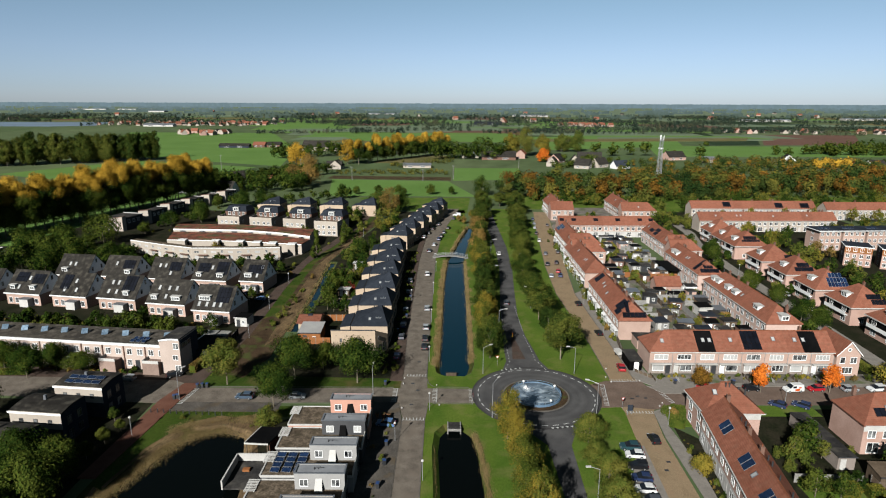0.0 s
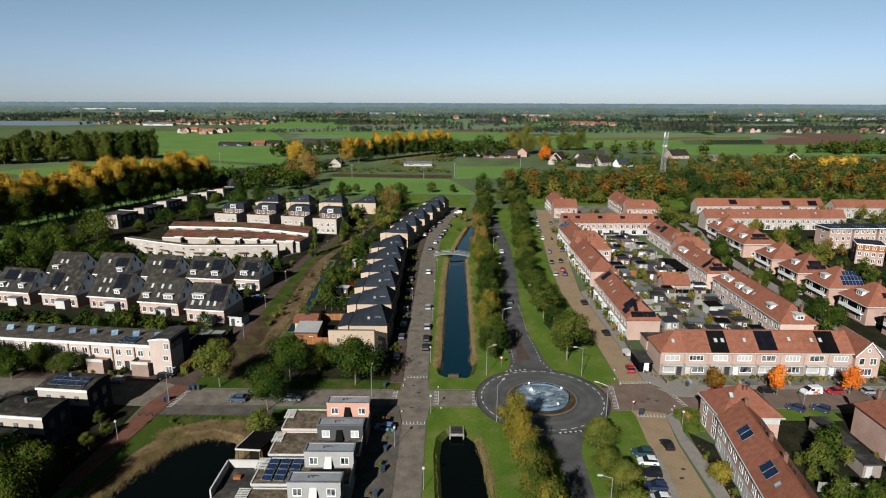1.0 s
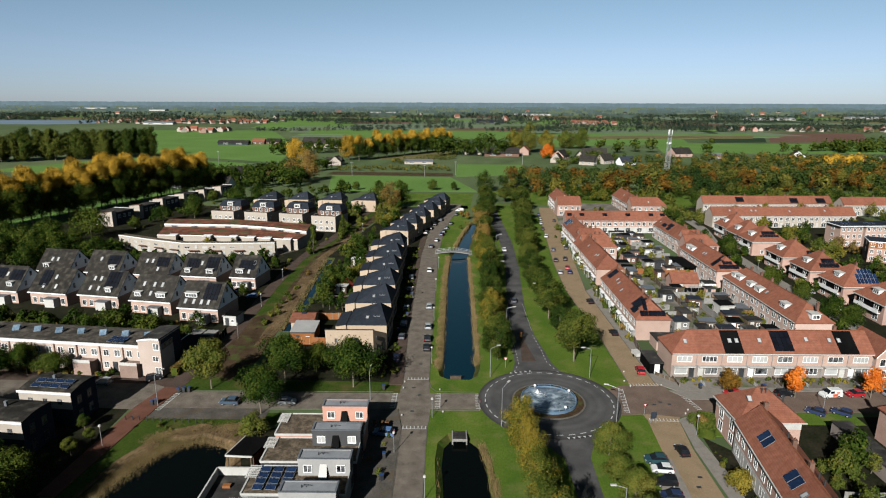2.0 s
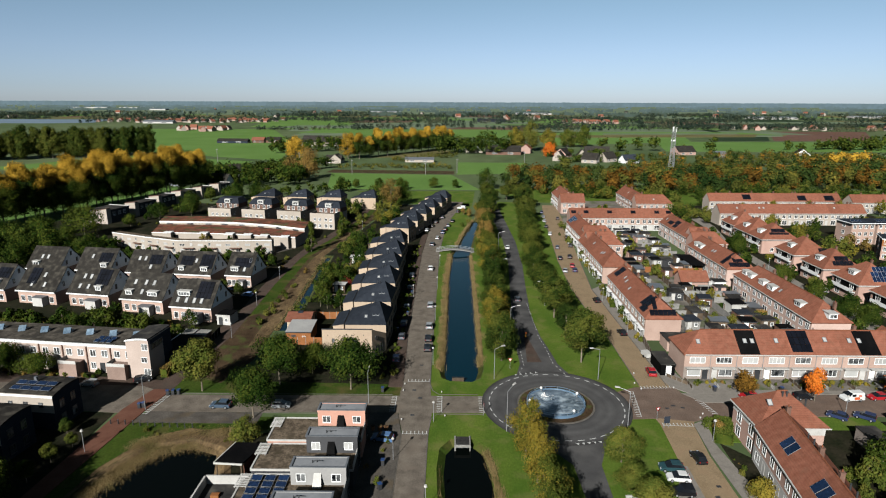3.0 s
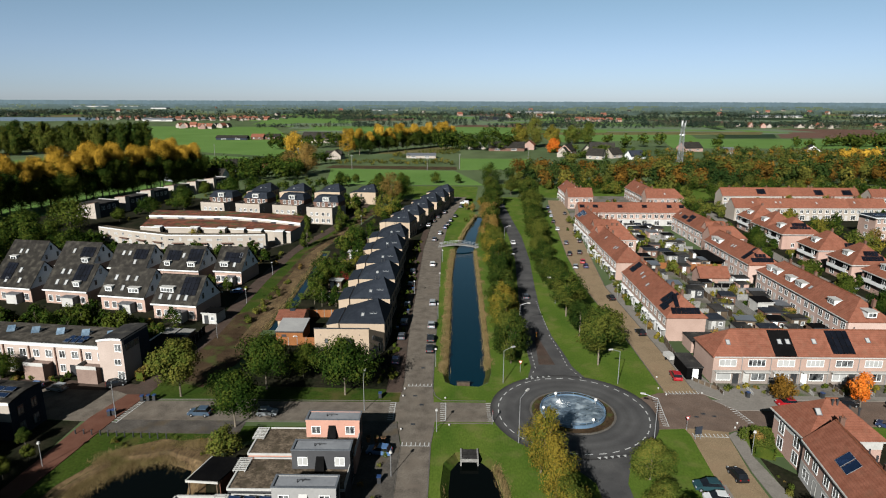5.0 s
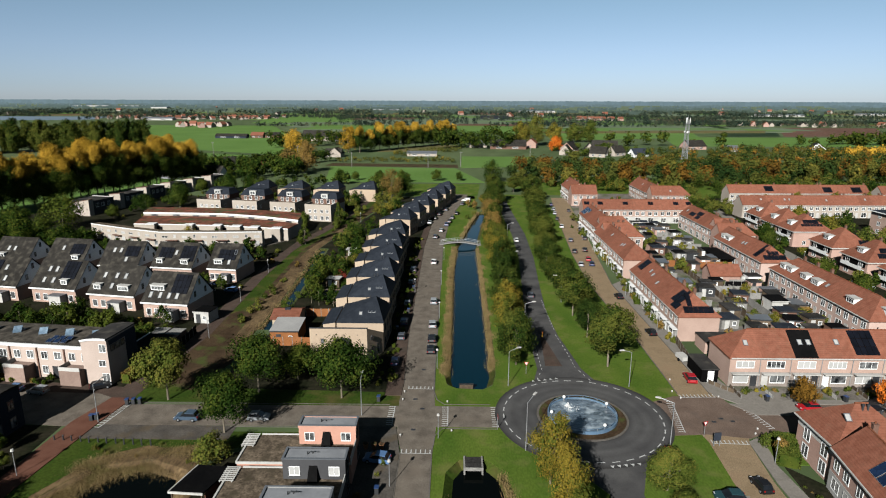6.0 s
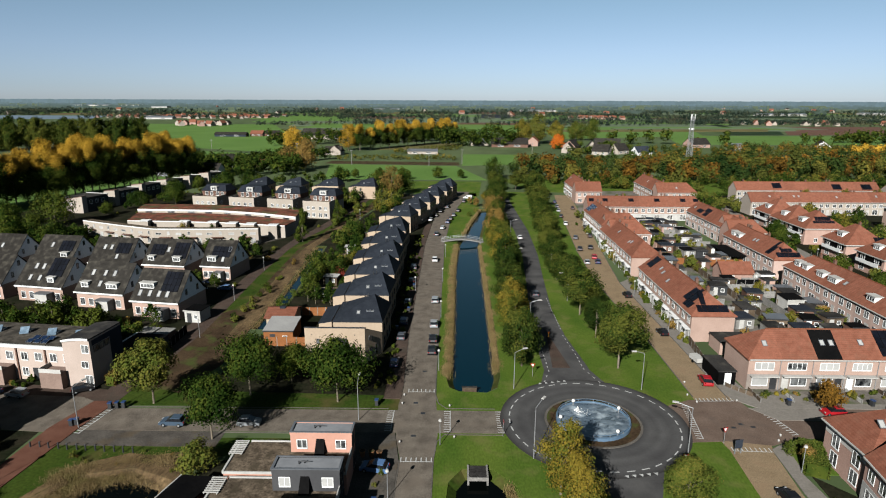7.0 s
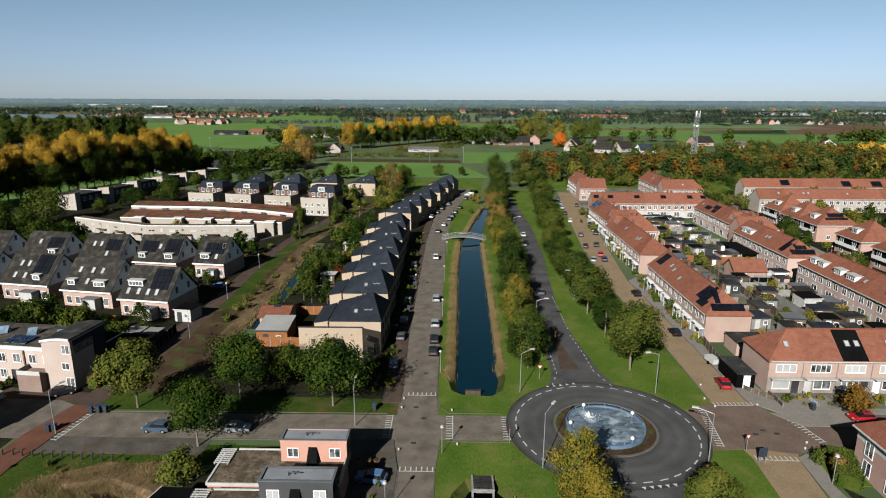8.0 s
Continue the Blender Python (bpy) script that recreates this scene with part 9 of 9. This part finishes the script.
for x, y, t in ((10.9, 131.4, 0), (27.2, 104.4, 0), (4.2, 112.2, 90), (35.2, 111.0, 20)):
    sg = thing("road_sign", pose(x, y, 0, 0, 0, t), "triangular give-way sign on a steel post", "road sign", "road signs")
    part("post", Shape().rod((0, 0, -0.1), (0, 0, 2.2), 0.04, n=6), STEEL, sg)
    part("plate", Shape().add([(-0.45, -0.06, 2.5), (0.45, -0.06, 2.5), (0, -0.06, 1.75), (-0.45, -0.03, 2.5), (0.45, -0.03, 2.5), (0, -0.03, 1.75)], [(0, 2, 1), (3, 4, 5), (0, 1, 4, 3), (1, 2, 5, 4), (2, 0, 3, 5)]), SIGN_RED, sg)
    part("centre", Shape().add([(-0.28, -0.066, 2.41), (0.28, -0.066, 2.41), (0, -0.066, 1.95)], [(0, 2, 1)]), WHITE, sg, "white centre of the sign")
tw = thing("wayfinding_sign", pose(36.0, 108.5, 0, 0, 0, 10), "dark slab sign on the lawn's corner", "sign")
part("post", Shape().box(-0.5, -0.4, -0.06, 0.06, -0.1, 2.1).box(0.4, 0.5, -0.06, 0.06, -0.1, 2.1), STEEL, tw)
part("plate", Shape().box(-0.55, 0.55, -0.1, -0.06, 0.9, 2.2), NAVY, tw)
bol = thing("traffic_bollard", pose(16.5, 149.4, 0.05), "yellow and red traffic island bollard", "bollard")
part("post", Shape().rod((0, 0, 0), (0, 0, 0.8), 0.11, 0.10), paint("yellow_plastic", (0.75, 0.42, 0.03), 0), bol)
part("disc", Shape().rod((0, -0.05, 0.95), (0, 0.05, 0.95), 0.2, n=12), paint("orange_plastic", (0.7, 0.18, 0.03), 0), bol)
BIN_BLUE = paint("bin_blue", (0.03, 0.07, 0.20), 0)
for x, y, t in ((-56.3, 118.7, 10), (-55.3, 118.9, 4), (-54.3, 119.0, 0), (-59.2, 113.6, 5), (-58.6, 113.9, 0), (-12.4, 96.5, 0), (-12.2, 90.5, 30), (-12.6, 84.0, 0), (-14.6, 152.0, 10), (-13.0, 163.5, 0), (-12.9, 181.0, 0), (50.2, 122.0, 0), (63.3, 122.0, 10), (-15.0, 120.6, 0)):
    wb = thing("wheelie_bin", pose(x, y, 0.12 if y > 110 or x > -20 else 0, 0, 0, t), "dark wheeled refuse bin with blue lid", "bin", "wheelie bins")
    part("bin_body", Shape().prism([(-0.25, -0.3), (0.25, -0.3), (0.25, 0.3), (-0.25, 0.3)], 0.06, 0.98), ANTHRACITE, wb)
    part("lid", Shape().box(-0.3, 0.3, -0.36, 0.34, 0.98, 1.07), BIN_BLUE, wb)
    for sx in (-0.22, 0.22):
        part("wheel", Shape().rod((sx - 0.04, 0.28, 0.1), (sx + 0.04, 0.28, 0.1), 0.1, n=8), RUBBER, wb)
for x, y in ((-11.0, 121.2), (-10.9, 124.0), (-3.5, 120.6), (-2.8, 111.6), (-10.5, 110.2), (36.0, 122.6), (35.4, 125.0), (43.2, 111.6), (44.2, 113.0), (42.6, 123.2), (36.6, 129.5)):
    st = thing("kerb_stone_ball", pose(x, y, 0.1), "white painted stone ball on the kerb", "bollard", "stone balls at the junctions")
    part("ball", Shape().ball((0, 0, 0.16), 0.16, 10, 6), OFFWHITE, st)
    part("foot", Shape().rod((0, 0, -0.05), (0, 0, 0.05), 0.13, n=8), CONCRETE, st)
for i in range(12):
    bp_ = thing("timber_bollard", pose(-61.5 + i * 1.35, 108.0 - 0.1 * i + (i % 2) * 0.1, 0), "short black timber bollard at the grass edge", "bollard", "timber bollards")
    part("post", Shape().rod((0, 0, -0.1), (0, 0, 0.9), 0.11, 0.1, 8), ANTHRACITE, bp_)
    part("cap", Shape().rod((0, 0, 0.9), (0, 0, 0.96), 0.13, 0.08, 8), ANTHRACITE, bp_)
for x, y in ((-8.7, 112.0), (-7.6, 118.4), (-8.9, 121.6), (38.5, 115.2), (40.0, 116.2), (41.5, 115.4), (-8.0, 133.0), (38.0, 92.0), (36.8, 89.5)):
    solid("manhole_cover", Shape().box(x - 0.35, x + 0.35, y - 0.25, y + 0.25, 0.03, 0.056), ANTHRACITE, "dark iron manhole cover in the street", "manhole cover")

# fountain
fount = thing("fountain", pose(CX, CY, 0), "round pool with pale blue rim and foaming water", "fountain")
part("rim_wall", rim(0, 0, 5.2, 5.48, 0.0, 0.6), POOL_BLUE, fount, "pale blue pool rim")
part("pool_floor", Shape().prism(circle(0, 0, 5.25, 48), 0.0, 0.2), POOL_BLUE, fount)
part("water_surface", Shape().prism(circle(0, 0, 5.21, 48), 0.3, 0.42), POOL_WATER, fount, "foaming pool water")
for i in range(14):
    a = 2 * math.pi * i / 14
    part("rail_post", Shape().rod((5.34 * math.cos(a), 5.34 * math.sin(a), 0.6), (5.34 * math.cos(a), 5.34 * math.sin(a), 0.95), 0.05, n=6), STEEL, fount)
part("rail", rim(0, 0, 5.30, 5.38, 0.93, 0.99), POOL_BLUE, fount)
for a in (115, 28, 300, 185):
    gl = part("ball_lamp", Shape().ball((5.0 * math.cos(radians(a)), 5.0 * math.sin(radians(a)), 1.1), 0.27, 12, 8), WHITE, fount, "white ball lamp on the rim")
    part("neck", Shape().rod((5.0 * math.cos(radians(a)), 5.0 * math.sin(radians(a)), 0.4), (5.0 * math.cos(radians(a)), 5.0 * math.sin(radians(a)), 0.85), 0.1, n=8), STEEL, gl)
jet = Shape()
rj = random.Random(4)
for i in range(90):
    a, q = rj.uniform(0, 6.28), rj.uniform(0, 0.45)
    jet.ball((-1.9 + q * math.cos(a), 2.4 + q * math.sin(a), 0.45 + (1 - q * 2) * rj.uniform(0, 0.8)), rj.uniform(0.03, 0.09), 5, 4)
for i in range(80):
    a, q = rj.uniform(0, 6.28), 1.5 * rj.random() ** 1.4
    jet.ball((-1.5 + 1.25 * q * math.cos(a), 2.2 + 0.8 * q * math.sin(a), 0.42), rj.uniform(0.02, 0.06), 5, 4)
part("water_jet", jet, WHITE, fount, "white foaming water jet")

# footbridge
br = thing("footbridge", pose(0.2, 232.6, 0, 0, 0, -3), "arched footbridge with pale railings over the canal", "bridge")
n = 14
arch = [(-7.0 + 14.0 * i / n, 0.15 + 0.95 * math.sin(math.pi * i / n)) for i in range(n + 1)]
part("deck", strip([[(a, 1.1, z - 0.3), (a, -1.1, z - 0.3), (a, -1.1, z), (a, 1.1, z)] for a, z in arch]), CONCRETE, br, "pale arched deck")
for sy in (-1.05, 1.05):
    rl = Shape()
    for (a, z), (b, z2) in zip(arch, arch[1:]):
        rl.rod((a, sy, z + 1.0), (b, sy, z2 + 1.0), 0.045, n=6).rod((a, sy, z + 0.55), (b, sy, z2 + 0.55), 0.03, n=5)
    part("handrail", rl, STEEL, br)
    for a, z in arch:
        part("rail_post", Shape().rod((a, sy, z - 0.1), (a, sy, z + 1.0), 0.035, n=6), STEEL, br)
for sx in (-6.6, 6.6):
    part("abutment", Shape().box(sx - 0.6, sx + 0.6, -1.3, 1.3, -1.2, 0.05), CONCRETE, br)
# culverts
cv = thing("culvert", pose(0.2, 103.4, 0), "concrete culvert mouth at the canal's head", "culvert")
part("headwall", Shape().box(-1.35, -1.12, -1.4, 1.4, -1.2, 0.30).box(1.12, 1.35, -1.4, 1.4, -1.2, 0.30).box(-1.35, 1.35, -1.5, -1.38, -0.15, 0.34), CONCRETE, cv)
for i in range(9):
    part("plank", Shape().box(-1.1, 1.1, -1.34 + 0.3 * i, -1.07 + 0.3 * i, 0.12, 0.20), BITUMEN, cv)
cv2 = thing("culvert", pose(-0.2, 127.2, 0), "low timber culvert mouth at the canal's end", "culvert")
part("headwall", Shape().box(-1.2, 1.2, -0.3, 0.0, -1.2, 0.1), TIMBER, cv2)
part("cap", Shape().box(-1.3, 1.3, -0.4, 0.1, 0.1, 0.16), BITUMEN, cv2)


# ---- sheds, fences and yards ----
def shed_(x, y, w, d, h, rot, wall, roof, label, slope=0.0, name="garden_shed", group="garden sheds"):
    b = thing(name, pose(x, y, 0, 0, 0, rot), label, "shed", group)
    part("wall", Shape().prism([(0, 0), (w, 0), (w, d), (0, d)], -0.1, [h, h, h + slope, h + slope]), wall, b)
    part("roof", Shape().prism([(-0.15, -0.2), (w + 0.15, -0.2), (w + 0.15, d + 0.15), (-0.15, d + 0.15)], [h + 0.004, h + 0.004, h + slope + 0.004, h + slope + 0.004], [h + 0.14, h + 0.14, h + slope + 0.14, h + slope + 0.14]), roof, b)
    part("fascia", Shape().box(-0.18, w + 0.18, -0.26, -0.2, h - 0.06, h + 0.18), OFFWHITE if wall is OFFWHITE else ANTHRACITE, b)
    if w > 2.0:
        door(b, w * 0.3, 0, 0.02, rnd_.choice((ANTHRACITE, OFFWHITE, WHITE)), w=0.85, h=min(2.0, h - 0.2))
    if w > 3.0:
        window(b, w * 0.72, 0, 0.9, 0.9, 0.9, 1)
    return b


def fence(x0, y0, x1, y1, h, material, label, board=1.8):
    """Panels between posts."""
    length = math.dist((x0, y0), (x1, y1))
    f = thing("fence", pose(x0, y0, 0, 0, 0, math.degrees(math.atan2(y1 - y0, x1 - x0))), label, "fence", "garden fences")
    n = max(1, round(length / board))
    for i in range(n):
        a, b = length * i / n, length * (i + 1) / n
        part("panel", Shape().box(a + 0.06, b - 0.06, -0.03, 0.03, 0.0, h), material, f)
        part("post", Shape().box(a - 0.06, a + 0.06, -0.06, 0.06, -0.1, h + 0.08), CONCRETE if material is not WHITE else WHITE, f)


rnd_ = random.Random(77)
SHED_LABELS = {"bitumen_felt": "garden shed with grey felt roof", "black_felt": "garden shed with black felt roof", "zinc_sheet": "garden shed with pale metal roof", "blue_grey_slates": "garden shed with blue-grey roof", "weathered_timber": "garden shed with timber roof"}
row = 0
y = 149.0
while y < 262:
    for x in (57.5, 62.2, 66.6, 72.2, 76.6):
        if rnd_.random() < 0.62 and not (66 < x + 2 < 76 and 184 < y < 200) and not (y > 214 and y < 242 and x < 59):
            w, d, h = rnd_.uniform(2.6, 4.2), rnd_.uniform(2.6, 4.6), rnd_.uniform(2.15, 2.6)
            roof = rnd_.choice((BITUMEN, BITUMEN, BLACK_FELT, BITUMEN, ROOF_BLUE, ZINC, BLACK_FELT))
            wall = rnd_.choice((TIMBER, DARK_BRICK, ANTHRACITE, CONCRETE, TIMBER, TIMBER, ROSE_BRICK, OFFWHITE))
            shed_(x + rnd_.uniform(-1.4, 1.4), y + rnd_.uniform(-1.4, 1.4), w, d, h, rnd_.choice((0, 0, -8, 6, 0, 4)), wall, roof, SHED_LABELS[roof.name], rnd_.choice((0, 0, 0.25)))
    if rnd_.random() < 0.9:
        fence(53.6, y - 1.2, 61, y - 1.2, 1.7, rnd_.choice((TIMBER, CONCRETE, CONCRETE)), "garden fence panels between concrete posts")
        fence(73, y - 1.2, 82, y - 1.2, 1.7, rnd_.choice((TIMBER, CONCRETE, CONCRETE)), "garden fence panels between concrete posts")
    y += rnd_.uniform(5.2, 6.6)
fence(70.8, 146, 70.8, 183, 1.8, CONCRETE, "pale concrete garden wall along the alley", 3.0)
fence(65.6, 150, 65.6, 210, 1.7, TIMBER, "timber garden fence along the alley", 2.4)
fence(56, 142.6, 82, 142.6, 1.8, CONCRETE, "pale concrete garden wall behind the terrace", 2.6)
fence(66, 180.6, 81.5, 180.6, 1.9, CONCRETE, "pale concrete wall across the yards", 2.6)
fence(66, 204.6, 81.5, 204.6, 1.9, ORANGE_TIMBER, "reddish brick-coloured garden fence", 2.6)
fence(54, 205.8, 65, 205.8, 2.0, ORANGE_TIMBER, "orange timber garden fence", 2.2)
gar = barn(68.5, 188.5, 0, 8.0, 6.0, 2.6, 4.8, ROSE_BRICK, ROOF_RED, "small red-tiled brick garage in the yards", "", False)
door(gar, 2.0, 0, 0.02, OFFWHITE, w=2.2, h=2.1)
shed_(77.4, 186.0, 3.4, 3.0, 3.0, 0, WHITE, BITUMEN, "white garden shed with round windows")
fence(70.5, 184.4, 81.5, 184.4, 2.0, BLACK_FELT, "black timber garden fence", 2.4)
cp = thing("carport", pose(78.0, 205.5, 0), "carport with a dark flat roof beside the terrace", "carport")
part("roof", Shape().box(0, 5, 0, 14, 2.6, 2.8), BLACK_FELT, cp)
for sx, sy in itertools.product((0.2, 4.8), (0.3, 7.0, 13.7)):
    part("post", Shape().box(sx - 0.08, sx + 0.08, sy - 0.08, sy + 0.08, -0.1, 2.6), OFFWHITE, cp)
shed_(47.6, 141.4, 6.0, 4.8, 2.6, 0, PINK_BRICK, BITUMEN, "pink brick garage with a dark flat roof", name="garage")
fence(43.8, 146.5, 42.6, 135.6, 1.8, TIMBER, "weathered timber fence along the pavement")
fence(43.0, 128.4, 45.9, 124.6, 0.8, TIMBER, "low dark timber fence at the corner", 1.2)
tr = thing("box_trailer", pose(41.9, 137.8, 0.12, 0, 0, 100), "pale covered trailer parked on the pavement", "trailer")
part("trailer_body", Shape().box(-1.3, 1.3, -0.75, 0.75, 0.45, 1.25), OFFWHITE, tr)
part("drawbar", Shape().rod((1.3, 0, 0.45), (2.3, 0, 0.4), 0.05, n=6), STEEL, tr)
for sy in (-0.8, 0.8):
    part("wheel", Shape().rod((0, sy - 0.08, 0.3), (0, sy + 0.08, 0.3), 0.3, n=12), RUBBER, tr)
# front garden fences of the south terrace, garden things in the foreground
for i in range(8):
    fence(46.2 + 5.35 * i, 122.8, 46.2 + 5.35 * i, 127.0, 0.7, rnd_.choice((TIMBER, OFFWHITE, CONCRETE)), "low front garden fence between houses", 1.5)
fence(57.0, 86.4, 68.2, 86.0, 1.7, CONCRETE, "white and grey garden fence panels", 1.9)
fence(57.5, 79.0, 71, 78.6, 1.7, TIMBER, "timber garden fence between the gardens", 1.9)
fence(69.5, 86.0, 68.6, 70.0, 1.7, TIMBER, "timber garden fence between the gardens", 1.9)
shed_(66.4, 90.0, 3.0, 15.0, 2.5, 0, GREY_BRICK, BITUMEN, "long garden store with dark felt roof")
shed_(69.8, 84.4, 6.4, 3.6, 2.4, -3, TIMBER, TIMBER, "garden shed with timber roof", 0.5)
shed_(62.0, 73.0, 3.4, 3.4, 2.4, 0, OFFWHITE, BLACK_FELT, "garden shed with black felt roof")


def hedge(x0, y0, x1, y1, wide, h, leaf, seed, label):
    length = math.dist((x0, y0), (x1, y1))
    g = np.random.default_rng(seed)
    n = int(length * wide * 210)
    p = np.stack([g.uniform(0, length, n), g.uniform(-wide / 2, wide / 2, n), g.uniform(0, h, n)], 1)
    face = g.integers(0, 3, n)
    p[face == 0, 2] = h + g.normal(size=(face == 0).sum()) * 0.06
    side = face == 1
    p[side, 1] = np.sign(p[side, 1]) * wide / 2 + g.normal(size=side.sum()) * 0.06
    q = leaves(np.concatenate([p, np.full((n, 1), 0.08)], 1), n * 2, 0.2, seed, whole=0.0)
    hg = thing("hedge", pose(x0, y0, 0, 0, 0, math.degrees(math.atan2(y1 - y0, x1 - x0))), label, "hedge", "clipped hedges")
    part("foliage", leaf_mesh("foliage", q, leaf), leaf, hg)
    part("stem_core", Shape().box(0.1, length - 0.1, -wide * 0.42, wide * 0.42, -0.05, h * 0.94), LEAF_DARK, hg)


hedge(62.5, 83.4, 65.5, 83.2, 2.2, 1.9, LEAF_YELLOW, 1, "clipped yellow-green garden hedge")
hedge(66.6, 82.6, 69.0, 82.4, 2.0, 1.9, LEAF_YELLOW, 2, "clipped yellow-green garden hedge")
hedge(57.4, 85.2, 61.5, 85.0, 2.4, 1.2, LEAF_GREEN, 3, "clipped green garden hedge")
hedge(43.6, 103.2, 46.0, 109.2, 2.8, 1.9, LEAF_GREEN, 4, "clipped yellow-green hedge at the corner")
hedge(-60.6, 126.2, -58.8, 140.0, 1.6, 1.9, LEAF_BROWN, 5, "clipped brownish beech hedge")
hedge(76, 164, 81.6, 164, 1.6, 1.8, LEAF_BROWN, 6, "clipped brownish garden hedge")
hedge(75.5, 158.2, 81.6, 158.2, 2.0, 1.8, LEAF_GREEN, 7, "clipped green garden hedge")
hedge(98, 128, 98, 145, 1.4, 1.6, LEAF_GREEN, 8, "clipped green garden hedge")
hedge(112.6, 224.6, 126, 224.6, 1.6, 1.4, LEAF_YELLOW, 9, "clipped yellow-green garden hedge")
hedge(43.0, 170.5, 44.2, 177.0, 1.2, 1.2, LEAF_DARK, 10, "clipped dark-green front hedge")
hedge(-112, 124.9, -98, 125.4, 1.2, 1.2, LEAF_GREEN, 11, "clipped green front hedge")

# huts west of the villas
hut = shed_(-40.2, 144.6, 5.8, 6.4, 2.7, 0, ORANGE_TIMBER, LIGHT_GREY, "garden pavilion with a pale metal roof", 0.6, "garden_pavilion")
hut2 = barn(-42.2, 153.0, 0, 5.6, 6.4, 2.4, 3.4, CREAM, ROOF_RED, "small cream hut with a flat red roof", "", False)
part("vent", Shape().box(2.2, 3.4, 2.6, 3.6, 3.2, 3.75), ROOF_BLUE, hut2)
fence(-39.2, 143.6, -31.6, 143.6, 1.9, ORANGE_TIMBER, "orange stained timber garden fence", 1.9)
fence(-36.6, 160.6, -29.6, 160.8, 1.9, ORANGE_TIMBER, "orange stained timber garden fence", 1.9)
fence(-29.9, 141, -29.9, 152, 1.9, TIMBER, "grey weathered timber fence", 1.9)
for y in (176, 192, 209, 226):
    fence(-38.5, y, -27.5, y, 1.7, TIMBER, "grey weathered timber fence", 1.9)
for x, y in ((-36.5, 183), (-35.0, 199.5), (-36.5, 215), (-33.0, 236.0), (-34.5, 170.0)):
    shed_(x, y, 3.6, 3.0, 2.2, rnd_.choice((0, 6, -6)), TIMBER, rnd_.choice((BITUMEN, ROOF_BLUE, OFFWHITE)), "garden shed under garden trees")
# yards of the gabled houses
ann = thing("flat_annex", pose(-64.6, 132.6, 0, 0, 0, -6.5), "dark flat-roofed annex with a white roof edge behind the end house", "annex")
part("wall", Shape().box(0, 6.2, 0, 9.4, -0.1, 3.0), NAVY, ann)
part("roof", Shape().box(-0.1, 6.3, -0.1, 9.5, 3.0, 3.15), BLACK_FELT, ann)
part("roof_edge", Shape().box(-0.28, -0.1, -0.1, 9.5, 2.85, 3.3), WHITE, ann, "white roof edge")
shed_(-64.9, 143.6, 3.0, 3.2, 2.4, -6, DARK_BRICK, CONCRETE, "garden shed with a pale flat roof")
shed_(-61.2, 143.2, 2.6, 3.2, 2.4, -6, DARK_BRICK, CONCRETE, "garden shed with a pale flat roof")
fence(-57.4, 133.0, -57.8, 150.0, 1.9, BLACK_FELT, "black timber garden fence along the lane", 1.9)
shed_(-60.8, 156.0, 3.6, 4.0, 2.6, -9, OFFWHITE, BLACK_FELT, "white garage with a dark flat roof", name="garage")
# pots and cafe-like tables before the salmon cube
POT = surface("terracotta", (0.42, 0.20, 0.10), (0.50, 0.25, 0.13), 0.8, 5, 0.9)
for x, y in ((-15.2, 106.6), (-14.0, 106.6), (-12.9, 106.5)):
    pt = thing("plant_pot", pose(x, y, 0.12), "large terracotta pot beside the house", "plant pot", "terracotta pots")
    part("pot", Shape().rod((0, 0, 0), (0, 0, 0.9), 0.25, 0.42, 12), POT, pt)
    part("soil", Shape().rod((0, 0, 0.88), (0, 0, 0.93), 0.38, 0.36, 12), SOIL, pt)
